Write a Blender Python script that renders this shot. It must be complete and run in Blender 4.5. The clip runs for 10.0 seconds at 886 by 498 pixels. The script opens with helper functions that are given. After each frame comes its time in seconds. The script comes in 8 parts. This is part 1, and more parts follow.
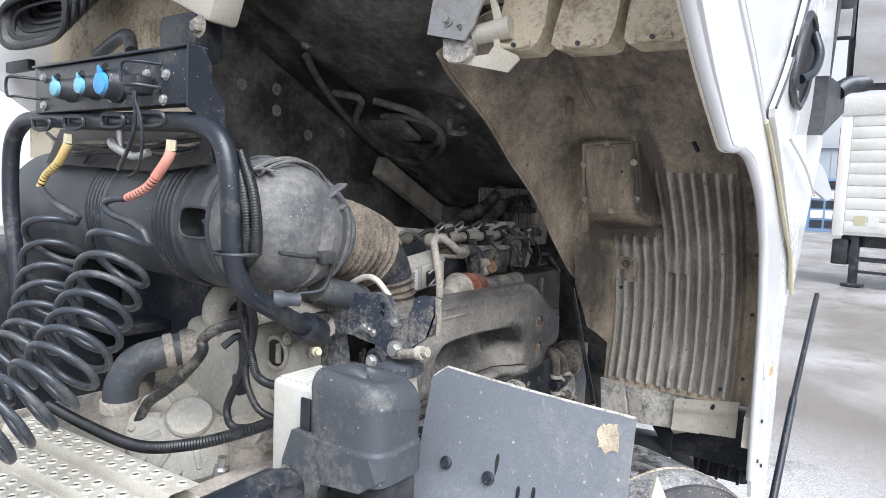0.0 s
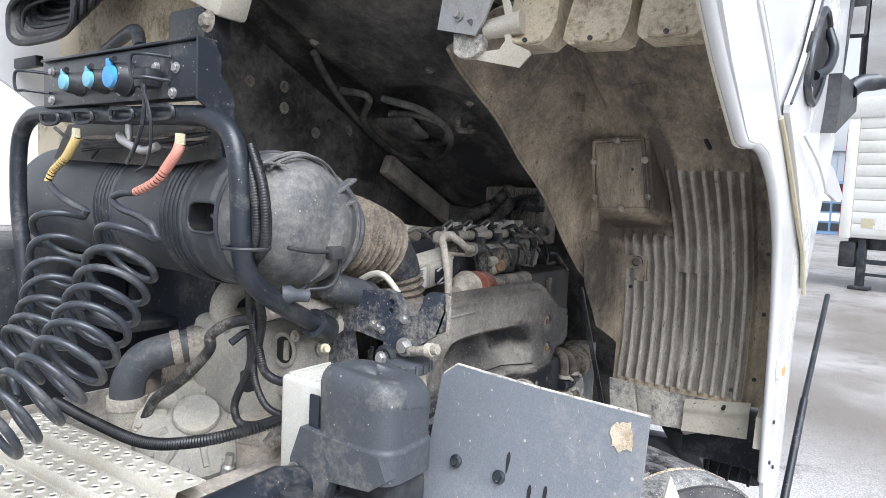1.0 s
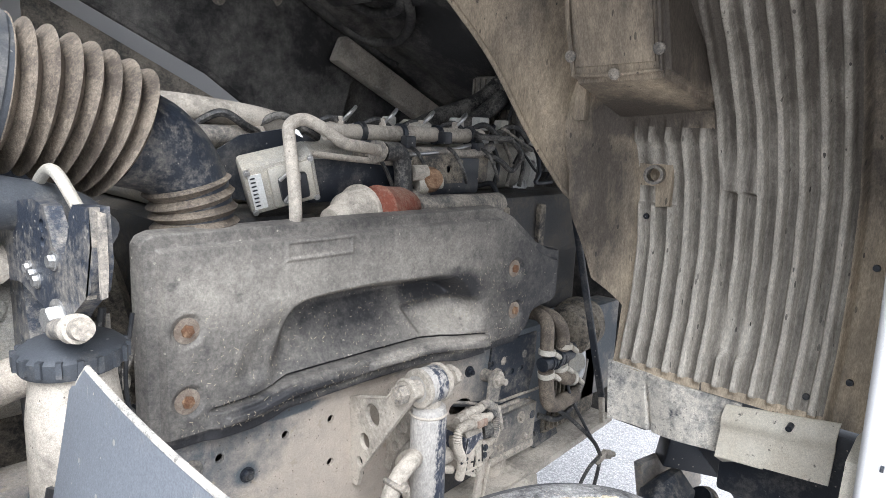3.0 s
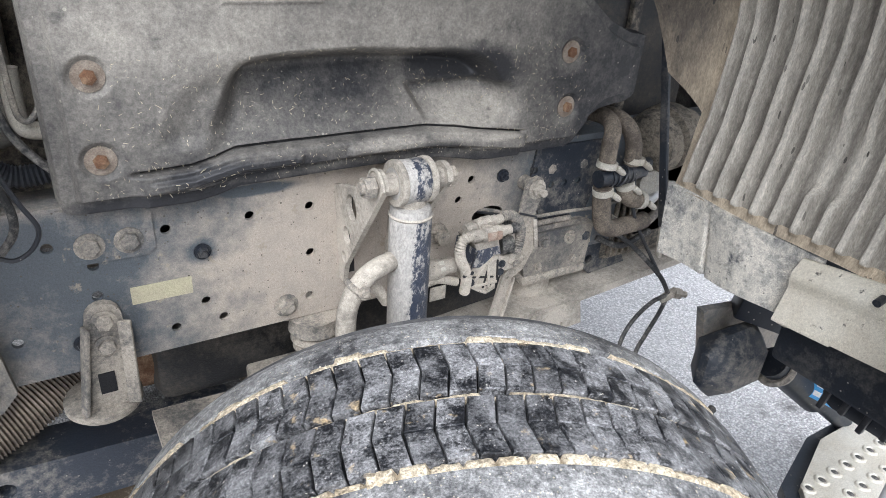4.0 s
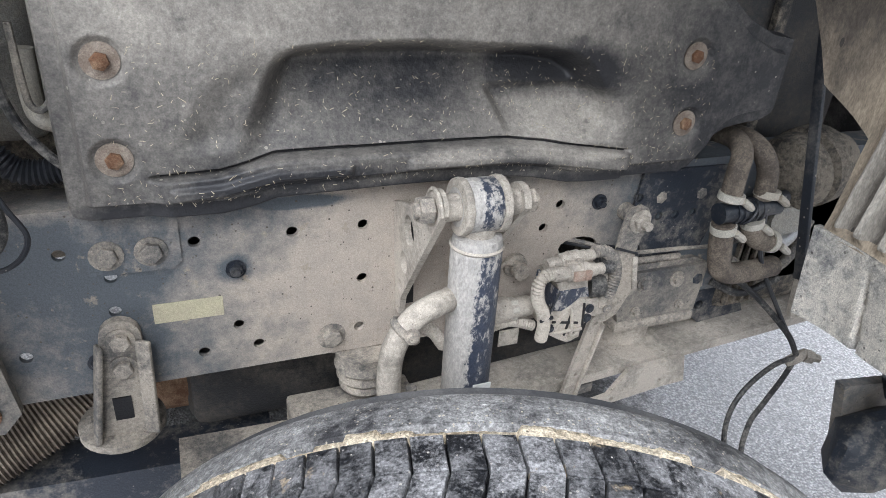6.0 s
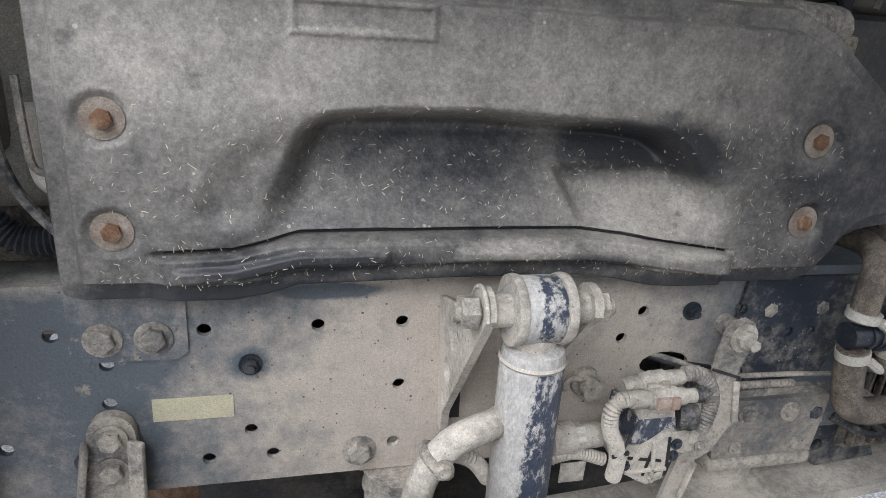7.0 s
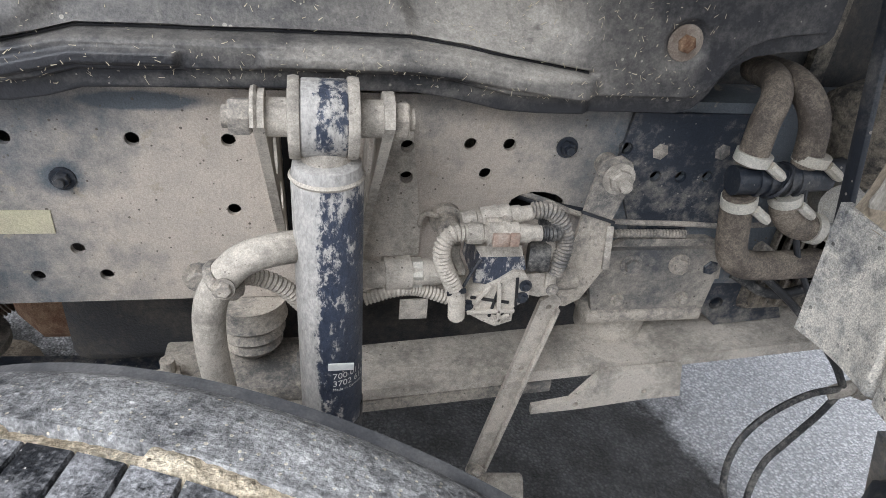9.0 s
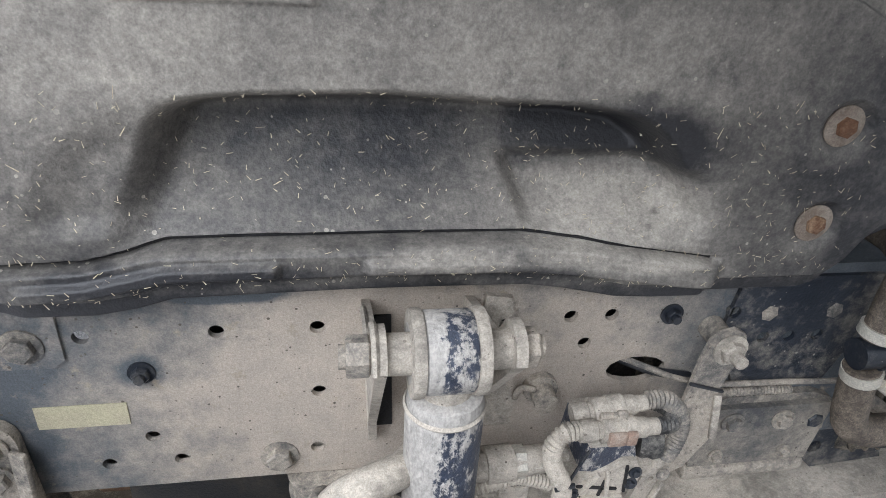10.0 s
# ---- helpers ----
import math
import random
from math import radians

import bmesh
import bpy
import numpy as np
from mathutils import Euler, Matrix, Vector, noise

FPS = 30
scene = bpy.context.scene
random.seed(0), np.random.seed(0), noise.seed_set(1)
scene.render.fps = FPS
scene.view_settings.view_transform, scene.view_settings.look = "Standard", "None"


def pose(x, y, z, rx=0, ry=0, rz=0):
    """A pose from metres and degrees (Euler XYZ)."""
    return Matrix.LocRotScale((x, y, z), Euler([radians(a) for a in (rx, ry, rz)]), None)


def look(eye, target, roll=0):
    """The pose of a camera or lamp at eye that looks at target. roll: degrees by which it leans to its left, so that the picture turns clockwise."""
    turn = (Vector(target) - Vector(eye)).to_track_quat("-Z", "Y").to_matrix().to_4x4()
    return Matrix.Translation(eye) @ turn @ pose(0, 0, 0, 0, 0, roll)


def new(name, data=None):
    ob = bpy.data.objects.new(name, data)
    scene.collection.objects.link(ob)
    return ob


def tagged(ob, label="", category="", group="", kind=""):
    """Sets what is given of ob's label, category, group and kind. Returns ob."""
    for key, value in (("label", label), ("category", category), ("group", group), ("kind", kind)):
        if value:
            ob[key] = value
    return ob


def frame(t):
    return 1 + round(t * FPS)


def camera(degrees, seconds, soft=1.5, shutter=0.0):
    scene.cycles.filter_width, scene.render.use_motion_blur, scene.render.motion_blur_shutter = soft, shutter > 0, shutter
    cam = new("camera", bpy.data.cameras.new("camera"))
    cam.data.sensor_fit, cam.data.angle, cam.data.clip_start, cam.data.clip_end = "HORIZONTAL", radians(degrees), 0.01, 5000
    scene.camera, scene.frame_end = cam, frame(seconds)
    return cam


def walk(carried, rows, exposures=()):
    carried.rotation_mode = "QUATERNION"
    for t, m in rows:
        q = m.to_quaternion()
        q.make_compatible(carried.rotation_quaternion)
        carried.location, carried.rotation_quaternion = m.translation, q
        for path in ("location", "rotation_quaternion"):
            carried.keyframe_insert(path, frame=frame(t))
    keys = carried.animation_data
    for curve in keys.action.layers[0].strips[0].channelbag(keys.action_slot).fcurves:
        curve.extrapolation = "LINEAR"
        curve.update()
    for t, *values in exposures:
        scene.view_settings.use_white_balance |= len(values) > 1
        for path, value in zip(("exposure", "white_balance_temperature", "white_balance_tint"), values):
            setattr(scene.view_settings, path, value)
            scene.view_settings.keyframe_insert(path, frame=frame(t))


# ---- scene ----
cam = camera(67.3, 10.0, 0.55)
PATH = [
    (0, (-1.749, -1.165, 1.684), (-0.111, -0.031, 1.51), 2.4),
    (0.5, (-1.744, -1.156, 1.672), (-0.11, -0.015, 1.503), 2.5),
    (1, (-1.744, -1.146, 1.67), (-0.114, -0.001, 1.5), 2.6),
    (1.5, (-1.598, -1.153, 1.654), (0.028, -0.004, 1.462), 2.7),
    (2, (-1.319, -1.151, 1.611), (0.295, 0.012, 1.406), 2.9),
    (2.2, (-1.22, -1.127, 1.602), (0.37, 0.062, 1.367), 2.8),
    (3.3, (-0.606, -0.994, 1.502), (0.741, 0.404, 1.021), 2.5),
    (3.5, (-0.513, -0.999, 1.48), (0.759, 0.407, 0.841), 3.1),
    (4, (-0.383, -1.019, 1.449), (0.589, 0.457, 0.512), 4.7),
    (4.5, (-0.321, -1.024, 1.433), (0.444, 0.433, 0.298), 4.8),
    (5, (-0.286, -1.034, 1.454), (0.413, 0.391, 0.237), 5.0),
    (5.5, (-0.268, -1.023, 1.44), (0.414, 0.431, 0.248), 4.8),
    (5.7, (-0.249, -0.976, 1.43), (0.417, 0.523, 0.285), 4.4),
    (6, (-0.245, -0.873, 1.394), (0.459, 0.749, 0.459), 4.5),
    (6.2, (-0.245, -0.802, 1.377), (0.462, 0.871, 0.538), 4.5),
    (7.3, (-0.07, -0.741, 1.336), (0.336, 1.083, 0.623), 4.5),
    (7.5, (-0.007, -0.738, 1.33), (0.384, 1.084, 0.602), 4.7),
    (8, (0.082, -0.743, 1.312), (0.475, 1.064, 0.55), 5.3),
    (8.5, (0.097, -0.758, 1.282), (0.49, 0.989, 0.392), 5.5),
    (9, (0.099, -0.756, 1.278), (0.474, 0.898, 0.218), 5.9),
    (9.5, (0.07, -0.707, 1.335), (0.432, 0.936, 0.253), 5.6),
    (10, (0.008, -0.591, 1.403), (0.363, 1.093, 0.385), 4.7),
]
SKY, SUN = 0.18, 2.6
EXPOSURES = [(0, 0.55, 5900, 10), (2.2, 0.55, 5900, 10), (3.3, 1.0, 5900, 10), (3.5, 1.0, 5900, 10), (4.2, 0.70, 5900, 10), (5, 0.64, 5900, 10), (5.5, 0.66, 5900, 10), (6.2, 0.60, 5850, 10), (7.5, 0.52, 5850, 10), (9, 0.55, 5850, 10), (10, 0.55, 5850, 10)]
walk(cam, [(t, look(eye, target, roll)) for t, eye, target, roll in PATH], EXPOSURES)

# ---- daylight: a bright overcast sky ----
world = bpy.data.worlds.new("overcast_sky")
scene.world = world
world.use_nodes = True
wn = world.node_tree
wn.nodes.clear()
sky = wn.nodes.new("ShaderNodeTexSky")
sky.sky_type, sky.sun_disc = "NISHITA", False
sky.sun_elevation, sky.sun_rotation = radians(52), radians(217)
sky.air_density, sky.dust_density, sky.ozone_density = 1.0, 4.0, 1.0
hs = wn.nodes.new("ShaderNodeHueSaturation")
hs.inputs["Saturation"].default_value = 0.10
bgd = wn.nodes.new("ShaderNodeBackground")
bgd.inputs["Strength"].default_value = SKY
wout = wn.nodes.new("ShaderNodeOutputWorld")
wn.links.new(sky.outputs[0], hs.inputs["Color"])
wn.links.new(hs.outputs[0], bgd.inputs["Color"])
wn.links.new(bgd.outputs[0], wout.inputs[0])

sun_data = bpy.data.lights.new("sun", "SUN")
sun_data.energy, sun_data.angle, sun_data.color = SUN, radians(50), (1.0, 0.97, 0.93)
sun = new("sun", sun_data)
sun.matrix_world = look((-3.8, -5.0, 8.0), (0, 0, 1))


# ---- materials ----
def dusty(name, base, dust=(0.36, 0.31, 0.24), amt=0.5, scale=6.0, rough=0.6, metal=0.0, bump=0.25, lo=0.42, hi=0.62,
          streak=1.0, fine=(0.88, 1.12), grain=260.0, spot=None, spot_amt=0.0, spot_scale=40.0, each=0.0,
          ragged=0.45, blobs=(), specks=None, stone=0.0, patches=None, ridges=None, grit=0.17):
    """A dirty surface: a base colour under a ragged film of dust, with thicker or worn places and some painted shade
    (blobs: centre, radii, amount), crisp specks (colour, cells a metre, share), a second kind of patch (colour, scale,
    from, to), ridges along y paler than their grooves by grime and painted shade (pitch, start, amount) and, for
    asphalt, stones."""
    m = bpy.data.materials.new(name)
    m.use_nodes = True
    nt = m.node_tree
    b = nt.nodes["Principled BSDF"]

    def node(kind, **kw):
        n = nt.nodes.new(kind)
        for k, v in kw.items():
            n.inputs[k].default_value = v
        return n

    def ramp(src, p0, p1, c0=0.0, c1=1.0):
        r = nt.nodes.new("ShaderNodeMapRange")
        r.inputs["From Min"].default_value, r.inputs["From Max"].default_value = p0, p1
        r.inputs["To Min"].default_value, r.inputs["To Max"].default_value = c0, c1
        nt.links.new(src, r.inputs["Value"])
        return r.outputs[0]

    def maths(op, a, c):
        n = nt.nodes.new("ShaderNodeMath")
        n.operation = op
        for i, q in enumerate((a, c)):
            if isinstance(q, (int, float)):
                n.inputs[i].default_value = q
            else:
                nt.links.new(q, n.inputs[i])
        return n.outputs[0]

    def blend(fac, a, c):
        n = nt.nodes.new("ShaderNodeMix")
        n.data_type = "RGBA"
        for i, q in ((6, a), (7, c)):
            if isinstance(q, tuple):
                n.inputs[i].default_value = (*q, 1)
            else:
                nt.links.new(q, n.inputs[i])
        nt.links.new(fac, n.inputs[0])
        return n.outputs[2]

    co = nt.nodes.new("ShaderNodeTexCoord")
    mp = nt.nodes.new("ShaderNodeMapping")
    mp.inputs["Scale"].default_value = (1, 1, streak)
    nt.links.new(co.outputs["Object"], mp.inputs[0])
    where = mp.outputs[0]
    if each:
        # alike pieces each take their own place in the pattern
        oi = nt.nodes.new("ShaderNodeObjectInfo")
        far = nt.nodes.new("ShaderNodeVectorMath")
        far.operation = "ADD"
        comb = nt.nodes.new("ShaderNodeCombineXYZ")
        for i in range(3):
            nt.links.new(maths("MULTIPLY", oi.outputs["Random"], 40.0 + 17 * i), comb.inputs[i])
        nt.links.new(where, far.inputs[0])
        nt.links.new(comb.outputs[0], far.inputs[1])
        where = far.outputs[0]
    big = node("ShaderNodeTexNoise", Scale=scale, Detail=8.0, Roughness=0.62)
    mid = node("ShaderNodeTexNoise", Scale=scale * 10, Detail=8.0, Roughness=0.75)
    tiny = node("ShaderNodeTexNoise", Scale=grain, Detail=3.0, Roughness=0.6)
    for n in (big, mid, tiny):
        nt.links.new(where, n.inputs["Vector"])
    s = maths("ADD", big.outputs["Fac"], maths("MULTIPLY", maths("SUBTRACT", mid.outputs["Fac"], 0.5), ragged))
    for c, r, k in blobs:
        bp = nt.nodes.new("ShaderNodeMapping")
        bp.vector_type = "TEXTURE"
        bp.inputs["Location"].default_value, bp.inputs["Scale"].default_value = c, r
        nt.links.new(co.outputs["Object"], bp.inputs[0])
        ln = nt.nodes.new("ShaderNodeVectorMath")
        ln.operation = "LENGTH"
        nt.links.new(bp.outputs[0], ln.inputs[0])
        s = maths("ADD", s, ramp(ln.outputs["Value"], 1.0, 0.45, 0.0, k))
    # crests paler, grooves darker: grime together with shade put into the colour
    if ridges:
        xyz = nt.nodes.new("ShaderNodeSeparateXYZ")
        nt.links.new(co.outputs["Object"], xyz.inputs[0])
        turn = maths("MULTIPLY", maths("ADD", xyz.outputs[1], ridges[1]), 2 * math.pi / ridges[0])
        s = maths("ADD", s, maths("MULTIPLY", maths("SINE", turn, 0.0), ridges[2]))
    film = ramp(s, lo, hi)
    thick = maths("MULTIPLY", film, ramp(mid.outputs["Fac"], 0.30, 0.62, 0.84, 1.0))
    if each:
        thick = maths("MULTIPLY", thick, ramp(oi.outputs["Random"], 0, 1, 1 - each, 1.0))
    col = blend(maths("MULTIPLY", thick, amt), base, dust)
    if patches:
        pc, ps, p0, p1, *clear = patches
        pn = node("ShaderNodeTexNoise", Scale=ps, Detail=7.0, Roughness=0.66)
        nt.links.new(where, pn.inputs["Vector"])
        spread = ramp(pn.outputs["Fac"], p0, p1)
        if clear:
            ln = nt.nodes.new("ShaderNodeVectorMath")
            ln.operation = "LENGTH"
            nt.links.new(co.outputs["Object"], ln.inputs[0])
            spread = maths("MULTIPLY", spread, ramp(ln.outputs["Value"], clear[0], 2 * clear[0]))
        col = blend(spread, col, pc)
    if spot:
        sp = node("ShaderNodeTexNoise", Scale=spot_scale, Detail=4.0, Roughness=0.7)
        nt.links.new(where, sp.inputs["Vector"])
        col = blend(ramp(sp.outputs["Fac"], 0.62 - 0.2 * spot_amt, 0.70 - 0.2 * spot_amt), col, spot)
    height = maths("ADD", tiny.outputs["Fac"], mid.outputs["Fac"])
    if specks:
        sc, cells, share = specks
        vo = node("ShaderNodeTexVoronoi", Scale=cells)
        nt.links.new(where, vo.inputs["Vector"])
        sep = nt.nodes.new("ShaderNodeSeparateColor")
        nt.links.new(vo.outputs["Color"], sep.inputs[0])
        radius = ramp(sep.outputs[0], 1 - share, 1.0, 0.0, 0.42)
        dot = maths("MULTIPLY", maths("LESS_THAN", vo.outputs["Distance"], radius), ramp(sep.outputs[1], 0, 1, 0.45, 0.95))
        col = blend(dot, col, sc)
    if stone:
        vo = node("ShaderNodeTexVoronoi", Scale=stone)
        nt.links.new(co.outputs["Object"], vo.inputs["Vector"])
        sep = nt.nodes.new("ShaderNodeSeparateColor")
        nt.links.new(vo.outputs["Color"], sep.inputs[0])
        tone = maths("MULTIPLY", ramp(vo.outputs["Distance"], 0.30, 0.66, 1.10, 0.62), ramp(sep.outputs[0], 0, 1, 0.82, 1.22))
        hv = nt.nodes.new("ShaderNodeHueSaturation")
        nt.links.new(tone, hv.inputs["Value"])
        nt.links.new(col, hv.inputs["Color"])
        col = hv.outputs[0]
        height = maths("ADD", height, maths("MULTIPLY", ramp(vo.outputs["Distance"], 0.2, 0.6, 1.0, 0.0), ramp(sep.outputs[1], 0, 1, 0.5, 2.0)))
    val = nt.nodes.new("ShaderNodeHueSaturation")
    # sand grains: a crisp, small-grained scatter of light and dark
    gr = node("ShaderNodeTexNoise", Scale=grain * 2.4, Detail=2.0, Roughness=0.7)
    nt.links.new(where, gr.inputs["Vector"])
    grains = ramp(gr.outputs["Fac"], 0.34, 0.66, 1 - grit, 1 + grit)
    soot = ramp(mid.outputs["Fac"], 0.30, 0.70, 1 - 0.3 * grit, 1 + 0.3 * grit)
    nt.links.new(maths("MULTIPLY", maths("MULTIPLY", ramp(tiny.outputs["Fac"], 0.3, 0.7, *fine), grains), soot), val.inputs["Value"])
    nt.links.new(col, val.inputs["Color"])
    nt.links.new(val.outputs[0], b.inputs["Base Color"])
    nt.links.new(ramp(thick, 0.0, 0.8, rough, min(1.0, rough + 0.3)), b.inputs["Roughness"])
    b.inputs["Metallic"].default_value = metal
    bm_ = nt.nodes.new("ShaderNodeBump")
    bm_.inputs["Strength"].default_value, bm_.inputs["Distance"].default_value = bump, 0.003
    nt.links.new(height, bm_.inputs["Height"])
    nt.links.new(bm_.outputs[0], b.inputs["Normal"])
    return m


def glossy(name, base, rough=0.3, metal=0.0):
    return dusty(name, base, amt=0.15, rough=rough, metal=metal, bump=0.03, grain=60, grit=0.05)


TAN = (0.455, 0.395, 0.33)
# dark blobs under the truck: damp plus the underside's dark reflection, painted in
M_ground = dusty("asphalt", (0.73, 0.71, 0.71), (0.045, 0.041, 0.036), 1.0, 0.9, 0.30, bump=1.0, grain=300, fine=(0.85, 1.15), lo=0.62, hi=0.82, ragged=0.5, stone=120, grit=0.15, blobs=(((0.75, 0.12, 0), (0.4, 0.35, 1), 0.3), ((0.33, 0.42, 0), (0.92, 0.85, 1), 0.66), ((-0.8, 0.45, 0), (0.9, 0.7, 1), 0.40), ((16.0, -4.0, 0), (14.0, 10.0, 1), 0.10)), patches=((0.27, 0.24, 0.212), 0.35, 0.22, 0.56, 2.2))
M_ground.node_tree.nodes["Principled BSDF"].inputs["Specular IOR Level"].default_value = 0.5
M_rail = dusty("rail_paint", (0.105, 0.118, 0.13), TAN, 1.0, 3.5, 0.55, bump=0.45, lo=0.30, hi=0.62, fine=(0.90, 1.10), grain=230, ragged=0.5, specks=((0.10, 0.085, 0.065), 234, 0.07), patches=((0.36, 0.31, 0.24), 30, 0.60, 0.68), blobs=(((-0.08, 0, 0.996), (0.085, 0.3, 0.013), -0.42), ((-0.30, 0, 0.95), (0.30, 0.3, 0.11), -0.14), ((-0.188, 0, 0.90), (0.032, 0.3, 0.028), -0.25), ((0.85, 0, 0.90), (0.42, 0.3, 0.3), -0.35), ((0.08, 0, 0.84), (0.40, 0.3, 0.20), 0.22), ((-0.48, 0, 0.84), (0.32, 0.3, 0.22), -0.16)))
# negative blobs mix smears with shade painted into the hollow; positive ones are dust
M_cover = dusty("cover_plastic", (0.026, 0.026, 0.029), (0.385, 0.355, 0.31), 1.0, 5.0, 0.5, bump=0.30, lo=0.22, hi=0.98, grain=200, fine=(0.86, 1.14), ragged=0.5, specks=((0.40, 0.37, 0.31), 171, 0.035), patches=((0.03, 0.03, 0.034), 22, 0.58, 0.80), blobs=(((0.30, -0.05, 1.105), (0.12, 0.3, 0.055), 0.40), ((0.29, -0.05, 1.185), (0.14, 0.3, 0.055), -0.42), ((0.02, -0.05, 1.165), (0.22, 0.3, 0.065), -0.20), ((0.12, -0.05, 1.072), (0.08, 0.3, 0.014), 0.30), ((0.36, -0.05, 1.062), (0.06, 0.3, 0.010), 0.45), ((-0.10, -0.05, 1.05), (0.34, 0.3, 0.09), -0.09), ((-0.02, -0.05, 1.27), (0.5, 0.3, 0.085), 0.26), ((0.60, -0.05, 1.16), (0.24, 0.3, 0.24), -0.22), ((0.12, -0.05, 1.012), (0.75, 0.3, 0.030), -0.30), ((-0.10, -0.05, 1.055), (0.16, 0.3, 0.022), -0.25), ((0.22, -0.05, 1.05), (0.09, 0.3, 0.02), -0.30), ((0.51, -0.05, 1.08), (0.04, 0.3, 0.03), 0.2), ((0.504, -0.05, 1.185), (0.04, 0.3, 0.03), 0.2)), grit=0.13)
M_tan = dusty("dusty_steel", (0.12, 0.115, 0.108), (0.43, 0.38, 0.315), 1.0, 12.0, 0.7, bump=0.4, lo=0.35, hi=0.62, ragged=0.7, fine=(0.9, 1.1), specks=((0.12, 0.10, 0.08), 270, 0.06))
M_tan2 = dusty("pale_dust", (0.26, 0.235, 0.20), (0.51, 0.46, 0.39), 1.0, 10.0, 0.75, bump=0.35, lo=0.34, hi=0.56, ragged=0.6, fine=(0.92, 1.08), specks=((0.14, 0.12, 0.10), 252, 0.05))
M_shock = dusty("shock_paint", (0.045, 0.055, 0.082), (0.46, 0.435, 0.40), 1.0, 9.0, 0.38, bump=0.6, lo=0.52, hi=0.64, streak=0.55, ragged=1.7, grain=140, fine=(0.85, 1.15), blobs=(((0.077, -0.175, 0.86), (0.0315, 0.06, 0.5), 0.58), ((0.085, -0.19, 0.69), (0.045, 0.06, 0.06), 0.3), ((0.066, -0.20, 0.64), (0.037, 0.10, 0.30), 0.75), ((0.115, -0.16, 1.0), (0.05, 0.06, 0.02), 0.4), ((0.14, -0.18, 0.85), (0.022, 0.05, 0.2), -0.10)))
M_black = dusty("black_paint", (0.017, 0.021, 0.029), (0.24, 0.22, 0.19), 0.4, 8.0, 0.34, bump=0.10, lo=0.52, hi=0.75, ragged=0.7, specks=((0.34, 0.31, 0.26), 198, 0.03), grit=0.16)
M_blackp = dusty("black_plastic", (0.019, 0.021, 0.026), (0.20, 0.19, 0.17), 0.26, 7.0, 0.45, bump=0.12, lo=0.47, hi=0.74, ragged=0.7, specks=((0.30, 0.28, 0.24), 162, 0.025), grit=0.16)
M_rubber = dusty("hose_rubber", (0.022, 0.022, 0.023), (0.24, 0.225, 0.20), 0.9, 14.0, 0.5, bump=0.25, lo=0.45, hi=0.68, ragged=0.8)
M_coil = dusty("coiled_nylon", (0.034, 0.039, 0.048), (0.24, 0.23, 0.21), 0.5, 10.0, 0.30, bump=0.05, lo=0.52, hi=0.8, fine=(0.97, 1.03), grit=0.16)
M_hose = dusty("brown_hose", (0.08, 0.064, 0.05), (0.24, 0.20, 0.155), 1.0, 16.0, 0.65, bump=0.3, lo=0.38, hi=0.64, ragged=0.7, fine=(0.9, 1.1), grit=0.34)
M_darksteel = dusty("dark_steel", (0.022, 0.028, 0.040), (0.24, 0.22, 0.19), 0.8, 6.0, 0.45, bump=0.25, lo=0.46, hi=0.68, ragged=0.9, specks=((0.28, 0.26, 0.22), 216, 0.04))
M_greyp = dusty("grey_plastic", (0.062, 0.068, 0.078), (0.34, 0.31, 0.26), 0.8, 6.0, 0.5, bump=0.12, lo=0.52, hi=0.95, ragged=0.7, specks=((0.40, 0.38, 0.34), 162, 0.02), patches=((0.05, 0.054, 0.062), 12, 0.55, 0.80), grit=0.16)
M_guard = dusty("mudguard_plastic", (0.165, 0.178, 0.20), (0.32, 0.30, 0.265), 0.6, 4.0, 0.45, bump=0.10, lo=0.52, hi=0.80, ragged=0.6, specks=((0.48, 0.44, 0.36), 126, 0.03), patches=((0.42, 0.38, 0.31), 7, 0.66, 0.76), grit=0.16)
M_tyre = dusty("tyre_shoulder", (0.035, 0.035, 0.039), (0.42, 0.415, 0.405), 1.0, 9.0, 0.6, bump=0.8, lo=0.32, hi=0.72, grain=190, fine=(0.7, 1.3), ragged=0.8, specks=((0.50, 0.45, 0.35), 306, 0.30), patches=((0.05, 0.05, 0.055), 4, 0.58, 0.62), grit=0.34)
M_sidewall = dusty("tyre_sidewall", (0.055, 0.056, 0.06), (0.20, 0.19, 0.18), 0.6, 5.0, 0.5, bump=0.15, lo=0.45, hi=0.7, grain=190)
M_tread = dusty("tread_rubber", (0.008, 0.009, 0.012), (0.34, 0.337, 0.342), 1.0, 30.0, 0.36, bump=0.6, lo=0.39, hi=0.63, grain=170, fine=(0.75, 1.25), ragged=0.8, spot=(0.44, 0.34, 0.21), spot_amt=-0.03, spot_scale=26, each=0.5, specks=((0.5, 0.47, 0.42), 342, 0.06), grit=0.34)
# near-black for tyre grooves, slots and recesses; their shade is in the colour
M_groove = dusty("groove_and_gap_dark", (0.010, 0.010, 0.012), (0.05, 0.047, 0.042), 0.6, 20.0, 0.6, bump=0.4, lo=0.5, hi=0.7)
M_mud = dusty("dry_mud", (0.42, 0.335, 0.225), (0.62, 0.54, 0.41), 1.0, 14.0, 0.85, bump=1.0, grain=140, fine=(0.75, 1.25), ragged=0.7, specks=((0.14, 0.11, 0.08), 270, 0.12), grit=0.34, lo=0.32, hi=0.58)
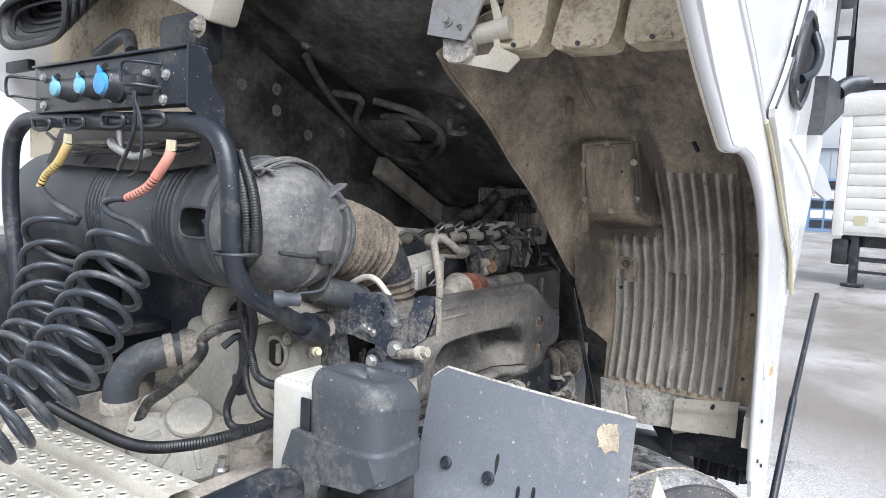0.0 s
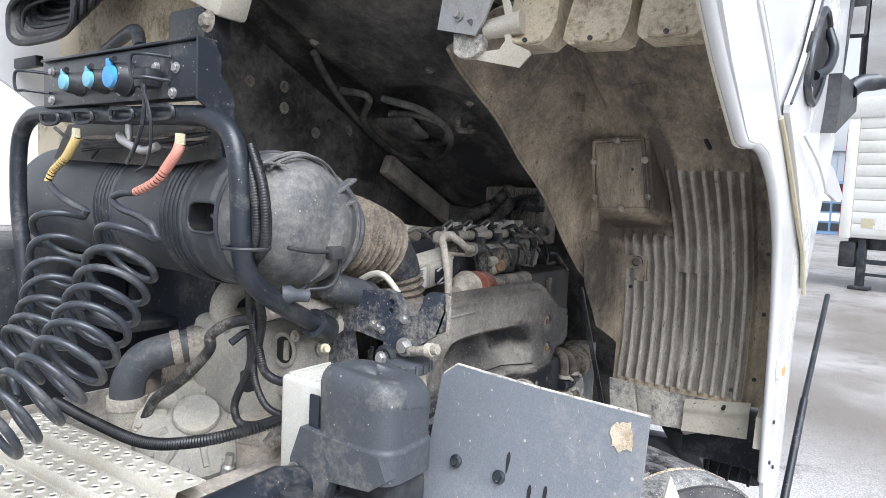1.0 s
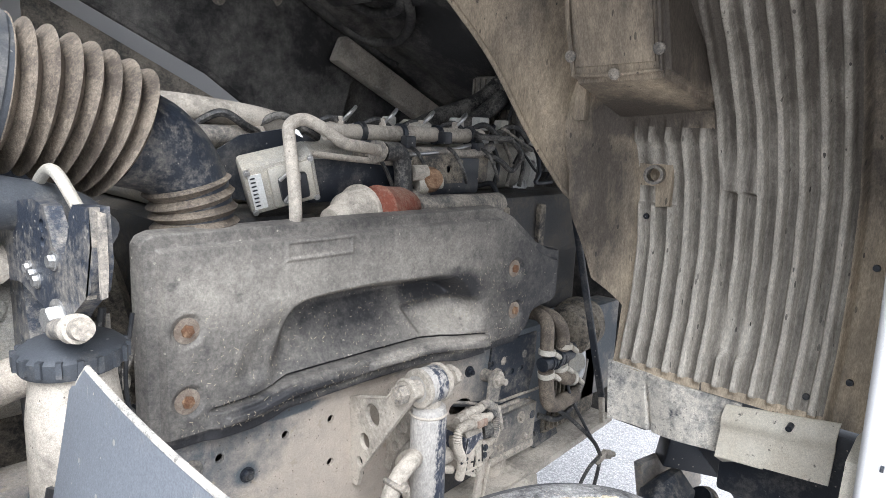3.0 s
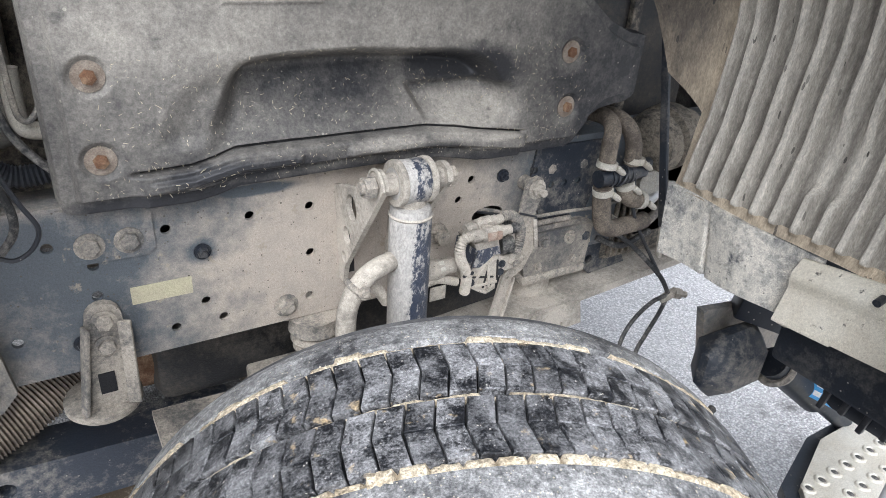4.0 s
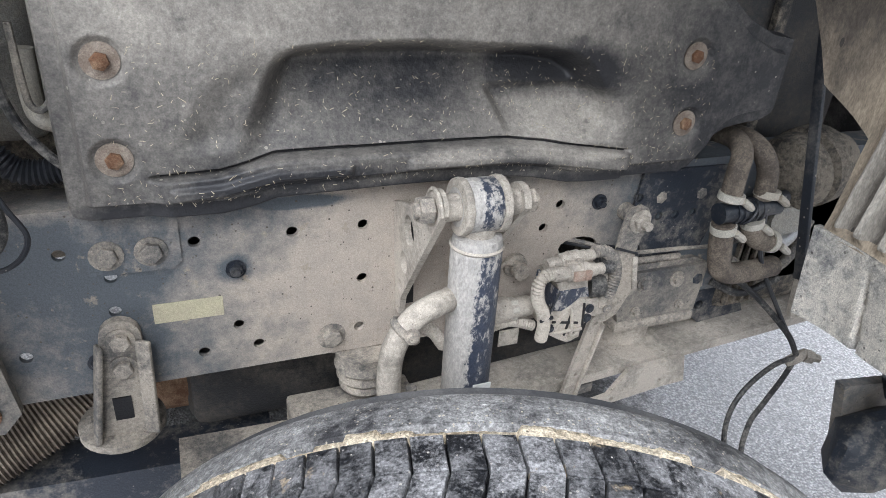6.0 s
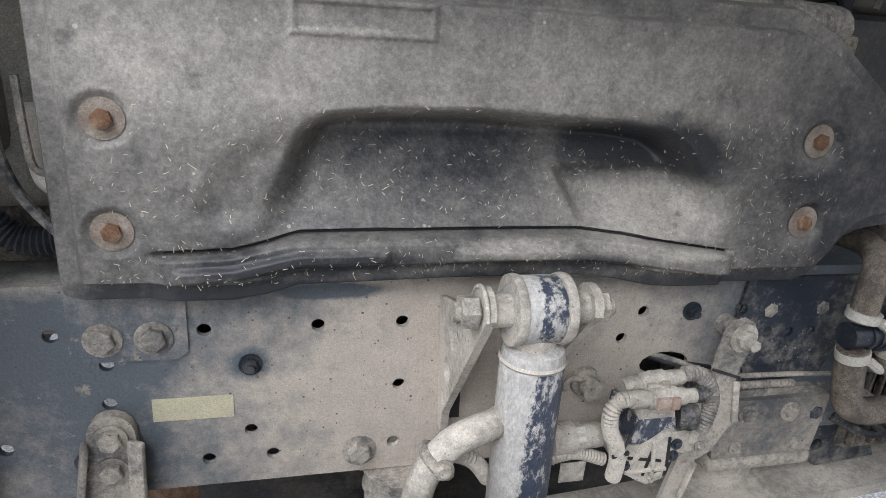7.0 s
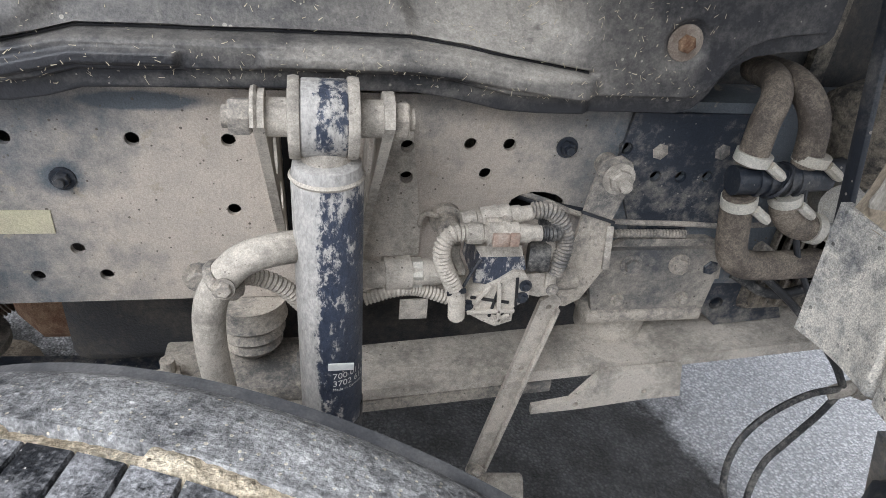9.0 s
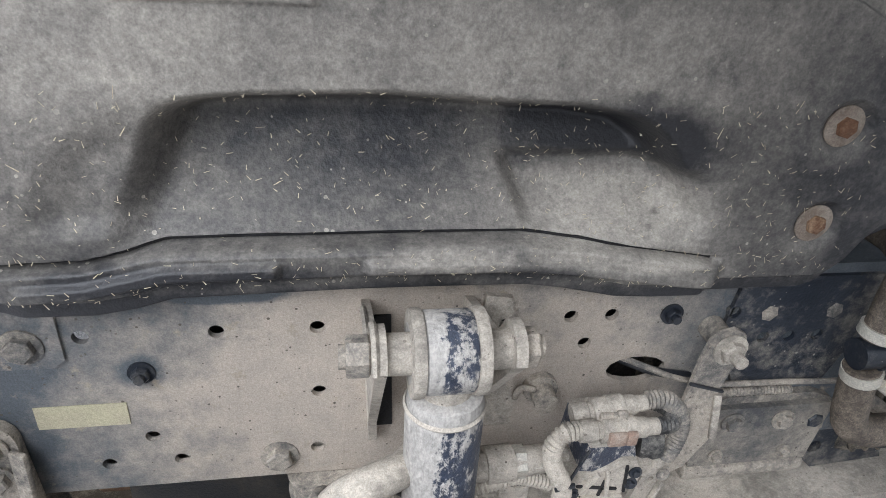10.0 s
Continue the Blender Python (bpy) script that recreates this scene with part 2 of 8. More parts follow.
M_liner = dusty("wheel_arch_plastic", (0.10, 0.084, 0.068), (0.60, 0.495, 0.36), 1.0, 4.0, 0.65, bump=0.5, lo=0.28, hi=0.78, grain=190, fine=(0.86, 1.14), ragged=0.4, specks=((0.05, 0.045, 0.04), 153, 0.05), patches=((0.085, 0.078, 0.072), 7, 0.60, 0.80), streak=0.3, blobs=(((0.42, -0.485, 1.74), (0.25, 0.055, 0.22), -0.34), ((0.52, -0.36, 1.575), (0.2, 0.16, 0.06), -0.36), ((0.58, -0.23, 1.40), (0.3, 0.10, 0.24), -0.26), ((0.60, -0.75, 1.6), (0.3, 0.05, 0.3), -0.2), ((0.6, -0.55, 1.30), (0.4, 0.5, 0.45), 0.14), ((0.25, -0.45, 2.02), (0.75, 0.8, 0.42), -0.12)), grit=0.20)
# ridges pick out the ribs with groove grime and painted groove shade
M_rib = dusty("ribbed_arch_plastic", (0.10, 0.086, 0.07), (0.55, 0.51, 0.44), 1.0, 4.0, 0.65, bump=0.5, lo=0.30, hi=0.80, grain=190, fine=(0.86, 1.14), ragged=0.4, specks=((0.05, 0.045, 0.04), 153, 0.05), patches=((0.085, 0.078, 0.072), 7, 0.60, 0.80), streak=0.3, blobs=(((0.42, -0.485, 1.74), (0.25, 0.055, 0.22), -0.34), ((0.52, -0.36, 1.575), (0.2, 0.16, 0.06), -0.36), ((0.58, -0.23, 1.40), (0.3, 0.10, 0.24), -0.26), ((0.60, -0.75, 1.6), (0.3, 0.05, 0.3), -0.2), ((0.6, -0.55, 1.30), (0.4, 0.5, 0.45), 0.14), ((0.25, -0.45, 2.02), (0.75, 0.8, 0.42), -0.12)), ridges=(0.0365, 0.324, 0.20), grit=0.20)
M_skirt = dusty("pale_skirt", (0.13, 0.135, 0.14), (0.58, 0.54, 0.47), 1.0, 6.0, 0.6, bump=0.4, lo=0.33, hi=0.58, ragged=0.7, specks=((0.07, 0.065, 0.06), 198, 0.06), patches=((0.07, 0.075, 0.085), 12, 0.62, 0.72), grit=0.34)
M_cream = dusty("cream_paint", (0.62, 0.58, 0.49), (0.42, 0.37, 0.29), 0.7, 5.0, 0.4, bump=0.15, lo=0.45, hi=0.68, spot=(0.10, 0.09, 0.08), spot_amt=-0.10, spot_scale=60)
M_white = dusty("white_lacquer", (0.60, 0.60, 0.605), (0.55, 0.52, 0.46), 0.35, 3.0, 0.18, bump=0.0, lo=0.55, hi=0.8, fine=(0.99, 1.01), grit=0.05)
M_under = dusty("underfloor", (0.034, 0.033, 0.034), (0.24, 0.225, 0.205), 1.0, 2.5, 0.6, bump=0.4, lo=0.42, hi=0.7, grain=120, grit=0.26)
M_wall = dusty("noise_shield", (0.032, 0.031, 0.032), (0.31, 0.295, 0.27), 1.0, 3.0, 0.55, bump=0.4, lo=0.40, hi=0.75, grain=150, grit=0.26)
M_alu = dusty("aluminium", (0.60, 0.57, 0.50), (0.42, 0.37, 0.29), 0.75, 6.0, 0.42, metal=0.3, bump=0.2, lo=0.40, hi=0.7)
M_steel = dusty("bare_steel", (0.45, 0.45, 0.45), (0.40, 0.36, 0.30), 0.5, 20.0, 0.35, metal=0.85, bump=0.1)
M_cast = dusty("cast_alloy", (0.33, 0.32, 0.29), (0.50, 0.455, 0.375), 0.9, 8.0, 0.6, metal=0.15, bump=0.4, lo=0.34, hi=0.70, ragged=0.7, grit=0.26)
M_engine = dusty("engine_paint", (0.034, 0.032, 0.030), (0.29, 0.25, 0.195), 0.9, 9.0, 0.6, bump=0.4, lo=0.38, hi=0.6, ragged=0.8, grit=0.26)
M_block = dusty("oily_block", (0.018, 0.018, 0.019), (0.12, 0.105, 0.085), 0.8, 9.0, 0.5, bump=0.4, lo=0.42, hi=0.7, ragged=0.8)
M_grime = dusty("grimy_steel", (0.07, 0.072, 0.075), (0.33, 0.295, 0.245), 1.0, 8.0, 0.6, bump=0.3, lo=0.34, hi=0.66, ragged=0.6, specks=((0.07, 0.06, 0.05), 240, 0.06))
M_cable = dusty("black_conduit", (0.011, 0.012, 0.014), (0.16, 0.15, 0.135), 0.35, 12.0, 0.38, bump=0.05, lo=0.52, hi=0.8, fine=(0.97, 1.03), grit=0.08)
M_rust = dusty("rust", (0.17, 0.085, 0.045), (0.36, 0.24, 0.15), 0.9, 40.0, 0.85, bump=0.8)
M_redrust = dusty("heat_shield_red", (0.20, 0.055, 0.03), (0.36, 0.26, 0.20), 0.7, 20.0, 0.75, bump=0.6)
M_yellow = dusty("yellow_rubber", (0.58, 0.42, 0.15), (0.50, 0.42, 0.28), 0.4, 15.0, 0.5, bump=0.1)
M_red = dusty("red_rubber", (0.60, 0.25, 0.19), (0.50, 0.34, 0.26), 0.4, 15.0, 0.5, bump=0.1)
M_blue = dusty("blue_plastic", (0.05, 0.28, 0.58), (0.3, 0.4, 0.5), 0.3, 20.0, 0.4, bump=0.05, grit=0.16)
M_can = dusty("canister_plastic", (0.044, 0.049, 0.058), (0.22, 0.21, 0.19), 0.5, 5.0, 0.40, bump=0.06, lo=0.46, hi=0.78, ragged=0.6, fine=(0.95, 1.05), specks=((0.34, 0.32, 0.28), 126, 0.02), grit=0.16)
M_elbow = dusty("elbow_plastic", (0.085, 0.087, 0.092), (0.26, 0.245, 0.22), 0.75, 7.0, 0.5, bump=0.12, lo=0.42, hi=0.70, ragged=0.7, specks=((0.42, 0.39, 0.33), 170, 0.03), patches=((0.045, 0.05, 0.06), 9, 0.54, 0.70), grit=0.16)
M_bracket = dusty("bracket_paint", (0.030, 0.038, 0.055), (0.40, 0.36, 0.30), 0.85, 9.0, 0.42, bump=0.25, lo=0.44, hi=0.78, ragged=0.9, specks=((0.45, 0.42, 0.36), 198, 0.05))
M_sill = dusty("muddy_cream_paint", (0.52, 0.45, 0.33), (0.20, 0.155, 0.10), 1.0, 6.0, 0.5, bump=0.3, lo=0.46, hi=0.70, ragged=0.8, specks=((0.05, 0.045, 0.04), 200, 0.08))
M_patch = dusty("mud_patch", (0.36, 0.29, 0.20), (0.58, 0.50, 0.38), 1.0, 30.0, 0.85, bump=0.6, lo=0.35, hi=0.6)
M_cake = dusty("caked_mud", (0.09, 0.066, 0.042), (0.25, 0.205, 0.15), 0.9, 9.0, 0.8, bump=0.8, lo=0.50, hi=0.62, ragged=0.8)
M_clip = dusty("faded_clip", (0.30, 0.20, 0.15), (0.42, 0.36, 0.30), 0.8, 40.0, 0.7, bump=0.2)
M_washer = dusty("rusty_washer", (0.20, 0.155, 0.12), (0.36, 0.31, 0.255), 0.9, 60.0, 0.7, bump=0.4, lo=0.4, hi=0.65)
M_cyan = dusty("faded_blue_plastic", (0.15, 0.40, 0.54), (0.4, 0.5, 0.55), 0.4, 20.0, 0.4, bump=0.05, grit=0.16)
M_label = dusty("yellowed_label", (0.50, 0.46, 0.31), (0.46, 0.40, 0.30), 0.7, 18.0, 0.6, bump=0.1)
M_paper = dusty("white_label", (0.70, 0.70, 0.68), (0.5, 0.46, 0.38), 0.4, 20.0, 0.5, bump=0.02, grit=0.05)
M_whitetank = dusty("milky_plastic", (0.52, 0.515, 0.48), (0.42, 0.38, 0.30), 0.7, 8.0, 0.45, bump=0.1, lo=0.42, hi=0.7, grit=0.16)
M_amber = glossy("amber_lens", (0.75, 0.28, 0.08), 0.2)
M_print = glossy("pale_print", (0.62, 0.62, 0.60), 0.6)
M_wood = dusty("litter", (0.62, 0.55, 0.40), (0.34, 0.28, 0.2), 0.7, 60.0, 0.85)
M_bluegrey = dusty("cladding", (0.34, 0.38, 0.43), (0.3, 0.32, 0.34), 0.4, 0.6, 0.5, bump=0.05, grit=0.05)
M_bluedoor = dusty("blue_door", (0.14, 0.25, 0.42), (0.3, 0.33, 0.36), 0.3, 1.0, 0.4, bump=0.02, grit=0.05)
M_trailer = dusty("trailer_white", (0.74, 0.74, 0.71), (0.50, 0.47, 0.40), 0.5, 0.8, 0.45, bump=0.05, grit=0.05)
M_redstrip = glossy("red_strip", (0.5, 0.04, 0.05), 0.4)
M_glass = bpy.data.materials.new("dark_glass")
M_glass.use_nodes = True
_g = M_glass.node_tree.nodes["Principled BSDF"]
_g.inputs["Base Color"].default_value, _g.inputs["Roughness"].default_value = (0.04, 0.05, 0.06, 1), 0.05
_g.inputs["Metallic"].default_value = 0.3
M_mirror = bpy.data.materials.new("mirror_glass")
M_mirror.use_nodes = True
_g = M_mirror.node_tree.nodes["Principled BSDF"]
_g.inputs["Base Color"].default_value, _g.inputs["Roughness"].default_value, _g.inputs["Metallic"].default_value = (0.8, 0.82, 0.84, 1), 0.03, 1.0


# ---- building helpers ----
def thing(name, label, category, at=(0, 0, 0), group="", m=None, kind=""):
    """An Empty at a thing's base. Without m its parts are given in world metres, with m in its own axes."""
    ob = new(name)
    ob.empty_display_size = 0.05
    ob.matrix_basis = m if m is not None else Matrix.Translation(at)
    ob["own_axes"] = m is not None
    return tagged(ob, label, category, group, kind)


def part(name, bm, material, parent=None, label="", smooth=40):
    me = bpy.data.meshes.new(name)
    bmesh.ops.recalc_face_normals(bm, faces=bm.faces)
    bm.to_mesh(me)
    bm.free()
    me.materials.append(material)
    if smooth:
        me.shade_smooth()
        me.set_sharp_from_angle(angle=radians(smooth))
    ob = new(name, me)
    if parent is not None:
        ob.parent = parent
        if parent.type == "EMPTY" and not parent["own_axes"]:
            ob.matrix_parent_inverse = parent.matrix_basis.inverted()
    return tagged(ob, label)


def piece(name, mesh, parent, m):
    """One of many alike pieces that share a mesh, placed in its parent's axes."""
    ob = new(name, mesh)
    ob.parent = parent
    ob.matrix_basis = m
    return ob


def box(bm, x0, x1, y0, y1, z0, z1, bevel=0.0, seg=2, m=None):
    vs = bmesh.ops.create_cube(bm, size=1.0)["verts"]
    for v in vs:
        v.co = Vector((x0 + (v.co.x + 0.5) * (x1 - x0), y0 + (v.co.y + 0.5) * (y1 - y0), z0 + (v.co.z + 0.5) * (z1 - z0)))
    if bevel:
        es = list({e for v in vs for e in v.link_edges})
        r = bmesh.ops.bevel(bm, geom=es, offset=bevel, segments=seg, profile=0.5, affect="EDGES")
        vs = list({v for f in r["faces"] for v in f.verts} | {v for v in vs if v.is_valid})
    if m is not None:
        bmesh.ops.transform(bm, matrix=m, verts=vs)
    return bm


def spline(pts, n=8):
    """A smooth line through the points."""
    p = [Vector(q) for q in pts]
    if len(p) < 3:
        return [p[0].lerp(p[-1], k / n) for k in range(n + 1)]
    p = [2 * p[0] - p[1], *p, 2 * p[-1] - p[-2]]
    out = []
    for i in range(1, len(p) - 2):
        a, b, c, d = p[i - 1:i + 3]
        for k in range(n):
            t = k / n
            out.append(0.5 * (2 * b + (c - a) * t + (2 * a - 5 * b + 4 * c - d) * t * t + (3 * b - a - 3 * c + d) * t ** 3))
    return out + [p[-2]]


def resample(line, step):
    out, left = [line[0]], step
    for a, b in zip(line, line[1:]):
        d, at = (b - a).length, 0.0
        while d - at >= left:
            at += left
            out.append(a.lerp(b, at / d))
            left = step
        left -= d - at
    return out


def tube(bm, line, r, seg=10, cap=True, flat=1.0):
    """Sweeps a circle of radius r (a number, or a function of the length run) along the points."""
    line = [Vector(p) for p in line]
    up, run, rings = None, 0.0, []
    for i, p in enumerate(line):
        d = (line[min(i + 1, len(line) - 1)] - line[max(i - 1, 0)]).normalized()
        if up is None:
            up = d.orthogonal().normalized()
        up = (up - d * up.dot(d)).normalized()
        side = d.cross(up)
        if i:
            run += (p - line[i - 1]).length
        rr = r(run) if callable(r) else r
        rings.append([bm.verts.new(p + rr * (math.cos(2 * math.pi * k / seg) * up + flat * math.sin(2 * math.pi * k / seg) * side)) for k in range(seg)])
    for a, b in zip(rings, rings[1:]):
        for k in range(seg):
            bm.faces.new((a[k], a[(k + 1) % seg], b[(k + 1) % seg], b[k]))
    if cap:
        bm.faces.new(rings[0][::-1])
        bm.faces.new(rings[-1])
    return bm


def hose(bm, pts, r, seg=10, n=8):
    return tube(bm, spline(pts, n), r, seg)


def corrugated(bm, pts, r, pitch=0.006, depth=0.12, seg=10):
    line = resample(spline(pts, 24), pitch / 4)
    return tube(bm, line, lambda s: r * (1 + depth * math.sin(2 * math.pi * s / pitch)), seg)


def cyl(bm, a, b, r, r2=None, seg=16):
    a, b = Vector(a), Vector(b)
    n = 2
    r2 = r if r2 is None else r2
    return tube(bm, [a.lerp(b, k / (n - 1)) for k in range(n)], (lambda s, L=(b - a).length: r + (r2 - r) * min(1, s / L)), seg)


def lathe(bm, profile, origin, axis, seg=32):
    """Turns (radius, along) pairs about an axis."""
    o, ax = Vector(origin), Vector(axis).normalized()
    u = ax.orthogonal().normalized()
    w = ax.cross(u)
    rings = []
    for r, h in profile:
        if r < 1e-5:
            rings.append([bm.verts.new(o + ax * h)])
        else:
            rings.append([bm.verts.new(o + ax * h + r * (math.cos(2 * math.pi * k / seg) * u + math.sin(2 * math.pi * k / seg) * w)) for k in range(seg)])
    for a, b in zip(rings, rings[1:]):
        for k in range(seg):
            q = [a[k % len(a)], a[(k + 1) % len(a)], b[(k + 1) % len(b)], b[k % len(b)]]
            q = list(dict.fromkeys(q))
            if len(q) > 2:
                bm.faces.new(q)
    return bm


def bolt(bm, p, n, r=0.011, h=0.009, washer=1.5, stud=0.0):
    """A washer, a hexagon head and, where it shows, the thread's end."""
    n = Vector(n).normalized()
    p = Vector(p)
    if washer:
        lathe(bm, [(0, 0), (r * washer, 0), (r * washer, 0.0025), (0, 0.0025)], p, n, 16)
    lathe(bm, [(0, 0), (r, 0), (r, h * 0.85), (r * 0.86, h), (0, h)], p, n, 6)
    if stud:
        lathe(bm, [(0, 0), (r * 0.55, 0), (r * 0.55, h + stud), (0, h + stud)], p, n, 10)
    return bm


def plate(bm, outline, thick, at, holes=(), bevel=0.0):
    """A flat plate from a 2D outline with round or oval holes (u, v, r[, stretch]); at(u, v, w) gives the place, w the depth."""
    loops = [list(outline)]
    for u, v, r, *st in holes:
        s = st[0] if st else 1.0
        loops.append([(u + s * r * math.cos(2 * math.pi * k / 14), v + r * math.sin(2 * math.pi * k / 14)) for k in range(14)])
    tmp = bmesh.new()
    edges = []
    for lp in loops:
        vs = [tmp.verts.new((u, v, 0)) for u, v in lp]
        edges += [tmp.edges.new((vs[i], vs[(i + 1) % len(vs)])) for i in range(len(vs))]
    bmesh.ops.triangle_fill(tmp, edges=edges, use_beauty=True, use_dissolve=False)
    tmp.verts.index_update()
    n = len(tmp.verts)
    co = [v.co.copy() for v in tmp.verts]
    tris = [[v.index for v in f.verts] for f in tmp.faces]
    rim = [[v.index for v in e.verts] for e in tmp.edges if len(e.link_faces) == 1]
    tmp.free()
    top = [bm.verts.new(at(c.x, c.y, 0.0)) for c in co]
    bot = [bm.verts.new(at(c.x, c.y, thick)) for c in co]
    for t in tris:
        bm.faces.new([top[i] for i in t])
        bm.faces.new([bot[i] for i in t[::-1]])
    for a, b in rim:
        bm.faces.new((top[a], top[b], bot[b], bot[a]))
    return bm


def sheet(bm, f, nu, nv, thick=None):
    """A surface from f(u, v), u and v from 0 to 1; thick: a Vector by which a second skin is set back."""
    g = [[bm.verts.new(f(i / nu, j / nv)) for j in range(nv + 1)] for i in range(nu + 1)]
    for i in range(nu):
        for j in range(nv):
            bm.faces.new((g[i][j], g[i + 1][j], g[i + 1][j + 1], g[i][j + 1]))
    if thick is not None:
        t = Vector(thick)
        h = [[bm.verts.new(v.co + t) for v in row] for row in g]
        for i in range(nu):
            for j in range(nv):
                bm.faces.new((h[i][j], h[i][j + 1], h[i + 1][j + 1], h[i + 1][j]))
        ring = [(i, 0) for i in range(nu)] + [(nu, j) for j in range(nv)] + [(i, nv) for i in range(nu, 0, -1)] + [(0, j) for j in range(nv, 0, -1)]
        for (a, b), (c, d) in zip(ring, ring[1:] + ring[:1]):
            bm.faces.new((g[a][b], g[c][d], h[c][d], h[a][b]))
    return bm


def curve1(table, x):
    return float(np.interp(x, [p[0] for p in table], [p[1] for p in table]))


def sstep(a, b, x):
    t = max(0.0, min(1.0, (x - a) / (b - a)))
    return t * t * (3 - 2 * t)


B = bmesh.new
def bar(bm, a, b, w, h, bevel=0.006):
    """A rectangular bar from a to b, w wide and h high."""
    a, b = Vector(a), Vector(b)
    m = Matrix.Translation((a + b) / 2) @ (b - a).to_track_quat("X", "Z").to_matrix().to_4x4()
    L = (b - a).length
    return box(bm, -L / 2, L / 2, -w / 2, w / 2, -h / 2, h / 2, bevel, 2, m)


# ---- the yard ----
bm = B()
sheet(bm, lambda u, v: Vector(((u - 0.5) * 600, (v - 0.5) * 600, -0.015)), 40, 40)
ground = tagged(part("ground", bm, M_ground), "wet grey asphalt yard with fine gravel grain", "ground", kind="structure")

# ---- chassis ----
RAIL_TOP, RAIL_BOT = 1.012, 0.722
rail = thing("chassis_rail", "dark blue-grey steel frame rail caked in pale dried mud", "chassis rail", (0, 0.04, RAIL_BOT), group="chassis rails")
holes = [(-0.405, 0.95), (-0.35, 0.909), (-0.352, 0.855), (-0.24, 0.95), (-0.106, 0.95), (0, 0.95), (0, 0.857), (-0.19, 0.803), (-0.243, 0.763),
         (-0.163, 0.763), (-0.004, 0.766), (0.211, 0.949), (0.213, 0.907), (0.292, 0.949), (0.343, 0.949), (0.316, 0.908), (0.5, 0.949),
         (0.552, 0.908), (0.589, 0.908), (0.629, 0.908), (-0.6, 0.95), (-0.8, 0.95), (-0.7, 0.8), (-0.9, 0.85), (-0.36, 0.765), (-0.47, 0.8)]
bm = plate(B(), [(-2.4, RAIL_BOT), (1.15, RAIL_BOT), (1.15, RAIL_TOP), (-2.4, RAIL_TOP)], 0.008, lambda u, v, w: Vector((u, w, v)),
           [(u, v, 0.0085) for u, v in holes] + [(0.393, 0.862, 0.02, 2.0)])
part("web", bm, M_rail, rail)
for nm, z in (("bottom_flange", RAIL_BOT), ("top_flange", RAIL_TOP - 0.008)):
    part(nm, box(B(), -2.4, 1.15, 0.0082, 0.08, z, z + 0.008, 0.002), M_rail, rail)
far = thing("chassis_rail", "dusty steel frame rail on the far side", "chassis rail", (0, 0.86, RAIL_BOT), group="chassis rails")
part("web", box(B(), -2.4, 1.15, 0.86, 0.868, RAIL_BOT, RAIL_TOP), M_rail, far)
part("bottom_flange", box(B(), -2.4, 1.15, 0.79, 0.859, RAIL_BOT, RAIL_BOT + 0.008), M_rail, far)

for x, z, r, s, h in ((-0.35, 0.945, 0.015, 0, 0.012), (-0.295, 0.945, 0.015, 0, 0.012), (-0.188, 0.9, 0.010, 0.006, 0.010), (0.42, 0.947, 0.010, 0.006, 0.010),
                   (0.549, 0.945, 0.012, 0, 0.008), (-0.385, 0.775, 0.010, 0.008, 0.01), (-0.05, 0.756, 0.016, 0, 0.014),
                   (0.64, 0.945, 0.012, 0, 0.008), (0.67, 0.765, 0.013, 0, 0.01)):
    part("bolt", bolt(B(), (x, -0.0045 if -0.36 < x < -0.28 and z > 0.9 else 0, z), (0, -1, 0), r, h, 1.45, s), M_tan if r > 0.011 else M_black, rail)
part("bolt_plate", plate(B(), [(-0.385, 0.925), (-0.375, 0.915), (-0.27, 0.915), (-0.258, 0.925), (-0.258, 1.008), (-0.385, 1.008)], 0.004, lambda u, v, w: Vector((u, -0.0045 + w, v))), M_rail, rail)
part("label", box(B(), -0.305, -0.21, -0.0015, -0.0003, -0.016, 0.016, m=Matrix.Translation((0, 0, 0.842)) @ Matrix.Rotation(0.0, 4, "Y")), M_label, rail, "yellowed blank adhesive label")
bm = plate(B(), [(0.505, 0.735), (0.512, 0.80), (0.53, 0.812), (0.66, 0.812), (0.69, 0.80), (0.70, 0.74), (0.63, 0.728), (0.61, 0.70), (0.54, 0.70), (0.525, 0.728)], 0.012, lambda u, v, w: Vector((u, -0.0125 + w, v)), [(0.575, 0.712, 0.006, 2.2)])
part("mounting_plate", bm, M_tan, rail)
for x in (0.547, 0.625, 0.672):
    part("bolt", bolt(B(), (x, -0.0127, 0.767), (0, -1, 0), 0.0125, 0.012, 1.5), M_tan if x < 0.65 else M_darksteel, rail)
# joined front section of the rail
bm = plate(B(), [(0.50, 0.998), (0.492, 0.93), (0.52, 0.86), (0.535, 0.826), (0.668, 0.832), (0.69, 0.90), (0.69, 0.998)], 0.006, lambda u, v, w: Vector((u, -0.0066 + w, v)),
           [(x, 0.908, 0.0085) for x in (0.552, 0.589, 0.629)] + [(0.5, 0.949, 0.0085)])
part("front_section", bm, M_darksteel, rail, "blackened front rail section")
part("cast_number", box(B(), 0.535, 0.625, -0.0012, -0.0002, 0.818, 0.824), M_darksteel, rail)
compr = thing("compressor", "dark dusty alloy compressor beyond the rail's end", "compressor", (0.88, -0.02, 0.80))
part("body", lathe(B(), [(0, 0), (0.055, 0), (0.07, 0.012), (0.075, 0.05), (0.068, 0.06), (0.078, 0.07), (0.078, 0.11), (0.06, 0.13), (0.05, 0.17), (0, 0.17)], (0.79, -0.03, 0.975), (1, 0.15, 0.12), 28), M_engine, compr)
part("body", box(B(), 0.76, 1.05, 0.0, 0.10, 0.66, 0.98, 0.02), M_engine, compr)
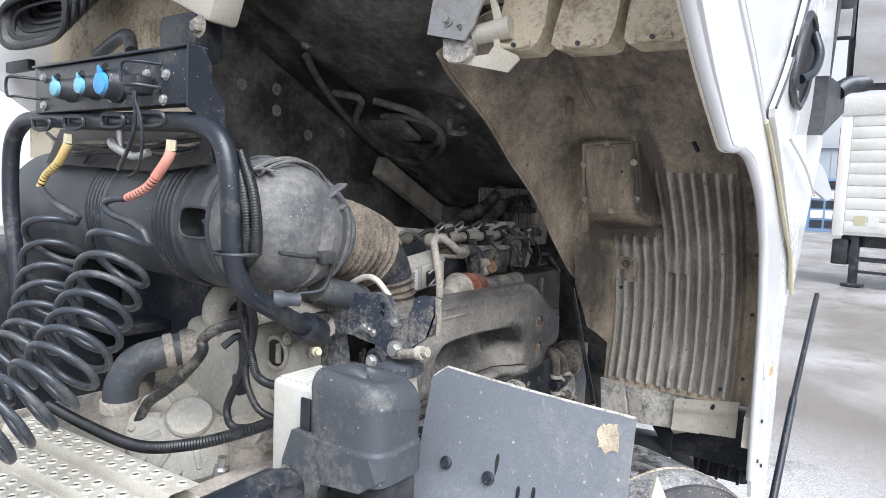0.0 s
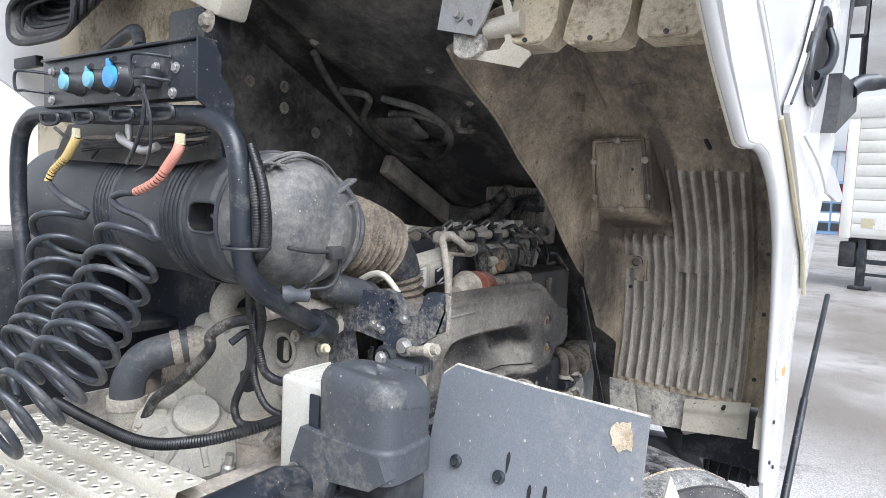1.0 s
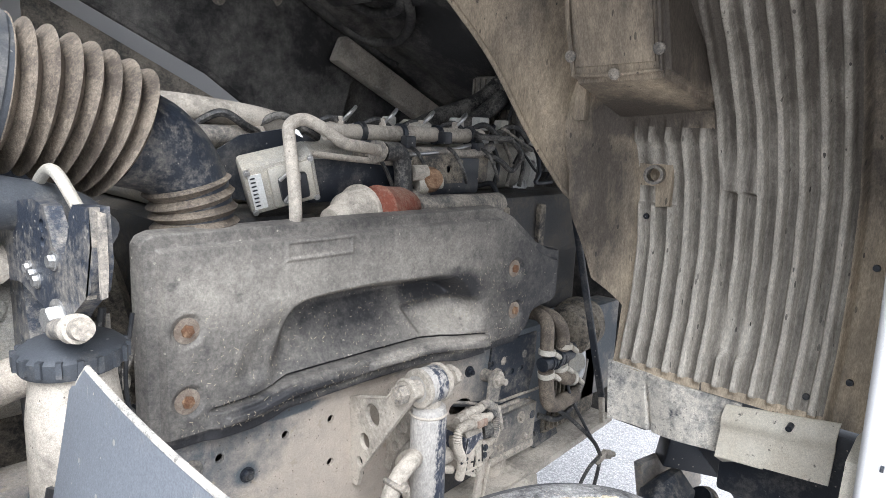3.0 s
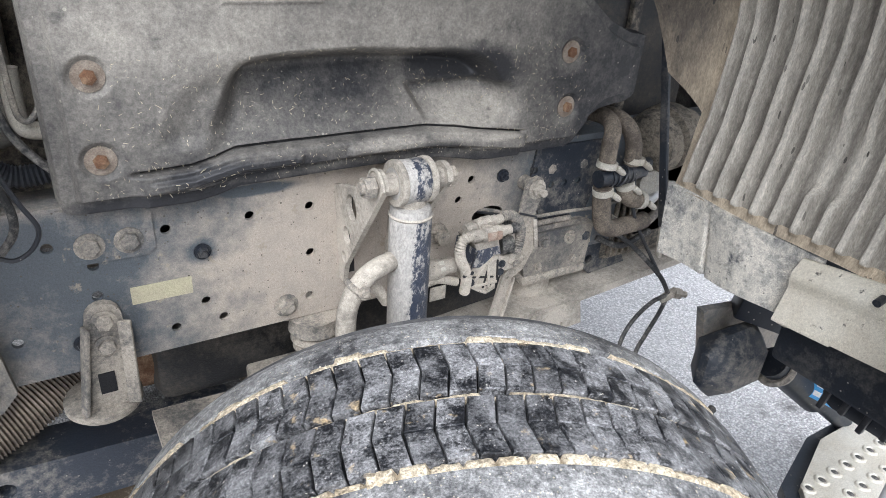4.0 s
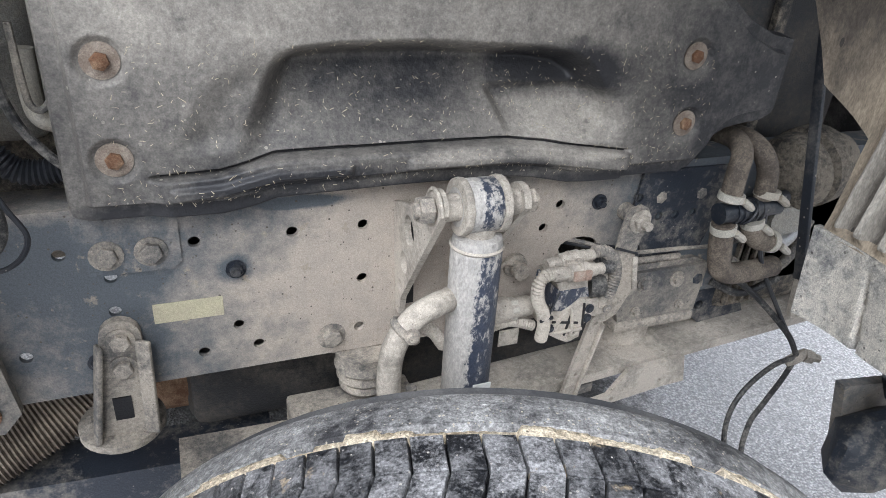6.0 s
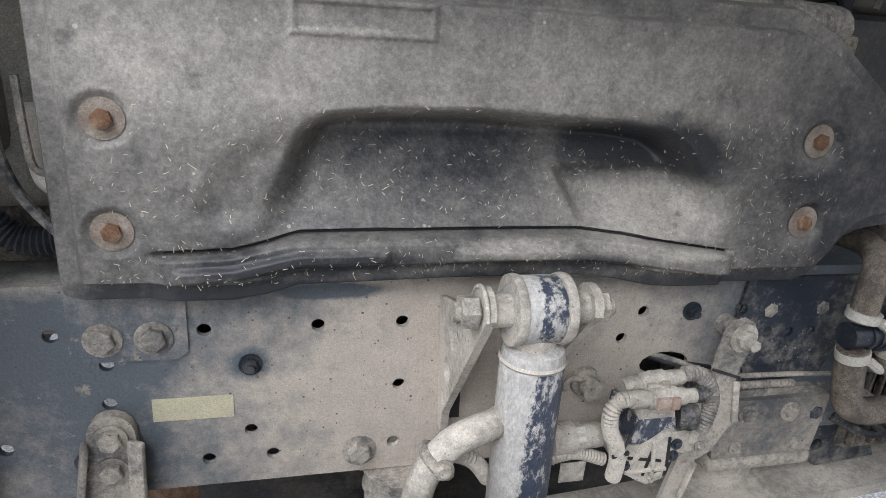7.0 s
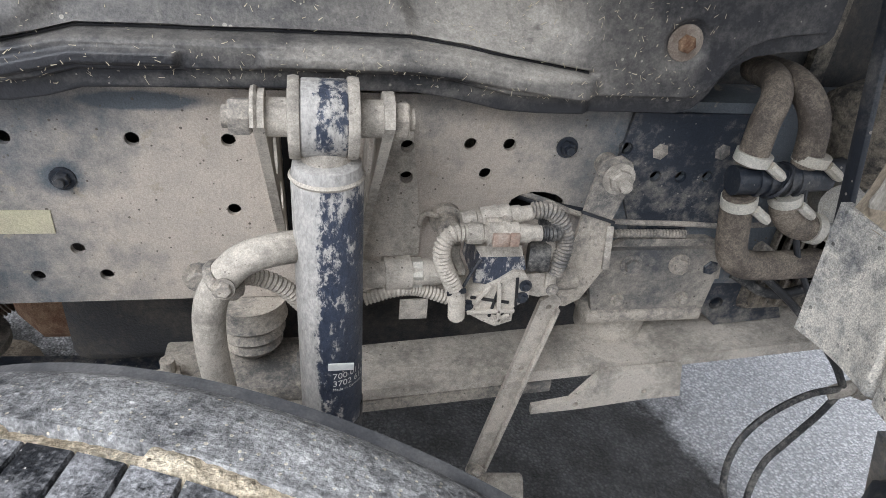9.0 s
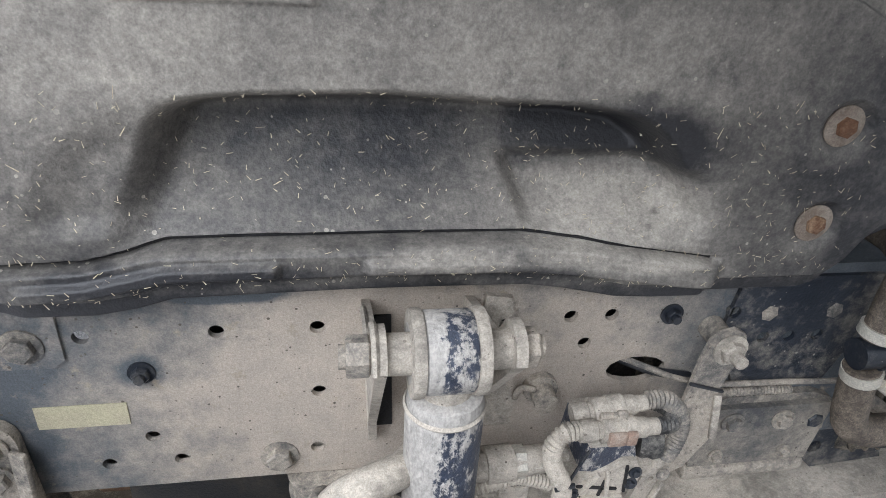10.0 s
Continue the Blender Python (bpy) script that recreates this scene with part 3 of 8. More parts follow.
part("flange", lathe(B(), [(0, 0), (0.05, 0), (0.05, 0.014), (0.03, 0.016), (0.03, 0.05), (0, 0.05)], (0.80, -0.035, 0.90), (-0.3, -1, 0.1), 20), M_cast, compr)
for a in range(5):
    part("bolt", bolt(B(), (0.80 + 0.04 * math.cos(1.26 * a), -0.051, 0.90 + 0.04 * math.sin(1.26 * a)), (-0.3, -1, 0.1), 0.007, 0.008, 1.3), M_cast, compr)
for a in range(4):
    part("fin", box(B(), 0.775 + 0.022 * a, 0.781 + 0.022 * a, -0.012, 0.0, 0.68, 0.86, 0.002), M_engine, compr)
part("pipe", hose(B(), [(0.74, -0.02, 0.80), (0.80, -0.04, 0.77), (0.86, -0.05, 0.80), (0.90, -0.04, 0.88)], 0.011, 12), M_tan, compr)
part("pipe", hose(B(), [(0.73, 0.0, 0.74), (0.79, -0.03, 0.72), (0.87, -0.04, 0.75)], 0.008, 10), M_rubber, compr)

# spring hanger with its cup
hang = thing("spring_hanger", "mud-covered steel bracket bolted to the rail", "bracket", (-0.36, -0.02, 0.63), group="rail brackets")
out = [(-0.405, 0.655), (-0.325, 0.655), (-0.318, 0.72), (-0.324, 0.82)] + [(-0.351 + 0.027 * math.cos(a), 0.822 + 0.027 * math.sin(a)) for a in np.linspace(0.1, math.pi - 0.1, 8)] + [(-0.378, 0.82), (-0.395, 0.74)]
part("plate", plate(B(), out, 0.014, lambda u, v, w: Vector((u, -0.016 - 0.06 * max(0, 0.78 - v) + w, v)), ()), M_tan, hang)
part("slot", box(B(), -0.375, -0.350, -0.0225, -0.020, 0.682, 0.722, 0.0), M_groove, hang, "dark rectangular slot")
for a, b in (((-0.403, -0.030, 0.655), (-0.379, -0.022, 0.815)), ((-0.327, -0.030, 0.655), (-0.323, -0.022, 0.815))):
    part("side_flange", bar(B(), a, b, 0.022, 0.008, 0.003), M_tan, hang)
part("cup", lathe(B(), [(0, 0.004), (0.055, 0.0), (0.062, 0.008), (0.062, 0.020), (0.045, 0.026), (0, 0.03)], (-0.372, 0.018, 0.630), (0, 0, 1), 28), M_tan, hang)
for x, z in ((-0.351, 0.818), (-0.353, 0.772)):
    part("bolt", bolt(B(), (x, -0.018, z), (0, -1, 0), 0.014, 0.012, 1.4), M_tan, hang)
hang2 = thing("spring_hanger", "mud-covered steel bracket at the rail's lower edge", "bracket", (-0.53, -0.02, 0.70), group="rail brackets")
out = [(-0.575, 0.73), (-0.55, 0.70), (-0.51, 0.70), (-0.485, 0.73), (-0.50, 0.86), (-0.525, 0.97), (-0.56, 0.97), (-0.585, 0.85)]
part("plate", plate(B(), out, 0.016, lambda u, v, w: Vector((u, -0.03 + w, v)), [(-0.55, 0.80, 0.008)]), M_grime, hang2)
part("bolt", bolt(B(), (-0.53, -0.031, 0.735), (0, -1, 0), 0.015, 0.012, 1.5), M_rust, hang2, "rusty hexagon bolt")

# flexible pipe and the parts under the rail
pipe = thing("flexible_pipe", "brown corrugated flexible pipe under the rail", "pipe", (-0.6, 0.1, 0.45))
part("hose", corrugated(B(), [(-0.40, 0.20, 0.62), (-0.52, 0.13, 0.575), (-0.75, 0.05, 0.53), (-1.1, 0.0, 0.50)], 0.055, 0.007, 0.045, 20), M_hose, pipe)
part("muffler", lathe(B(), [(0, 0), (0.05, 0.0), (0.09, 0.03), (0.10, 0.08), (0.10, 0.28), (0.07, 0.33), (0, 0.34)], (-0.37, 0.2, 0.61), (1, 0.25, 0.02), 24), M_rust, pipe, "rusty brown pipe end")

spring = thing("leaf_spring", "flat steel leaf spring coated in pale dust", "leaf spring", (0, 0, 0.5))
for x0, x1, dz, mt in ((-0.12, 1.08, 0.0, M_tan2), (-0.30, 0.45, -0.024, M_tan)):
    def leaf(u, v, x0=x0, x1=x1, dz=dz):
        x = x0 + (x1 - x0) * u
        return Vector((x, -0.05 + 0.10 * v, 0.572 + dz + 0.075 * x * (1 if x > 0 else -0.5)))
    part("leaf", sheet(B(), leaf, 24, 2, (0, 0, -0.02)), mt, spring)
part("axle_clamp", box(B(), -0.12, 0.10, -0.055, 0.055, 0.575, 0.605, 0.006), M_tan, spring)
for x in (-0.10, 0.08):
    part("clamp_bolt", bolt(B(), (x, -0.035, 0.606), (0, 0, 1), 0.018, 0.02, 1.3, 0.02), M_tan, spring)
spbar = thing("spring_beam", "dark dusty steel beam behind the front spring", "beam", (-0.8, 0.1, 0.4))
bm = plate(B(), [(-1.4, 0.43), (-0.14, 0.36), (-0.14, 0.475), (-0.64, 0.504), (-1.4, 0.55)], 0.10, lambda u, v, w: Vector((u, 0.07 + w, v)), [(-0.555, 0.455, 0.017, 1.15)])
part("web", bm, M_darksteel, spbar)
mudp = thing("mud_patch", "brown and cream dried mud caked on the yard's asphalt", "mud", (-0.8, 0.4, -0.01))
def cake(u, v):
    a, r = 2 * math.pi * u, v
    e = 1 + 0.25 * noise.noise(Vector((3 * math.cos(a), 3 * math.sin(a), 1)))
    return Vector((-0.85 + 0.62 * r * e * math.cos(a), 0.42 + 0.42 * r * e * math.sin(a), -0.012 + 0.012 * (1 - r ** 4) * (1 + 0.5 * noise.noise(Vector((9 * r * math.cos(a), 9 * r * math.sin(a), 0))))))
part("cake", sheet(B(), cake, 72, 24), M_cake, mudp)
axle = thing("front_axle", "forged front axle beam dusted with mud", "axle", (-0.02, 0.4, 0.42))
part("beam", box(B(), -0.08, 0.07, -0.38, 1.25, 0.42, 0.525, 0.015), M_tan, axle)
part("hub", lathe(B(), [(0, 0), (0.13, 0), (0.16, 0.03), (0.16, 0.08), (0.1, 0.12), (0, 0.12)], (-0.06, -0.42, 0.505), (-0.3256, -0.9455, 0), 24), M_tan, axle)
stop = thing("bump_stop", "ribbed grey rubber bump stop under the rail", "bump stop", (0.005, 0.0, 0.62))
part("rubber", lathe(B(), [(0, 0), (0.034, 0.002), (0.043, 0.014), (0.038, 0.024), (0.047, 0.034), (0.041, 0.046), (0.051, 0.056), (0.047, 0.068), (0.052, 0.09), (0, 0.09)], (0.008, 0.01, 0.63), (0, 0, 1), 28), M_tan, stop)
tierod = thing("under_bracket", "pale painted steel plate below the spring", "bracket", (0.5, -0.02, 0.53))
part("plate", plate(B(), [(0.42, 0.545), (0.48, 0.555), (0.52, 0.61), (0.65, 0.615), (0.665, 0.55), (0.61, 0.548), (0.50, 0.535), (0.42, 0.53)], 0.01, lambda u, v, w: Vector((u, -0.066 + w, v)), [(0.49, 0.545, 0.005), (0.6, 0.565, 0.005)]), M_tan2, tierod)

# ---- shock absorber ----
EYE_AT = Vector((0.108, -0.165, 1.045))
shock = thing("shock_absorber", "blue-black telescopic shock absorber half covered in dried mud", "shock absorber", (0.116, -0.165, 0.45))
part("dust_tube", lathe(B(), [(0, 0), (0.0335, 0), (0.0355, 0.004), (0.0355, 0.32), (0.033, 0.333), (0.022, 0.338), (0, 0.338)], (0.1155, -0.166, 0.668), (-0.014, 0.004, 1), 40), M_shock, shock)
part("inner_tube", cyl(B(), (0.128, -0.167, 0.40), (0.1255, -0.166, 0.69), 0.0265, seg=28), M_rubber, shock)
part("eye", lathe(B(), [(0.018, -0.030), (0.028, -0.032), (0.031, -0.030), (0.031, -0.023), (0.034, -0.022), (0.036, -0.019), (0.036, 0.019), (0.034, 0.022), (0.031, 0.023), (0.031, 0.030), (0.028, 0.032), (0.018, 0.030)], EYE_AT, (1, 0, 0), 32), M_shock, shock)
for sx in (-0.0265, 0.0265):
    part("eye_rim", lathe(B(), [(0.026, -0.006), (0.0375, -0.005), (0.0385, 0.0), (0.0375, 0.005), (0.026, 0.006)], EYE_AT + Vector((sx, 0, 0)), (1, 0, 0), 32), M_tan2, shock)
part("weld", lathe(B(), [(0.0355, -0.003), (0.0375, 0.0), (0.0355, 0.003)], (0.1109, -0.1647, 0.988), (-0.014, 0.004, 1), 40), M_tan2, shock)
part("neck", cyl(B(), (0.1105, -0.165, 1.0), (0.109, -0.165, 1.025), 0.024, 0.024, 20), M_tan2, shock)
part("bush", cyl(B(), (0.056, -0.165, 1.045), (0.163, -0.165, 1.045), 0.018, seg=20), M_tan2, shock)
part("pin", cyl(B(), (0.018, -0.165, 1.045), (0.192, -0.165, 1.045), 0.0105, seg=16), M_tan, shock)
part("nut", lathe(B(), [(0, 0), (0.017, 0), (0.018, 0.002), (0.018, 0.018), (0.016, 0.02), (0, 0.02)], (0.024, -0.165, 1.045), (1, 0, 0), 6), M_tan, shock)
part("bolt_head", lathe(B(), [(0, 0), (0.017, 0), (0.018, 0.002), (0.018, 0.013), (0.016, 0.015), (0, 0.015)], (0.172, -0.165, 1.045), (1, 0, 0), 6), M_tan, shock)
def writing(text, size, at, parent):
    cu = bpy.data.curves.new("lettering", "FONT")
    cu.body, cu.size, cu.extrude = text, size, 0.0001
    tmp = new("tmp", cu)
    me = bpy.data.meshes.new_from_object(tmp.evaluated_get(bpy.context.evaluated_depsgraph_get()))
    bpy.data.objects.remove(tmp)
    for v in me.vertices:
        # bend the line of letters round the tube
        a = v.co.x / 0.0357
        v.co = Vector((at[0] + 0.0359 * math.sin(a), at[1] - 0.0359 * math.cos(a) - v.co.z, at[2] + v.co.y))
    me.materials.clear()
    me.materials.append(M_print)
    ob = new("lettering", me)
    ob.parent = parent
    if parent.type == "EMPTY":
        ob.matrix_parent_inverse = parent.matrix_basis.inverted()
    return ob
writing("700 011 771", 0.0115, (0.1148, -0.166, 0.753), shock)
writing("3702 6154", 0.0115, (0.1148, -0.166, 0.742), shock)
writing("Made in Germany", 0.0055, (0.1148, -0.166, 0.735), shock)
bm = box(B(), 0.110, 0.138, -0.2030, -0.2012, 0.767, 0.776)
part("brand_mark", bm, M_print, shock)

fork = thing("shock_bracket", "tan mud-coated forked steel bracket with lightening holes", "bracket", (0.11, -0.03, 0.8))
out = [(-0.190, 1.045)] + [(-0.165 + 0.026 * math.cos(a), 1.045 + 0.026 * math.sin(a)) for a in np.linspace(math.pi, 0.25, 8)] + [(-0.115, 1.02), (-0.03, 0.995), (0.0, 0.985), (0.0, 0.79), (-0.018, 0.79), (-0.03, 0.83)]
for x, s in ((0.046, 1), (0.162, 1)):
    part("side_plate", plate(B(), out, 0.010, lambda u, v, w, x=x: Vector((x + w + (0.05 if x < 0.1 else -0.06) * max(0, 1.0 - v), u, v)),
                             [(-0.072, 0.968, 0.025, 0.85), (-0.046, 0.902, 0.019, 0.8), (-0.028, 0.850, 0.012, 0.8)]), M_tan2, fork)
# thin black plate that stands in for the shade behind the fork
part("back_plate", plate(B(), [(0.066, 0.80), (0.086, 0.80), (0.080, 0.965), (0.060, 0.965)], 0.003, lambda u, v, w: Vector((u, -0.0045 + w, v))), M_groove, fork, "black strip standing in for shade beside the fork plate")
part("edge_bead", tube(B(), [(0.0465 + 0.05 * max(0, 1.0 - v), u, v) for u, v in out[1:11]] , 0.0032, 6), M_tan2, fork)
part("foot", plate(B(), [(0.16, 0.79), (0.235, 0.79), (0.235, 0.83), (0.215, 0.985), (0.185, 0.99)], 0.008, lambda u, v, w: Vector((u, -0.009 + w, v)), [(0.212, 0.907, 0.0085), (0.211, 0.949, 0.0085)]), M_tan2, fork)

# ---- engine side cover ----
TOP = [(-0.38, 1.345), (-0.372, 1.358), (-0.355, 1.364), (0.44, 1.36), (0.50, 1.335), (0.60, 1.265), (0.66, 1.24), (0.705, 1.233), (0.712, 1.22)]
BOT = [(-0.38, 1.03), (-0.372, 1.012), (-0.355, 1.007), (-0.20, 1.006), (-0.165, 1.012), (-0.13, 1.022), (0.05, 1.026), (0.21, 1.027), (0.25, 1.022), (0.31, 1.010), (0.35, 1.008), (0.53, 1.009), (0.55, 1.016), (0.563, 1.03), (0.573, 1.05), (0.587, 1.068), (0.61, 1.080), (0.64, 1.086), (0.68, 1.09), (0.70, 1.10), (0.712, 1.12)]
RT = [(-0.24, 1.185), (-0.15, 1.213), (-0.05, 1.223), (0.07, 1.226), (0.15, 1.222), (0.24, 1.219), (0.29, 1.211), (0.32, 1.195), (0.345, 1.168), (0.365, 1.135), (0.395, 1.08), (0.42, 1.02)]
def cover_y(x, z):
    """The moulded face: flat, with a hollow that is deepest under its upper edge, a bead along the foot and two pads."""
    y = -0.052 - 0.010 * sstep(0.0, 0.5, x)
    top = curve1(RT, x)
    left = -0.19 + 0.45 * (z - 1.08)
    right = 0.40 - 0.45 * (z - 1.08)
    ins = sstep(-0.008, 0.026, top - z) * sstep(0, 0.045, x - left) * sstep(-0.01, 0.05, right - x)
    y += 0.072 * ins * min(1.0, max(0.0, (z - 1.078) / 0.115)) ** 0.8
    # a shallow step down the hollow's outer flank and a second pocket in its far end
    y += 0.010 * sstep(0, 0.05, x - left + 0.075) * sstep(-0.02, 0.03, top - 0.012 - z) * sstep(1.09, 1.12, z) * (1 - ins) * sstep(0.1, 0.0, x)
    y += 0.016 * sstep(0, 0.022, x - 0.165 - 0.45 * (1.165 - z)) * sstep(0, 0.02, 1.165 - z) * sstep(0, 0.03, z - 1.083) * sstep(0, 0.04, right - x + 0.02)
    # raised border and foot
    seam = curve1([(-0.3, 1.062), (-0.20, 1.066), (-0.13, 1.082), (0.20, 1.084), (0.26, 1.078), (0.40, 1.058), (0.6, 1.05)], x)
    y -= 0.010 * sstep(seam + 0.004, seam - 0.002, z) * sstep(-0.29, -0.26, x) * sstep(0.42, 0.405, x)
    y += 0.012 * sstep(0.0045, 0.0015, abs(z - seam - 0.004)) * sstep(-0.285, -0.27, x) * sstep(0.415, 0.40, x)
    pad = sstep(0, 0.006, seam - 0.008 - z) * sstep(0, 0.006, z - seam + 0.028)
    y -= 0.008 * pad * (sstep(-0.262, -0.255, x) * sstep(-0.03, -0.036, x) + sstep(0.045, 0.052, x) * sstep(0.41, 0.40, x))
    # rim turned back
    edge = min(curve1(TOP, x) - z, z - curve1(BOT, x), x + 0.38, 0.712 - x)
    y += 0.015 * sstep(0.030, 0.024, edge) + 0.026 * sstep(0.005, 0.0, edge)
    # moulded field near the top
    if -0.14 < x < 0.01 and 1.295 < z < 1.335:
        y -= 0.003 * sstep(0, 0.004, min(x + 0.14, 0.01 - x, z - 1.295, 1.335 - z)) * (1 - sstep(0.006, 0.010, min(x + 0.14, 0.01 - x, z - 1.295, 1.335 - z)))
    # dished seats of the four bolts
    for bx, bz in ((-0.315, 1.208), (-0.317, 1.092), (0.503, 1.206), (0.512, 1.10)):
        y += 0.007 * sstep(0.030, 0.020, math.hypot(x - bx, z - bz))
    return y
def cover(u, v):
    x = -0.38 + 1.092 * u
    z = curve1(BOT, x) + (curve1(TOP, x) - curve1(BOT, x)) * v
    return Vector((x, cover_y(x, z), z))
cov = thing("engine_side_cover", "dark grey moulded plastic noise cover, dusty and littered", "engine cover", (0.1, -0.05, 1.0))
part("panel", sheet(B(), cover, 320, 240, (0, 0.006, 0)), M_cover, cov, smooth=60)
for bx, bz in ((-0.315, 1.208), (-0.317, 1.092), (0.503, 1.206), (0.512, 1.10)):
    y = cover_y(bx, bz)
    part("washer", lathe(B(), [(0, 0), (0.021, 0), (0.021, 0.003), (0.012, 0.004), (0, 0.004)], (bx, y + 0.001, bz), (0, -1, 0), 24), M_washer, cov)
    part("bolt", bolt(B(), (bx, y - 0.002, bz), (0, -1, 0), 0.0105, 0.007, 0), M_rust, cov, "rusty hexagon bolt")
def seam_z(x):
    return curve1([(-0.3, 1.062), (-0.20, 1.066), (-0.13, 1.082), (0.20, 1.084), (0.26, 1.078), (0.40, 1.058), (0.6, 1.05)], x) + 0.0045
part("seam_gap", tube(B(), [(x, cover_y(x, seam_z(x)) - 0.0035, seam_z(x)) for x in np.linspace(-0.27, 0.405, 90)], 0.0015, 6), M_groove, cov, "dark gap along the moulded seam")
# bits of straw lying on the cover
litter = B()
rng = random.Random(5)
for k in range(900):
    x, z = rng.uniform(-0.33, 0.55), 1.03 + 0.2 * rng.random() ** 1.4
    if z > curve1(TOP, x) or z < curve1(BOT, x) + 0.012:
        continue
    p = Vector((x, cover_y(x, z) - 0.0012, z))
    a, L = rng.uniform(0, math.pi), rng.uniform(0.0006, 0.0034) * (1.8 if rng.random() < 0.06 else 1)
    d = Vector((math.cos(a), 0, math.sin(a))) * L
    n = Vector((-math.sin(a), 0, math.cos(a))) * rng.uniform(0.0002, 0.0006)
    litter.faces.new([litter.verts.new(q) for q in (p - d - n, p + d - n * 0.5, p + d + n * 0.5, p - d + n)])
tagged(part("straw_litter", litter, M_wood, smooth=0), "scattered bits of dry straw and chaff", "litter", kind="stuff")

# ---- front wheel, turned to the right ----
STEER = radians(23.5)
WHEEL = Matrix.Translation((-0.019, -0.588, 0.4856)) @ Matrix.Rotation(-STEER, 4, "Z")
wheel = thing("road_wheel", "muddy truck tyre on a dark steel rim, steered outwards", "wheel", m=WHEEL)
# section across the tread: (radius, along the axle); the outer side is at minus
half = [(0.288, -0.140), (0.296, -0.152), (0.33, -0.166), (0.38, -0.176), (0.43, -0.176), (0.462, -0.171), (0.481, -0.163), (0.4915, -0.150), (0.4965, -0.130), (0.4985, -0.103), (0.485, -0.097), (0.485, -0.0885), (0.4885, -0.087), (0.4885, -0.0055), (0.485, -0.004)]
prof = half + [(r, -w) for r, w in half[::-1]]
cut = 7
tyre = part("tyre", lathe(B(), prof[cut - 1:len(prof) - cut + 1], (0, 0, 0), (0, 1, 0), 160), M_tyre, wheel, "dusty grey tyre shoulder and tread base")
for sgn in (-1, 1):
    ring = []
    for r, w in half[:cut]:
        ring.append((r, sgn * -w))
        if 0.31 < r < 0.47:
            ring += [(r + 0.012, sgn * (-w + 0.0015)), (r + 0.014, sgn * (-w - 0.001)), (r + 0.017, sgn * (-w - 0.001)), (r + 0.019, sgn * (-w + 0.0015))]
    part("sidewall", lathe(B(), ring, (0, 0, 0), (0, 1, 0), 120), M_sidewall, tyre, "clean dark grey sidewall with moulded rings")
part("tread_base", lathe(B(), [(0.4884, -0.0868), (0.4893, -0.0866), (0.4893, -0.006), (0.4886, -0.0055), (0.4886, 0.0055), (0.4893, 0.006), (0.4893, 0.0866), (0.4884, 0.0868)], (0, 0, 0), (0, 1, 0), 160), M_groove, tyre, "dark rubber in the tread grooves")
NB = 98
for w0, wide in ((-0.0955, 0.015), (0.0955, 0.016), (0.0, 0.0095)):
    rg = random.Random(int(w0 * 1000) + 200)
    bm = B()
    N = NB * 8
    lump = [rg.uniform(0.35, 1.0) if rg.random() > 0.12 else 0.05 for k in range(NB)]
    rings = []
    for k in range(N):
        a = 2 * math.pi * k / N
        seg = lump[(k // 8) % NB]
        gap = 1.0 if w0 == 0 or w0 > 0 else (0.35 if k % 8 == 0 else 1.0)
        h = 0.4875 + (0.0135 if w0 else 0.009) * (0.35 + 0.65 * seg) * gap + rg.uniform(-0.0008, 0.0008)
        sc = wide * (0.6 + 0.5 * seg) * (0.8 + 0.2 * gap)
        j = rg.uniform(-0.001, 0.001)
        rings.append([bm.verts.new(Vector((r * math.cos(a), w, r * math.sin(a)))) for r, w in ((0.485, w0 - sc * 0.6), (h - 0.003, w0 - sc * 0.6 + j), (h, w0 - 0.25 * sc), (h - 0.0006, w0 + 0.3 * sc), (h - 0.004, w0 + sc * 0.62 + j), (0.485, w0 + sc * 0.65))])
    for k in range(N):
        a, b = rings[k], rings[(k + 1) % N]
        for i in range(5):
            bm.faces.new((a[i], a[i + 1], b[i + 1], b[i]))
    part("mud_strip", bm, M_mud, tyre, "tan dried mud packed into the groove")
# crumbs of dry mud along the shoulder's edge
rg = random.Random(9)
bm = B()
for k in range(900):
    a = rg.uniform(0.25, math.pi - 0.25)
    r = 0.478 + rg.gauss(0, 0.004)
    w = -0.1655 - 0.004 * (0.478 - r) / 0.004
    c = Vector((r * math.cos(a), w, r * math.sin(a)))
    s_ = rg.uniform(0.0012, 0.0042)
    v4 = [bm.verts.new(c + Vector((rg.uniform(-1, 1), rg.uniform(-0.5, 0.5), rg.uniform(-1, 1))) * s_) for _ in range(4)]
    for f in ((0, 1, 2), (0, 1, 3), (0, 2, 3), (1, 2, 3)):
        bm.faces.new([v4[i] for i in f])
tagged(part("mud_crumbs", bm, M_mud, tyre, smooth=0), kind="stuff")
# one block of the two middle ribs, kinked across
def block_mesh():
    bm = B()
    hw, g = 0.01525, 0.0010
    for sg in (1, -1):
        pts = [(-hw, sg * 0.041), (-hw + 0.0065, sg * g), (hw + 0.0065 - 0.0009, sg * g), (hw - 0.0009, sg * 0.041)]
        cx, cy = 0.003, sg * 0.0207
        top = [bm.verts.new((cx + (x - cx) * 0.96, cy + (y - cy) * 0.97, 0.0115)) for x, y in pts]
        mid = [bm.verts.new((x, y, 0.0098)) for x, y in pts]
        low = [bm.verts.new((x, y, -0.002)) for x, y in pts]
        bm.faces.new(top)
        for a, b in ((top, mid), (mid, low)):
            for i in range(4):
                bm.faces.new((a[i], b[i], b[(i + 1) % 4], a[(i + 1) % 4]))
    bmesh.ops.recalc_face_normals(bm, faces=bm.faces)
    me = bpy.data.meshes.new("tread_block")
    bm.to_mesh(me)
    bm.free()
    me.materials.append(M_tread)
    return me
blk = block_mesh()
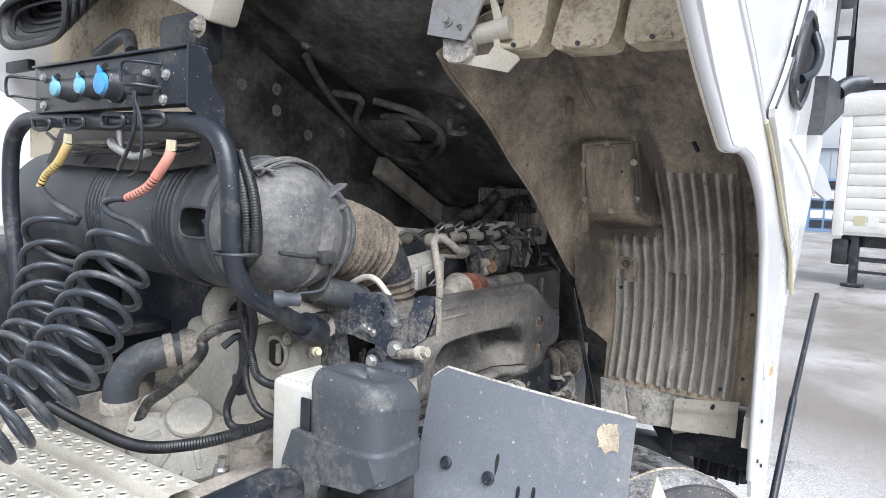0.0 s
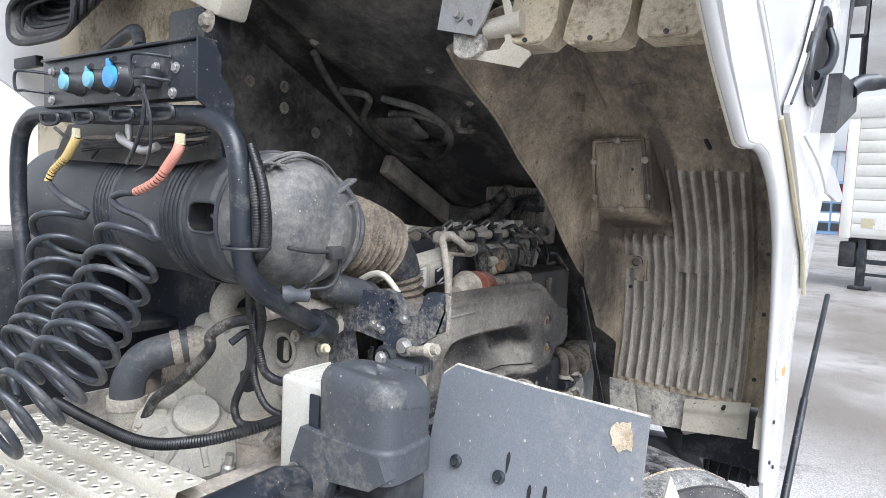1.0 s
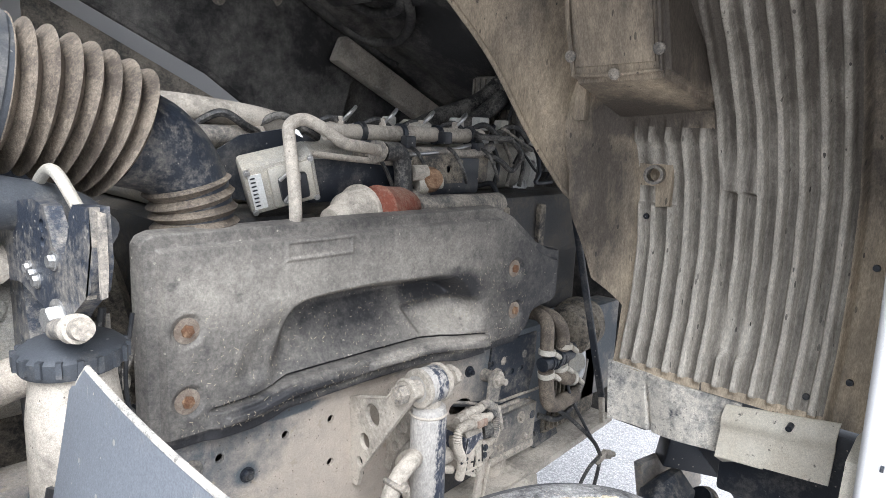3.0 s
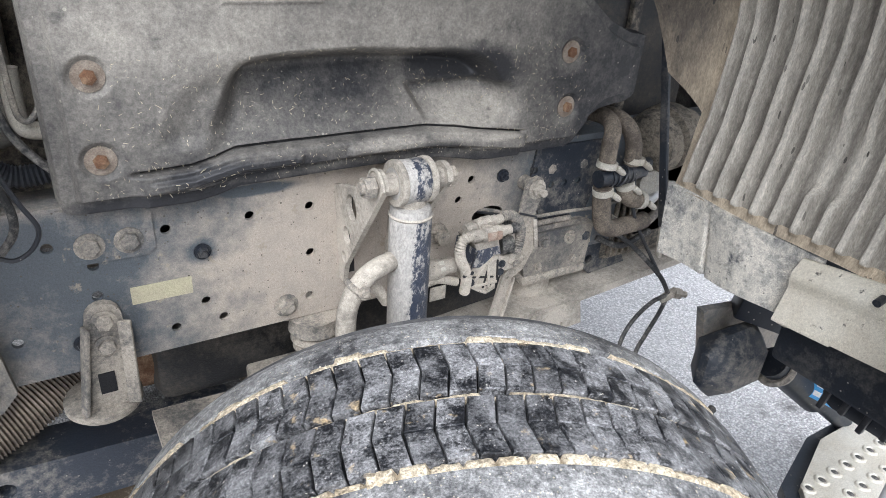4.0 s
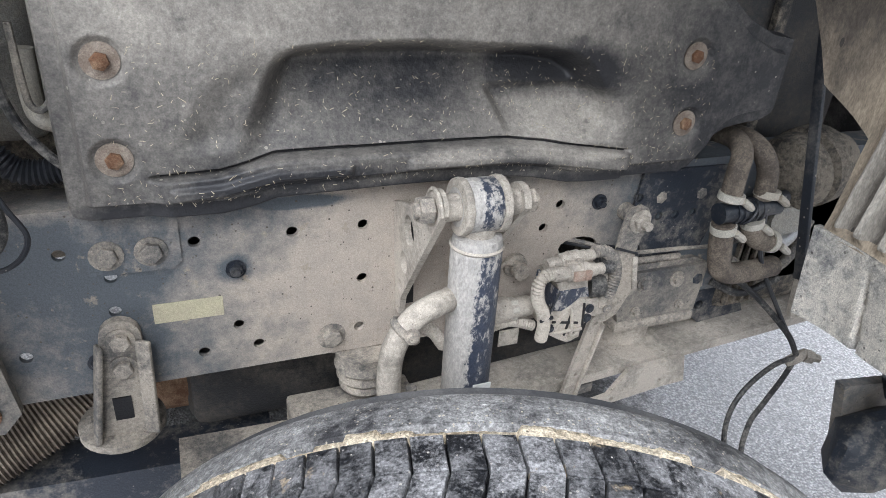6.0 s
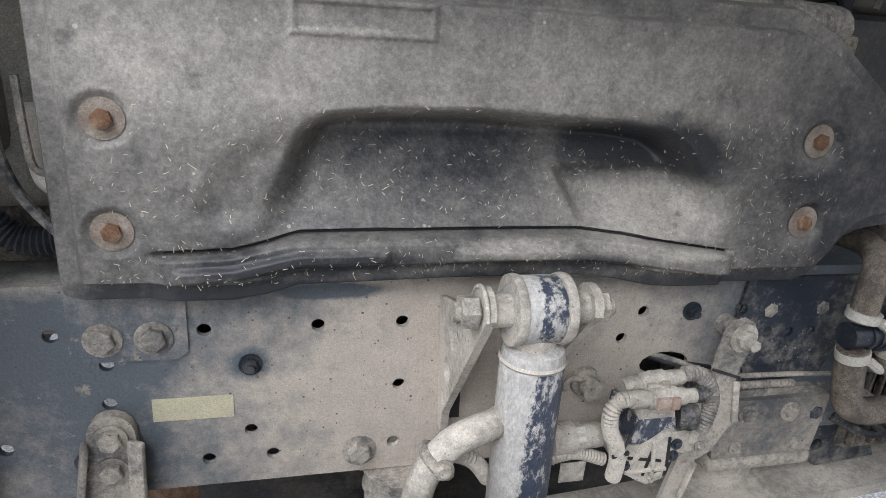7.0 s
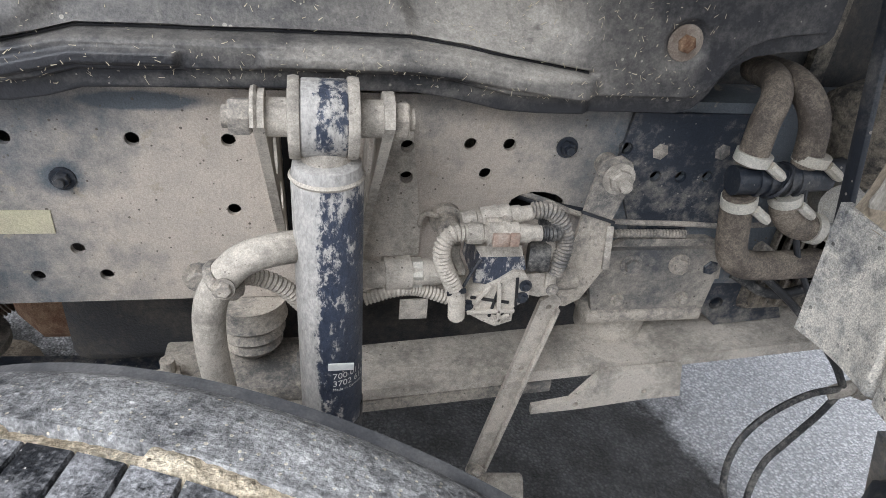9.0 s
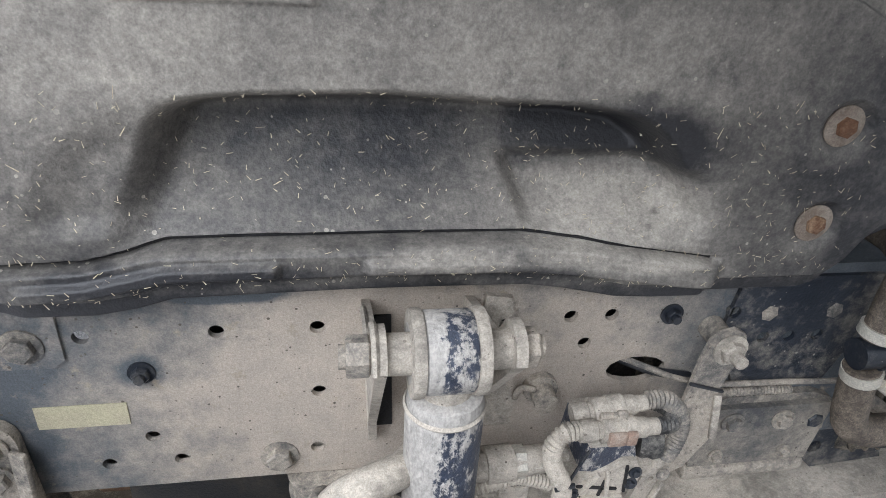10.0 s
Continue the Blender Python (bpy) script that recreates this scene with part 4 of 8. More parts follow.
for row, w in ((0, -0.0465), (1, 0.0465)):
    for k in range(NB):
        a = 2 * math.pi * (k + 0.5 * row) / NB
        ca, sa = math.cos(a), math.sin(a)
        # block axes: along the tread, across, outwards
        m = Matrix(((-sa, 0, ca, 0.4885 * ca), (0, 1, 0, w), (ca, 0, sa, 0.4885 * sa), (0, 0, 0, 1)))
        piece("tread_block", blk, tyre, m @ Matrix.Rotation(math.pi * row, 4, "Z"))
rim = part("rim", lathe(B(), [(0.294, -0.132), (0.290, -0.136), (0.283, -0.134), (0.279, -0.125), (0.272, -0.115), (0.262, -0.105), (0.25, -0.06), (0.225, -0.045), (0.20, -0.05), (0.165, -0.09), (0.15, -0.10), (0, -0.10)], (0, 0, 0), (0, 1, 0), 72), M_black, wheel, "dark painted steel rim")
for k in range(10):
    a = 2 * math.pi * k / 10
    part("wheel_nut", bolt(B(), (0.1675 * math.cos(a), -0.088, 0.1675 * math.sin(a)), (0, -1, 0), 0.017, 0.028, 1.3), M_steel, rim)
part("valve_stem", hose(B(), [(0.232, -0.055, 0.03), (0.235, -0.09, 0.03), (0.25, -0.115, 0.035)], 0.004), M_steel, rim)

gus = thing("axle_gusset", "black steel gusset under the rail", "bracket", (-0.244, 0.12, 0.532))
part("plate", plate(B(), [(-0.244, 0.583), (-0.163, 0.634), (-0.129, 0.637), (-0.07, 0.638), (-0.074, 0.581), (-0.184, 0.534), (-0.23, 0.532)], 0.02, lambda u, v, w: Vector((u, 0.12 + w, v))), M_black, gus)
sbr = thing("stop_bracket", "pale mud-coated bracket below the rail's flange", "bracket", (-0.078, -0.03, 0.701))
part("plate", plate(B(), [(-0.078, 0.734), (-0.076, 0.767), (-0.018, 0.78), (0.042, 0.796), (0.053, 0.765), (0.031, 0.751), (0.026, 0.701), (-0.046, 0.711)], 0.012, lambda u, v, w: Vector((u, 0.012 + w, v))), M_tan, sbr)

# ---- the cab, tilted forward ----
cab = thing("tilted_truck_cab", "white truck cab tilted forward, its dirty underside and wheel arch showing", "truck cab", (0.6, -0.3, 0.66))
ARCH = [(-0.75, 2.09), (-0.61, 2.0), (-0.49, 1.92), (-0.31, 1.82), (-0.27, 1.803), (-0.21, 1.803), (-0.15, 1.807), (-0.05, 1.797), (0.03, 1.77), (0.12, 1.725), (0.19, 1.67), (0.25, 1.60), (0.29, 1.53), (0.33, 1.40), (0.35, 1.28), (0.362, 1.14), (0.37, 1.0), (0.38, 0.86)]
SKIN = ARCH + [(0.40, 0.80), (0.60, 0.72), (0.66, 0.71), (0.71, 0.86), (0.73, 1.0), (0.735, 1.16), (0.772, 1.307), (0.84, 1.418), (0.912, 1.533), (1.025, 1.715), (1.15, 1.889), (1.165, 2.08), (1.15, 2.45), (1.2, 3.0), (1.2, 3.7), (0.4, 3.7), (-0.75, 2.85)]
side = part("side_panel", plate(B(), SKIN, 0.012, lambda u, v, w: Vector((u, -0.85 - 0.03 * sstep(1.3, 2.6, v) + w, v))), M_white, cab, "glossy white painted cab side")
# rolled edge of the arch and the sealing lip behind it
part("arch_edge", tube(B(), spline([(x, -0.846, z) for x, z in ARCH], 4), 0.013, 10), M_white, side)
part("edge_seal", tube(B(), spline([(x + 0.012, -0.832, z - 0.004) for x, z in ARCH[:7]], 4), 0.007, 8), M_cream, side)
DOOR = [(0.764, 1.386), (0.66, 1.517), (0.514, 1.604), (0.305, 1.735), (0.137, 1.831), (0.03, 1.884)]
REAR = [(0.035, 1.915), (0.10, 1.965), (0.167, 2.02), (0.235, 2.09), (0.294, 2.172), (0.357, 2.251), (0.45, 2.45), (0.50, 2.80), (0.52, 3.4)]
FRONT = [(1.13, 3.4), (1.13, 2.9), (1.10, 2.45), (1.11, 2.08), (1.10, 1.90), (0.99, 1.73), (0.88, 1.55), (0.82, 1.44)]
def bulge(z):
    """The door's skin swells outwards and turns in again at its sill."""
    return 0.005 * math.sin(math.pi * min(1.0, max(0.0, (z - 1.35) / 1.1))) - 0.001
door = part("door", plate(B(), [(x + 0.012, z + 0.012) for x, z in DOOR] + REAR + FRONT, 0.014, lambda u, v, w: Vector((u, -0.866 - 0.03 * sstep(1.3, 2.6, v) - bulge(v) + w, v))), M_white, cab, "glossy white cab door")
part("door_crease", tube(B(), spline([(0.20, -0.897, 1.86), (0.55, -0.900, 1.80), (0.86, -0.898, 1.72)], 8), 0.004, 8), M_white, door)
part("window_rubber", tube(B(), spline([(1.10, -0.885, 2.15), (1.095, -0.897, 2.4), (1.10, -0.900, 2.6), (1.13, -0.90, 2.9)], 6), 0.009, 8), M_black, door, "black window rubber")
part("weather_strip", tube(B(), spline([(x, -0.8665, z) for x, z in DOOR], 6), 0.007, 8), M_label, side, "pale olive weather strip along the door sill")
part("door_gap", tube(B(), spline([(x - 0.008, -0.873 - 0.03 * sstep(1.3, 2.6, z), z) for x, z in REAR], 6), 0.0035, 6), M_greyp, side, "dark shut line behind the door")
part("quarter_crease", tube(B(), spline([(-0.44, -0.866, 2.10), (-0.36, -0.8655, 2.075), (-0.165, -0.864, 1.985), (0.0, -0.863, 1.90), (0.03, -0.863, 1.886)], 6), 0.006, 8), M_white, side)
part("quarter_step", tube(B(), spline([(-0.40, -0.866, 2.12), (-0.32, -0.8655, 2.095), (-0.12, -0.864, 2.0), (0.02, -0.863, 1.915)], 6), 0.003, 6), M_trailer, side)
part("sill_seam", tube(B(), spline([(0.66, -0.8515, 1.45), (0.62, -0.8515, 1.30), (0.60, -0.8515, 1.17), (0.565, -0.8515, 1.13), (0.555, -0.8515, 0.92), (0.52, -0.8515, 0.87)], 6), 0.0022, 6), M_trailer, side)
HANDLE = [(0.375, 2.215), (0.30, 2.17), (0.225, 2.09), (0.195, 2.03), (0.20, 1.985), (0.26, 1.962), (0.345, 1.956), (0.41, 1.985), (0.46, 2.02), (0.52, 2.10), (0.535, 2.16), (0.50, 2.205), (0.44, 2.22)]
def on_door(u, v, w):
    return Vector((u, -0.868 - 0.03 * sstep(1.3, 2.6, v) - bulge(v) + w, v))
handle = part("door_handle", plate(B(), HANDLE, 0.012, lambda u, v, w: on_door(u, v, w - 0.004)), M_groove, cab, "black recessed door handle")
part("handle_rim", tube(B(), [on_door(u, v, -0.006) for u, v in HANDLE + HANDLE[:1]], 0.010, 8), M_black, handle)
part("grip", hose(B(), [on_door(0.33, 2.03, -0.006), on_door(0.39, 2.06, -0.028), on_door(0.45, 2.12, -0.030), on_door(0.475, 2.18, -0.010)], 0.013), M_black, handle)
part("lock", cyl(B(), on_door(0.30, 1.985, -0.002), on_door(0.30, 1.985, -0.008), 0.010), M_steel, handle)
lamp = part("marker_lamp", box(B(), 0.42, 0.49, -0.866, -0.849, 1.16, 1.215, 0.006), M_white, cab, "white side lamp housing")
part("lens", box(B(), 0.435, 0.475, -0.869, -0.864, 1.17, 1.195, 0.003), M_amber, lamp, "amber lens")
for x, z in ((0.47, 1.205), (0.46, 1.02), (0.44, 0.90), (0.52, 0.86)):
    part("screw", cyl(B(), (x, -0.851, z), (x, -0.856, z), 0.006, seg=10), M_black, cab)
# wing mirror on its arm
mirror = part("mirror_arm", hose(B(), [[1.159, -0.91, 2.111], [1.207, -0.941, 2.143], [1.259, -0.992, 2.157], [1.308, -1.056, 2.186], [1.347, -1.141, 2.262]], 0.032, 12), M_black, cab, "black plastic mirror arm")
part("mirror_foot", plate(B(), [(0.701, 2.098), (0.839, 2.111), (1.336, 2.151), (1.358, 2.061), (0.663, 1.908), (0.701, 2.001)], 0.05, lambda u, v, w: Vector((u, -0.925 + w, v))), M_blackp, mirror)
hm = look([1.223, -1.098, 2.363], (-1.75, -1.165, 1.68))
part("mirror_housing", box(B(), -0.17, 0.17, -0.24, 0.30, -0.02, 0.10, 0.035, 3, hm), M_blackp, mirror)
part("mirror_pane", box(B(), -0.145, 0.145, -0.21, 0.27, -0.026, -0.0205, 0.0, 2, hm), M_mirror, mirror)
km = look([1.154, -0.906, 2.393], (-1.75, -1.165, 1.68))
part("kerb_mirror", box(B(), -0.045, 0.045, -0.09, 0.12, 0.0, 0.05, 0.015, 3, km), M_blackp, mirror)
part("kerb_pane", box(B(), -0.034, 0.030, -0.075, 0.02, -0.006, -0.001, 0.0, 2, km), M_mirror, mirror)
FLAP = [spline([[2.813, -0.644, 1.957], [2.816, -0.679, 1.968], [2.825, -0.736, 1.908], [2.836, -0.799, 1.736]], 5), spline([[2.821, -0.66, 1.822], [2.825, -0.686, 1.789], [2.829, -0.725, 1.756], [2.833, -0.763, 1.721]], 5)]
part("front_flap", sheet(B(), lambda u, v: FLAP[0][round(15 * u)].lerp(FLAP[1][round(15 * u)], v), 15, 3, (0.03, 0.02, 0.0)), M_white, cab, "white lifted panel corner")
part("far_side", plate(B(), [(x, z) for x, z in SKIN], 0.012, lambda u, v, w: Vector((u, 1.70 + w, v))), M_white, cab)
part("back_wall", sheet(B(), lambda u, v: Vector((-0.76 + 3.3 * v, -0.83 + 2.53 * u, 2.83 + 0.85 * v)), 4, 4, (0, 0, 0.02)), M_white, cab)

# wheel arch liner: a ribbed shell
PROF = [(0.99, 0.568), (1.05, 0.590), (1.15, 0.613), (1.30, 0.622), (1.45, 0.603), (1.58, 0.545), (1.70, 0.462), (1.80, 0.375), (1.90, 0.285), (1.98, 0.205), (2.05, 0.12), (2.10, 0.04), (2.16, -0.02), (2.3, -0.05)]
def liner(u, v):
    z = 1.015 + 1.20 * v
    y0 = curve1([(1.0, -0.298), (1.147, -0.29), (1.20, -0.215), (1.36, -0.19), (2.4, -0.19)], z)
    y = y0 + (-0.308 - y0) * u / 0.2 if u < 0.2 else -0.308 - 0.527 * (u - 0.2) / 0.8
    x = curve1(PROF, z)
    rib = sstep(-0.35, 0.75, math.cos(2 * math.pi * (y + 0.315) / 0.0365))
    top = 1.79 + 0.012 * math.sin(47 * y) if y < -0.483 else 1.575
    gate = sstep(-0.305, -0.318, y) * sstep(-0.737, -0.728, y) * sstep(1.02, 1.04, z) * sstep(top, top - 0.05, z)
    # the drain's flat field and two moulded pads break the ribs
    gate *= 1 - sstep(-0.405, -0.395, y) * sstep(1.385, 1.395, z) * sstep(1.525, 1.515, z)
    pad = sstep(0.040, 0.034, abs(y + 0.535)) * sstep(1.43, 1.436, z) * sstep(1.53, 1.45, z)
    low = sstep(0.045, 0.038, abs(y + 0.56)) * sstep(1.09, 1.11, z) * sstep(1.25, 1.15, z)
    gate *= (1 - pad) * (1 - low)
    x -= 0.017 * rib * gate + 0.024 * pad - 0.004 * low
    x += 0.006 * noise.noise(Vector((y * 5, z * 5, 0))) + 0.0012 * noise.noise(Vector((y * 40, z * 40, 0)))
    # the shell steps back beyond the last rib
    x += 0.020 * sstep(-0.735, -0.748, y) * sstep(1.85, 1.75, z)
    # two ledges pressed into the crown
    for lo_, hi_ in ((2.045, 2.096), (1.965, 2.022)):
        x -= 0.030 * min(1.0, max(0.0, (hi_ - z) / (hi_ - lo_))) * sstep(lo_ - 0.008, lo_, z) * sstep(-0.328, -0.318, y)
    # plain inner part leans towards the engine
    x -= 0.10 * sstep(-0.30, -0.19, y) * sstep(1.1, 1.4, z) * sstep(1.75, 1.5, z)
    return Vector((x, y, z))
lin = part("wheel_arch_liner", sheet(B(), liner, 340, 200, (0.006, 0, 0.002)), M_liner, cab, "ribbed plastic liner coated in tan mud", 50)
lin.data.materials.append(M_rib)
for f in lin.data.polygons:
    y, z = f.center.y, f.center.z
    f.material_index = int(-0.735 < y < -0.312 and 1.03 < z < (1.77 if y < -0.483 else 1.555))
EDGE = [(-0.24, -0.075, 2.06), (-0.19, -0.075, 2.02), (-0.10, -0.07, 1.975), (0.02, -0.068, 1.92), (0.12, -0.065, 1.86), (0.215, -0.065, 1.79), (0.28, -0.10, 1.71), (0.32, -0.13, 1.64), (0.40, -0.15, 1.53), (0.50, -0.17, 1.42), (0.53, -0.19, 1.385)]
INNER = [(-0.10, -0.29, 2.22), (-0.02, -0.29, 2.17), (0.07, -0.285, 2.085), (0.18, -0.28, 2.0), (0.27, -0.275, 1.91), (0.36, -0.265, 1.82), (0.43, -0.25, 1.73), (0.48, -0.24, 1.65), (0.53, -0.225, 1.55), (0.55, -0.21, 1.45), (0.54, -0.195, 1.385)]
ea, ia = spline(EDGE, 6), spline(INNER, 6)
def inner_wall(u, v):
    k = u * (len(ea) - 1)
    i = min(int(k), len(ea) - 2)
    a = ea[i].lerp(ea[i + 1], k - i)
    b = ia[i].lerp(ia[i + 1], k - i)
    p = a.lerp(b, v)
    return p + Vector((0.012 * math.sin(3 * math.pi * v), 0, 0.02 * math.sin(math.pi * v)))
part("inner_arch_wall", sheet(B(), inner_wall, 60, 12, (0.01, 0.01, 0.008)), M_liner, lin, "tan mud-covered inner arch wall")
part("edge_bead", tube(B(), ea, 0.006, 8), M_liner, lin)
part("seam_clip", box(B(), 0.43, 0.455, -0.262, -0.235, 1.56, 1.64, 0.006), M_liner, lin)
part("seam_clip", box(B(), 0.16, 0.185, -0.30, -0.275, 1.93, 1.98, 0.006), M_liner, lin)
# access hatch: a box that stands out from the slanting liner, with a flat screwed lid
HF = [Vector(q) for q in ((0.285, -0.281, 1.857), (0.305, -0.455, 1.868), (0.352, -0.472, 1.64), (0.332, -0.286, 1.63))]
HB = [Vector(q) for q in ((0.36, -0.262, 1.885), (0.36, -0.475, 1.89), (0.56, -0.500, 1.585), (0.57, -0.27, 1.565))]
def hatchat(u, v, w):
    """A place on the lid: u and v from 0 to 1, w outwards."""
    return HF[0].lerp(HF[1], u).lerp(HF[3].lerp(HF[2], u), v) + w * Vector((-0.97, 0.16, -0.2))
bm = B()
fv, bv = [bm.verts.new(q) for q in HF], [bm.verts.new(q) for q in HB]
bm.faces.new(fv), bm.faces.new(bv[::-1])
for i in range(4):
    bm.faces.new((fv[i], bv[i], bv[(i + 1) % 4], fv[(i + 1) % 4]))
bmesh.ops.bevel(bm, geom=list(bm.edges), offset=0.012, segments=3, affect="EDGES")
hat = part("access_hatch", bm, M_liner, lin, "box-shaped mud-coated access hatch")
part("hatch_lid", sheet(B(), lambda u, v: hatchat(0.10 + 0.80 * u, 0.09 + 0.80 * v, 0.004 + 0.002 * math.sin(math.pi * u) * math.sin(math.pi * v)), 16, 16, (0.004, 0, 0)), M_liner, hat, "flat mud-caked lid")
part("hatch_rim", tube(B(), [hatchat(u, v, 0.003) for u, v in ((0.06, 0.03), (0.5, 0.01), (0.94, 0.03), (0.965, 0.5), (0.95, 0.95), (0.5, 0.965), (0.06, 0.95), (0.03, 0.5), (0.06, 0.03))], 0.005, 6), M_liner, hat)
for u, v in ((0.05, 0.3), (0.05, 0.8), (0.95, 0.3), (0.95, 0.8), (0.5, 0.02), (0.5, 0.96)):
    part("screw", lathe(B(), [(0, 0), (0.011, 0), (0.011, 0.005), (0.005, 0.008), (0, 0.008)], hatchat(u, v, 0.004), (-1, 0, -0.3), 12), M_tan, hat)
part("lid_hole", cyl(B(), hatchat(0.73, 0.42, 0.002), hatchat(0.73, 0.42, 0.0065), 0.0045, seg=10), M_black, hat)
# pressed ledges, a drip groove and stiffeners in the arch's crown
def ledge(name, quad, out, parent):
    """A ledge whose lower edge stands out from the shell: upper pair, then lower pair of corners."""
    q = [Vector(c) for c in quad]
    push = Vector((-out, 0, -0.35 * out))
    bm = B()
    vs = [bm.verts.new(c) for c in (q[0], q[1], q[2] + push, q[3] + push, q[2] + Vector((0.03, 0, 0.03)), q[3] + Vector((0.03, 0, 0.03)))]
    for f in ((0, 1, 2, 3), (3, 2, 4, 5), (0, 3, 5), (1, 4, 2), (0, 5, 4, 1)):
        bm.faces.new([vs[i] for i in f])
    bmesh.ops.bevel(bm, geom=list(bm.edges), offset=0.004, segments=2, affect="EDGES")
    return part(name, bm, M_liner, parent)
ledge("crown_ledge", [(0.173, -0.438, 2.008), (0.165, -0.514, 2.014), (0.208, -0.511, 1.978), (0.19, -0.45, 1.995)], 0.025, lin)
ledge("stiffener", [(0.245, -0.155, 1.93), (0.245, -0.190, 1.945), (0.345, -0.195, 1.85), (0.355, -0.155, 1.83)], 0.030, lin)
part("drip_groove", tube(B(), spline([(0.047, -0.318, 2.094), (0.152, -0.326, 2.02), (0.232, -0.343, 1.947)], 6), 0.006, 8), M_liner, lin)
part("crown_clip", bar(B(), (0.32, -0.625, 1.862), (0.345, -0.635, 1.835), 0.012, 0.014, 0.003), M_black, lin)
part("torn_edge", plate(B(), [(-0.770, 1.815), (-0.786, 1.80), (-0.800, 1.70), (-0.789, 1.715), (-0.782, 1.745), (-0.779, 1.775), (-0.770, 1.79)], 0.002, lambda u, v, w: Vector((curve1(PROF, v) + 0.012 + w, u, v))), M_groove, lin, "dark gap where the liner's edge is torn")
stub = part("drain_stub", lathe(B(), [(0.014, 0.0), (0.014, 0.045), (0.0205, 0.045), (0.0205, 0.0)], (0.60, -0.352, 1.455), (-1, -0.25, 0.0), 24), M_tan, lin, "short open pipe stub")
part("stub_base", plate(B(), [(-0.315, 1.43), (-0.315, 1.49), (-0.39, 1.49), (-0.39, 1.39), (-0.36, 1.385), (-0.355, 1.43)], 0.012, lambda u, v, w: Vector((0.588 + w, u, v))), M_liner, stub)
for y, z in ((-0.765, 1.105), (-0.775, 1.32), (-0.78, 1.52), (-0.77, 1.68), (-0.70, 1.06), (-0.68, 1.09), (-0.33, 1.36)):
    part("screw", lathe(B(), [(0, 0), (0.007, 0), (0.006, 0.005), (0, 0.006)], (curve1(PROF, z) - 0.002, y, z), (-1, 0, 0), 10), M_black, lin)
# pale skirt below the ribs and the cream step plate
def skirt(u, v):
    y = -0.288 - 0.012 * v - 0.30 * u
    dent = 0.010 * sstep(0.02, 0.0, abs(u - 0.30 - 0.05 * v)) * sstep(0.1, 0.3, v) - 0.006 * sstep(0.25, 0.0, abs(u - 0.6)) * math.sin(math.pi * v)
    return Vector((0.574 + 0.006 * math.sin(9 * u) + dent, y, 1.022 - 0.012 * u - (0.138 - 0.022 * u) * v))
part("lower_skirt", sheet(B(), skirt, 60, 16, (0.012, 0, 0)), M_skirt, cab, "pale dusty plastic skirt")
def lip(u, v):
    y = -0.562 - 0.205 * u
    return Vector((0.572 - 0.030 * v - 0.012 * math.sin(math.pi * min(1.0, 2.2 * v)), y, 1.003 + 0.030 * u - 0.100 * v - 0.012 * u * v))
part("step_lip", sheet(B(), lip, 12, 14, (0.005, 0, 0)), M_cream, cab, "cream painted bent sheet with a small hole")
part("lip_fold", sheet(B(), lambda u, v: lip(0.45 * u, 1.0) + Vector((0.05 * v, 0, -0.03 * v * (1 - u))), 6, 4, (0, 0, -0.003)), M_cream, cab)
# added black box gives the dark void behind the lip
part("lip_shadow", box(B(), 0.60, 0.66, -0.84, -0.55, 0.80, 1.00, 0.01), M_black, cab, "black box added for the dark void behind the cream sheet")
part("lip_hole", cyl(B(), (0.540, -0.690, 1.005), (0.556, -0.690, 1.009), 0.006, seg=12), M_black, cab)
part("lip_end", plate(B(), [(0.40, 1.04), (0.46, 1.062), (0.545, 1.055), (0.57, 1.03), (0.565, 0.91), (0.548, 0.91), (0.545, 0.985), (0.53, 1.005), (0.46, 1.018), (0.415, 1.0), (0.40, 0.95), (0.385, 0.95)], 0.03, lambda u, v, w: Vector((u, -0.842 + w, v))), M_cream, cab)

# floor underside, tunnel wall, sill and latch
def ceiling(u, v):
    x, y = -1.1 + 2.7 * u, -0.10 + 1.13 * v
    z = 2.235 - 0.478 * x + 0.03 * math.sin(4 * x) * math.sin(math.pi * v)
    z += 0.03 * sstep(0.30, 0.22, math.hypot((x - 0.62) * 1.1, y - 0.55)) - 0.05 * sstep(0.14, 0.10, math.hypot((x - 0.62) * 1.1, y - 0.55))
    z += 0.03 * sstep(0.06, 0.04, abs(y - 0.85)) + 0.012 * noise.noise(Vector((4 * x, 4 * y, 3)))
    return Vector((x, y, z))
floor_ = part("floor_underside", sheet(B(), ceiling, 90, 50, (0, 0, 0.02)), M_under, cab, "blackened underside of the cab floor", 55)
for x, y in ((0.25, 0.35), (0.45, 0.30), (0.9, 0.45), (0.05, 0.75)):
    part("floor_bolt", bolt(B(), (x, y, 2.235 - 0.478 * x), (-0.3, 0, -1), 0.012, 0.012, 1.6), M_tan, floor_)
part("floor_fitting", hose(B(), [(0.52, 0.40, 1.97), (0.56, 0.42, 1.93), (0.60, 0.38, 1.93), (0.63, 0.41, 1.95)], 0.012), M_tan, floor_)
part("floor_plate", box(B(), 0.50, 0.66, 0.60, 0.80, -0.03, 0.0, 0.02, 3, Matrix.Translation((0.02, 0, 2.20)) @ Matrix.Rotation(radians(25.5), 4, "Y")), M_wall, floor_)
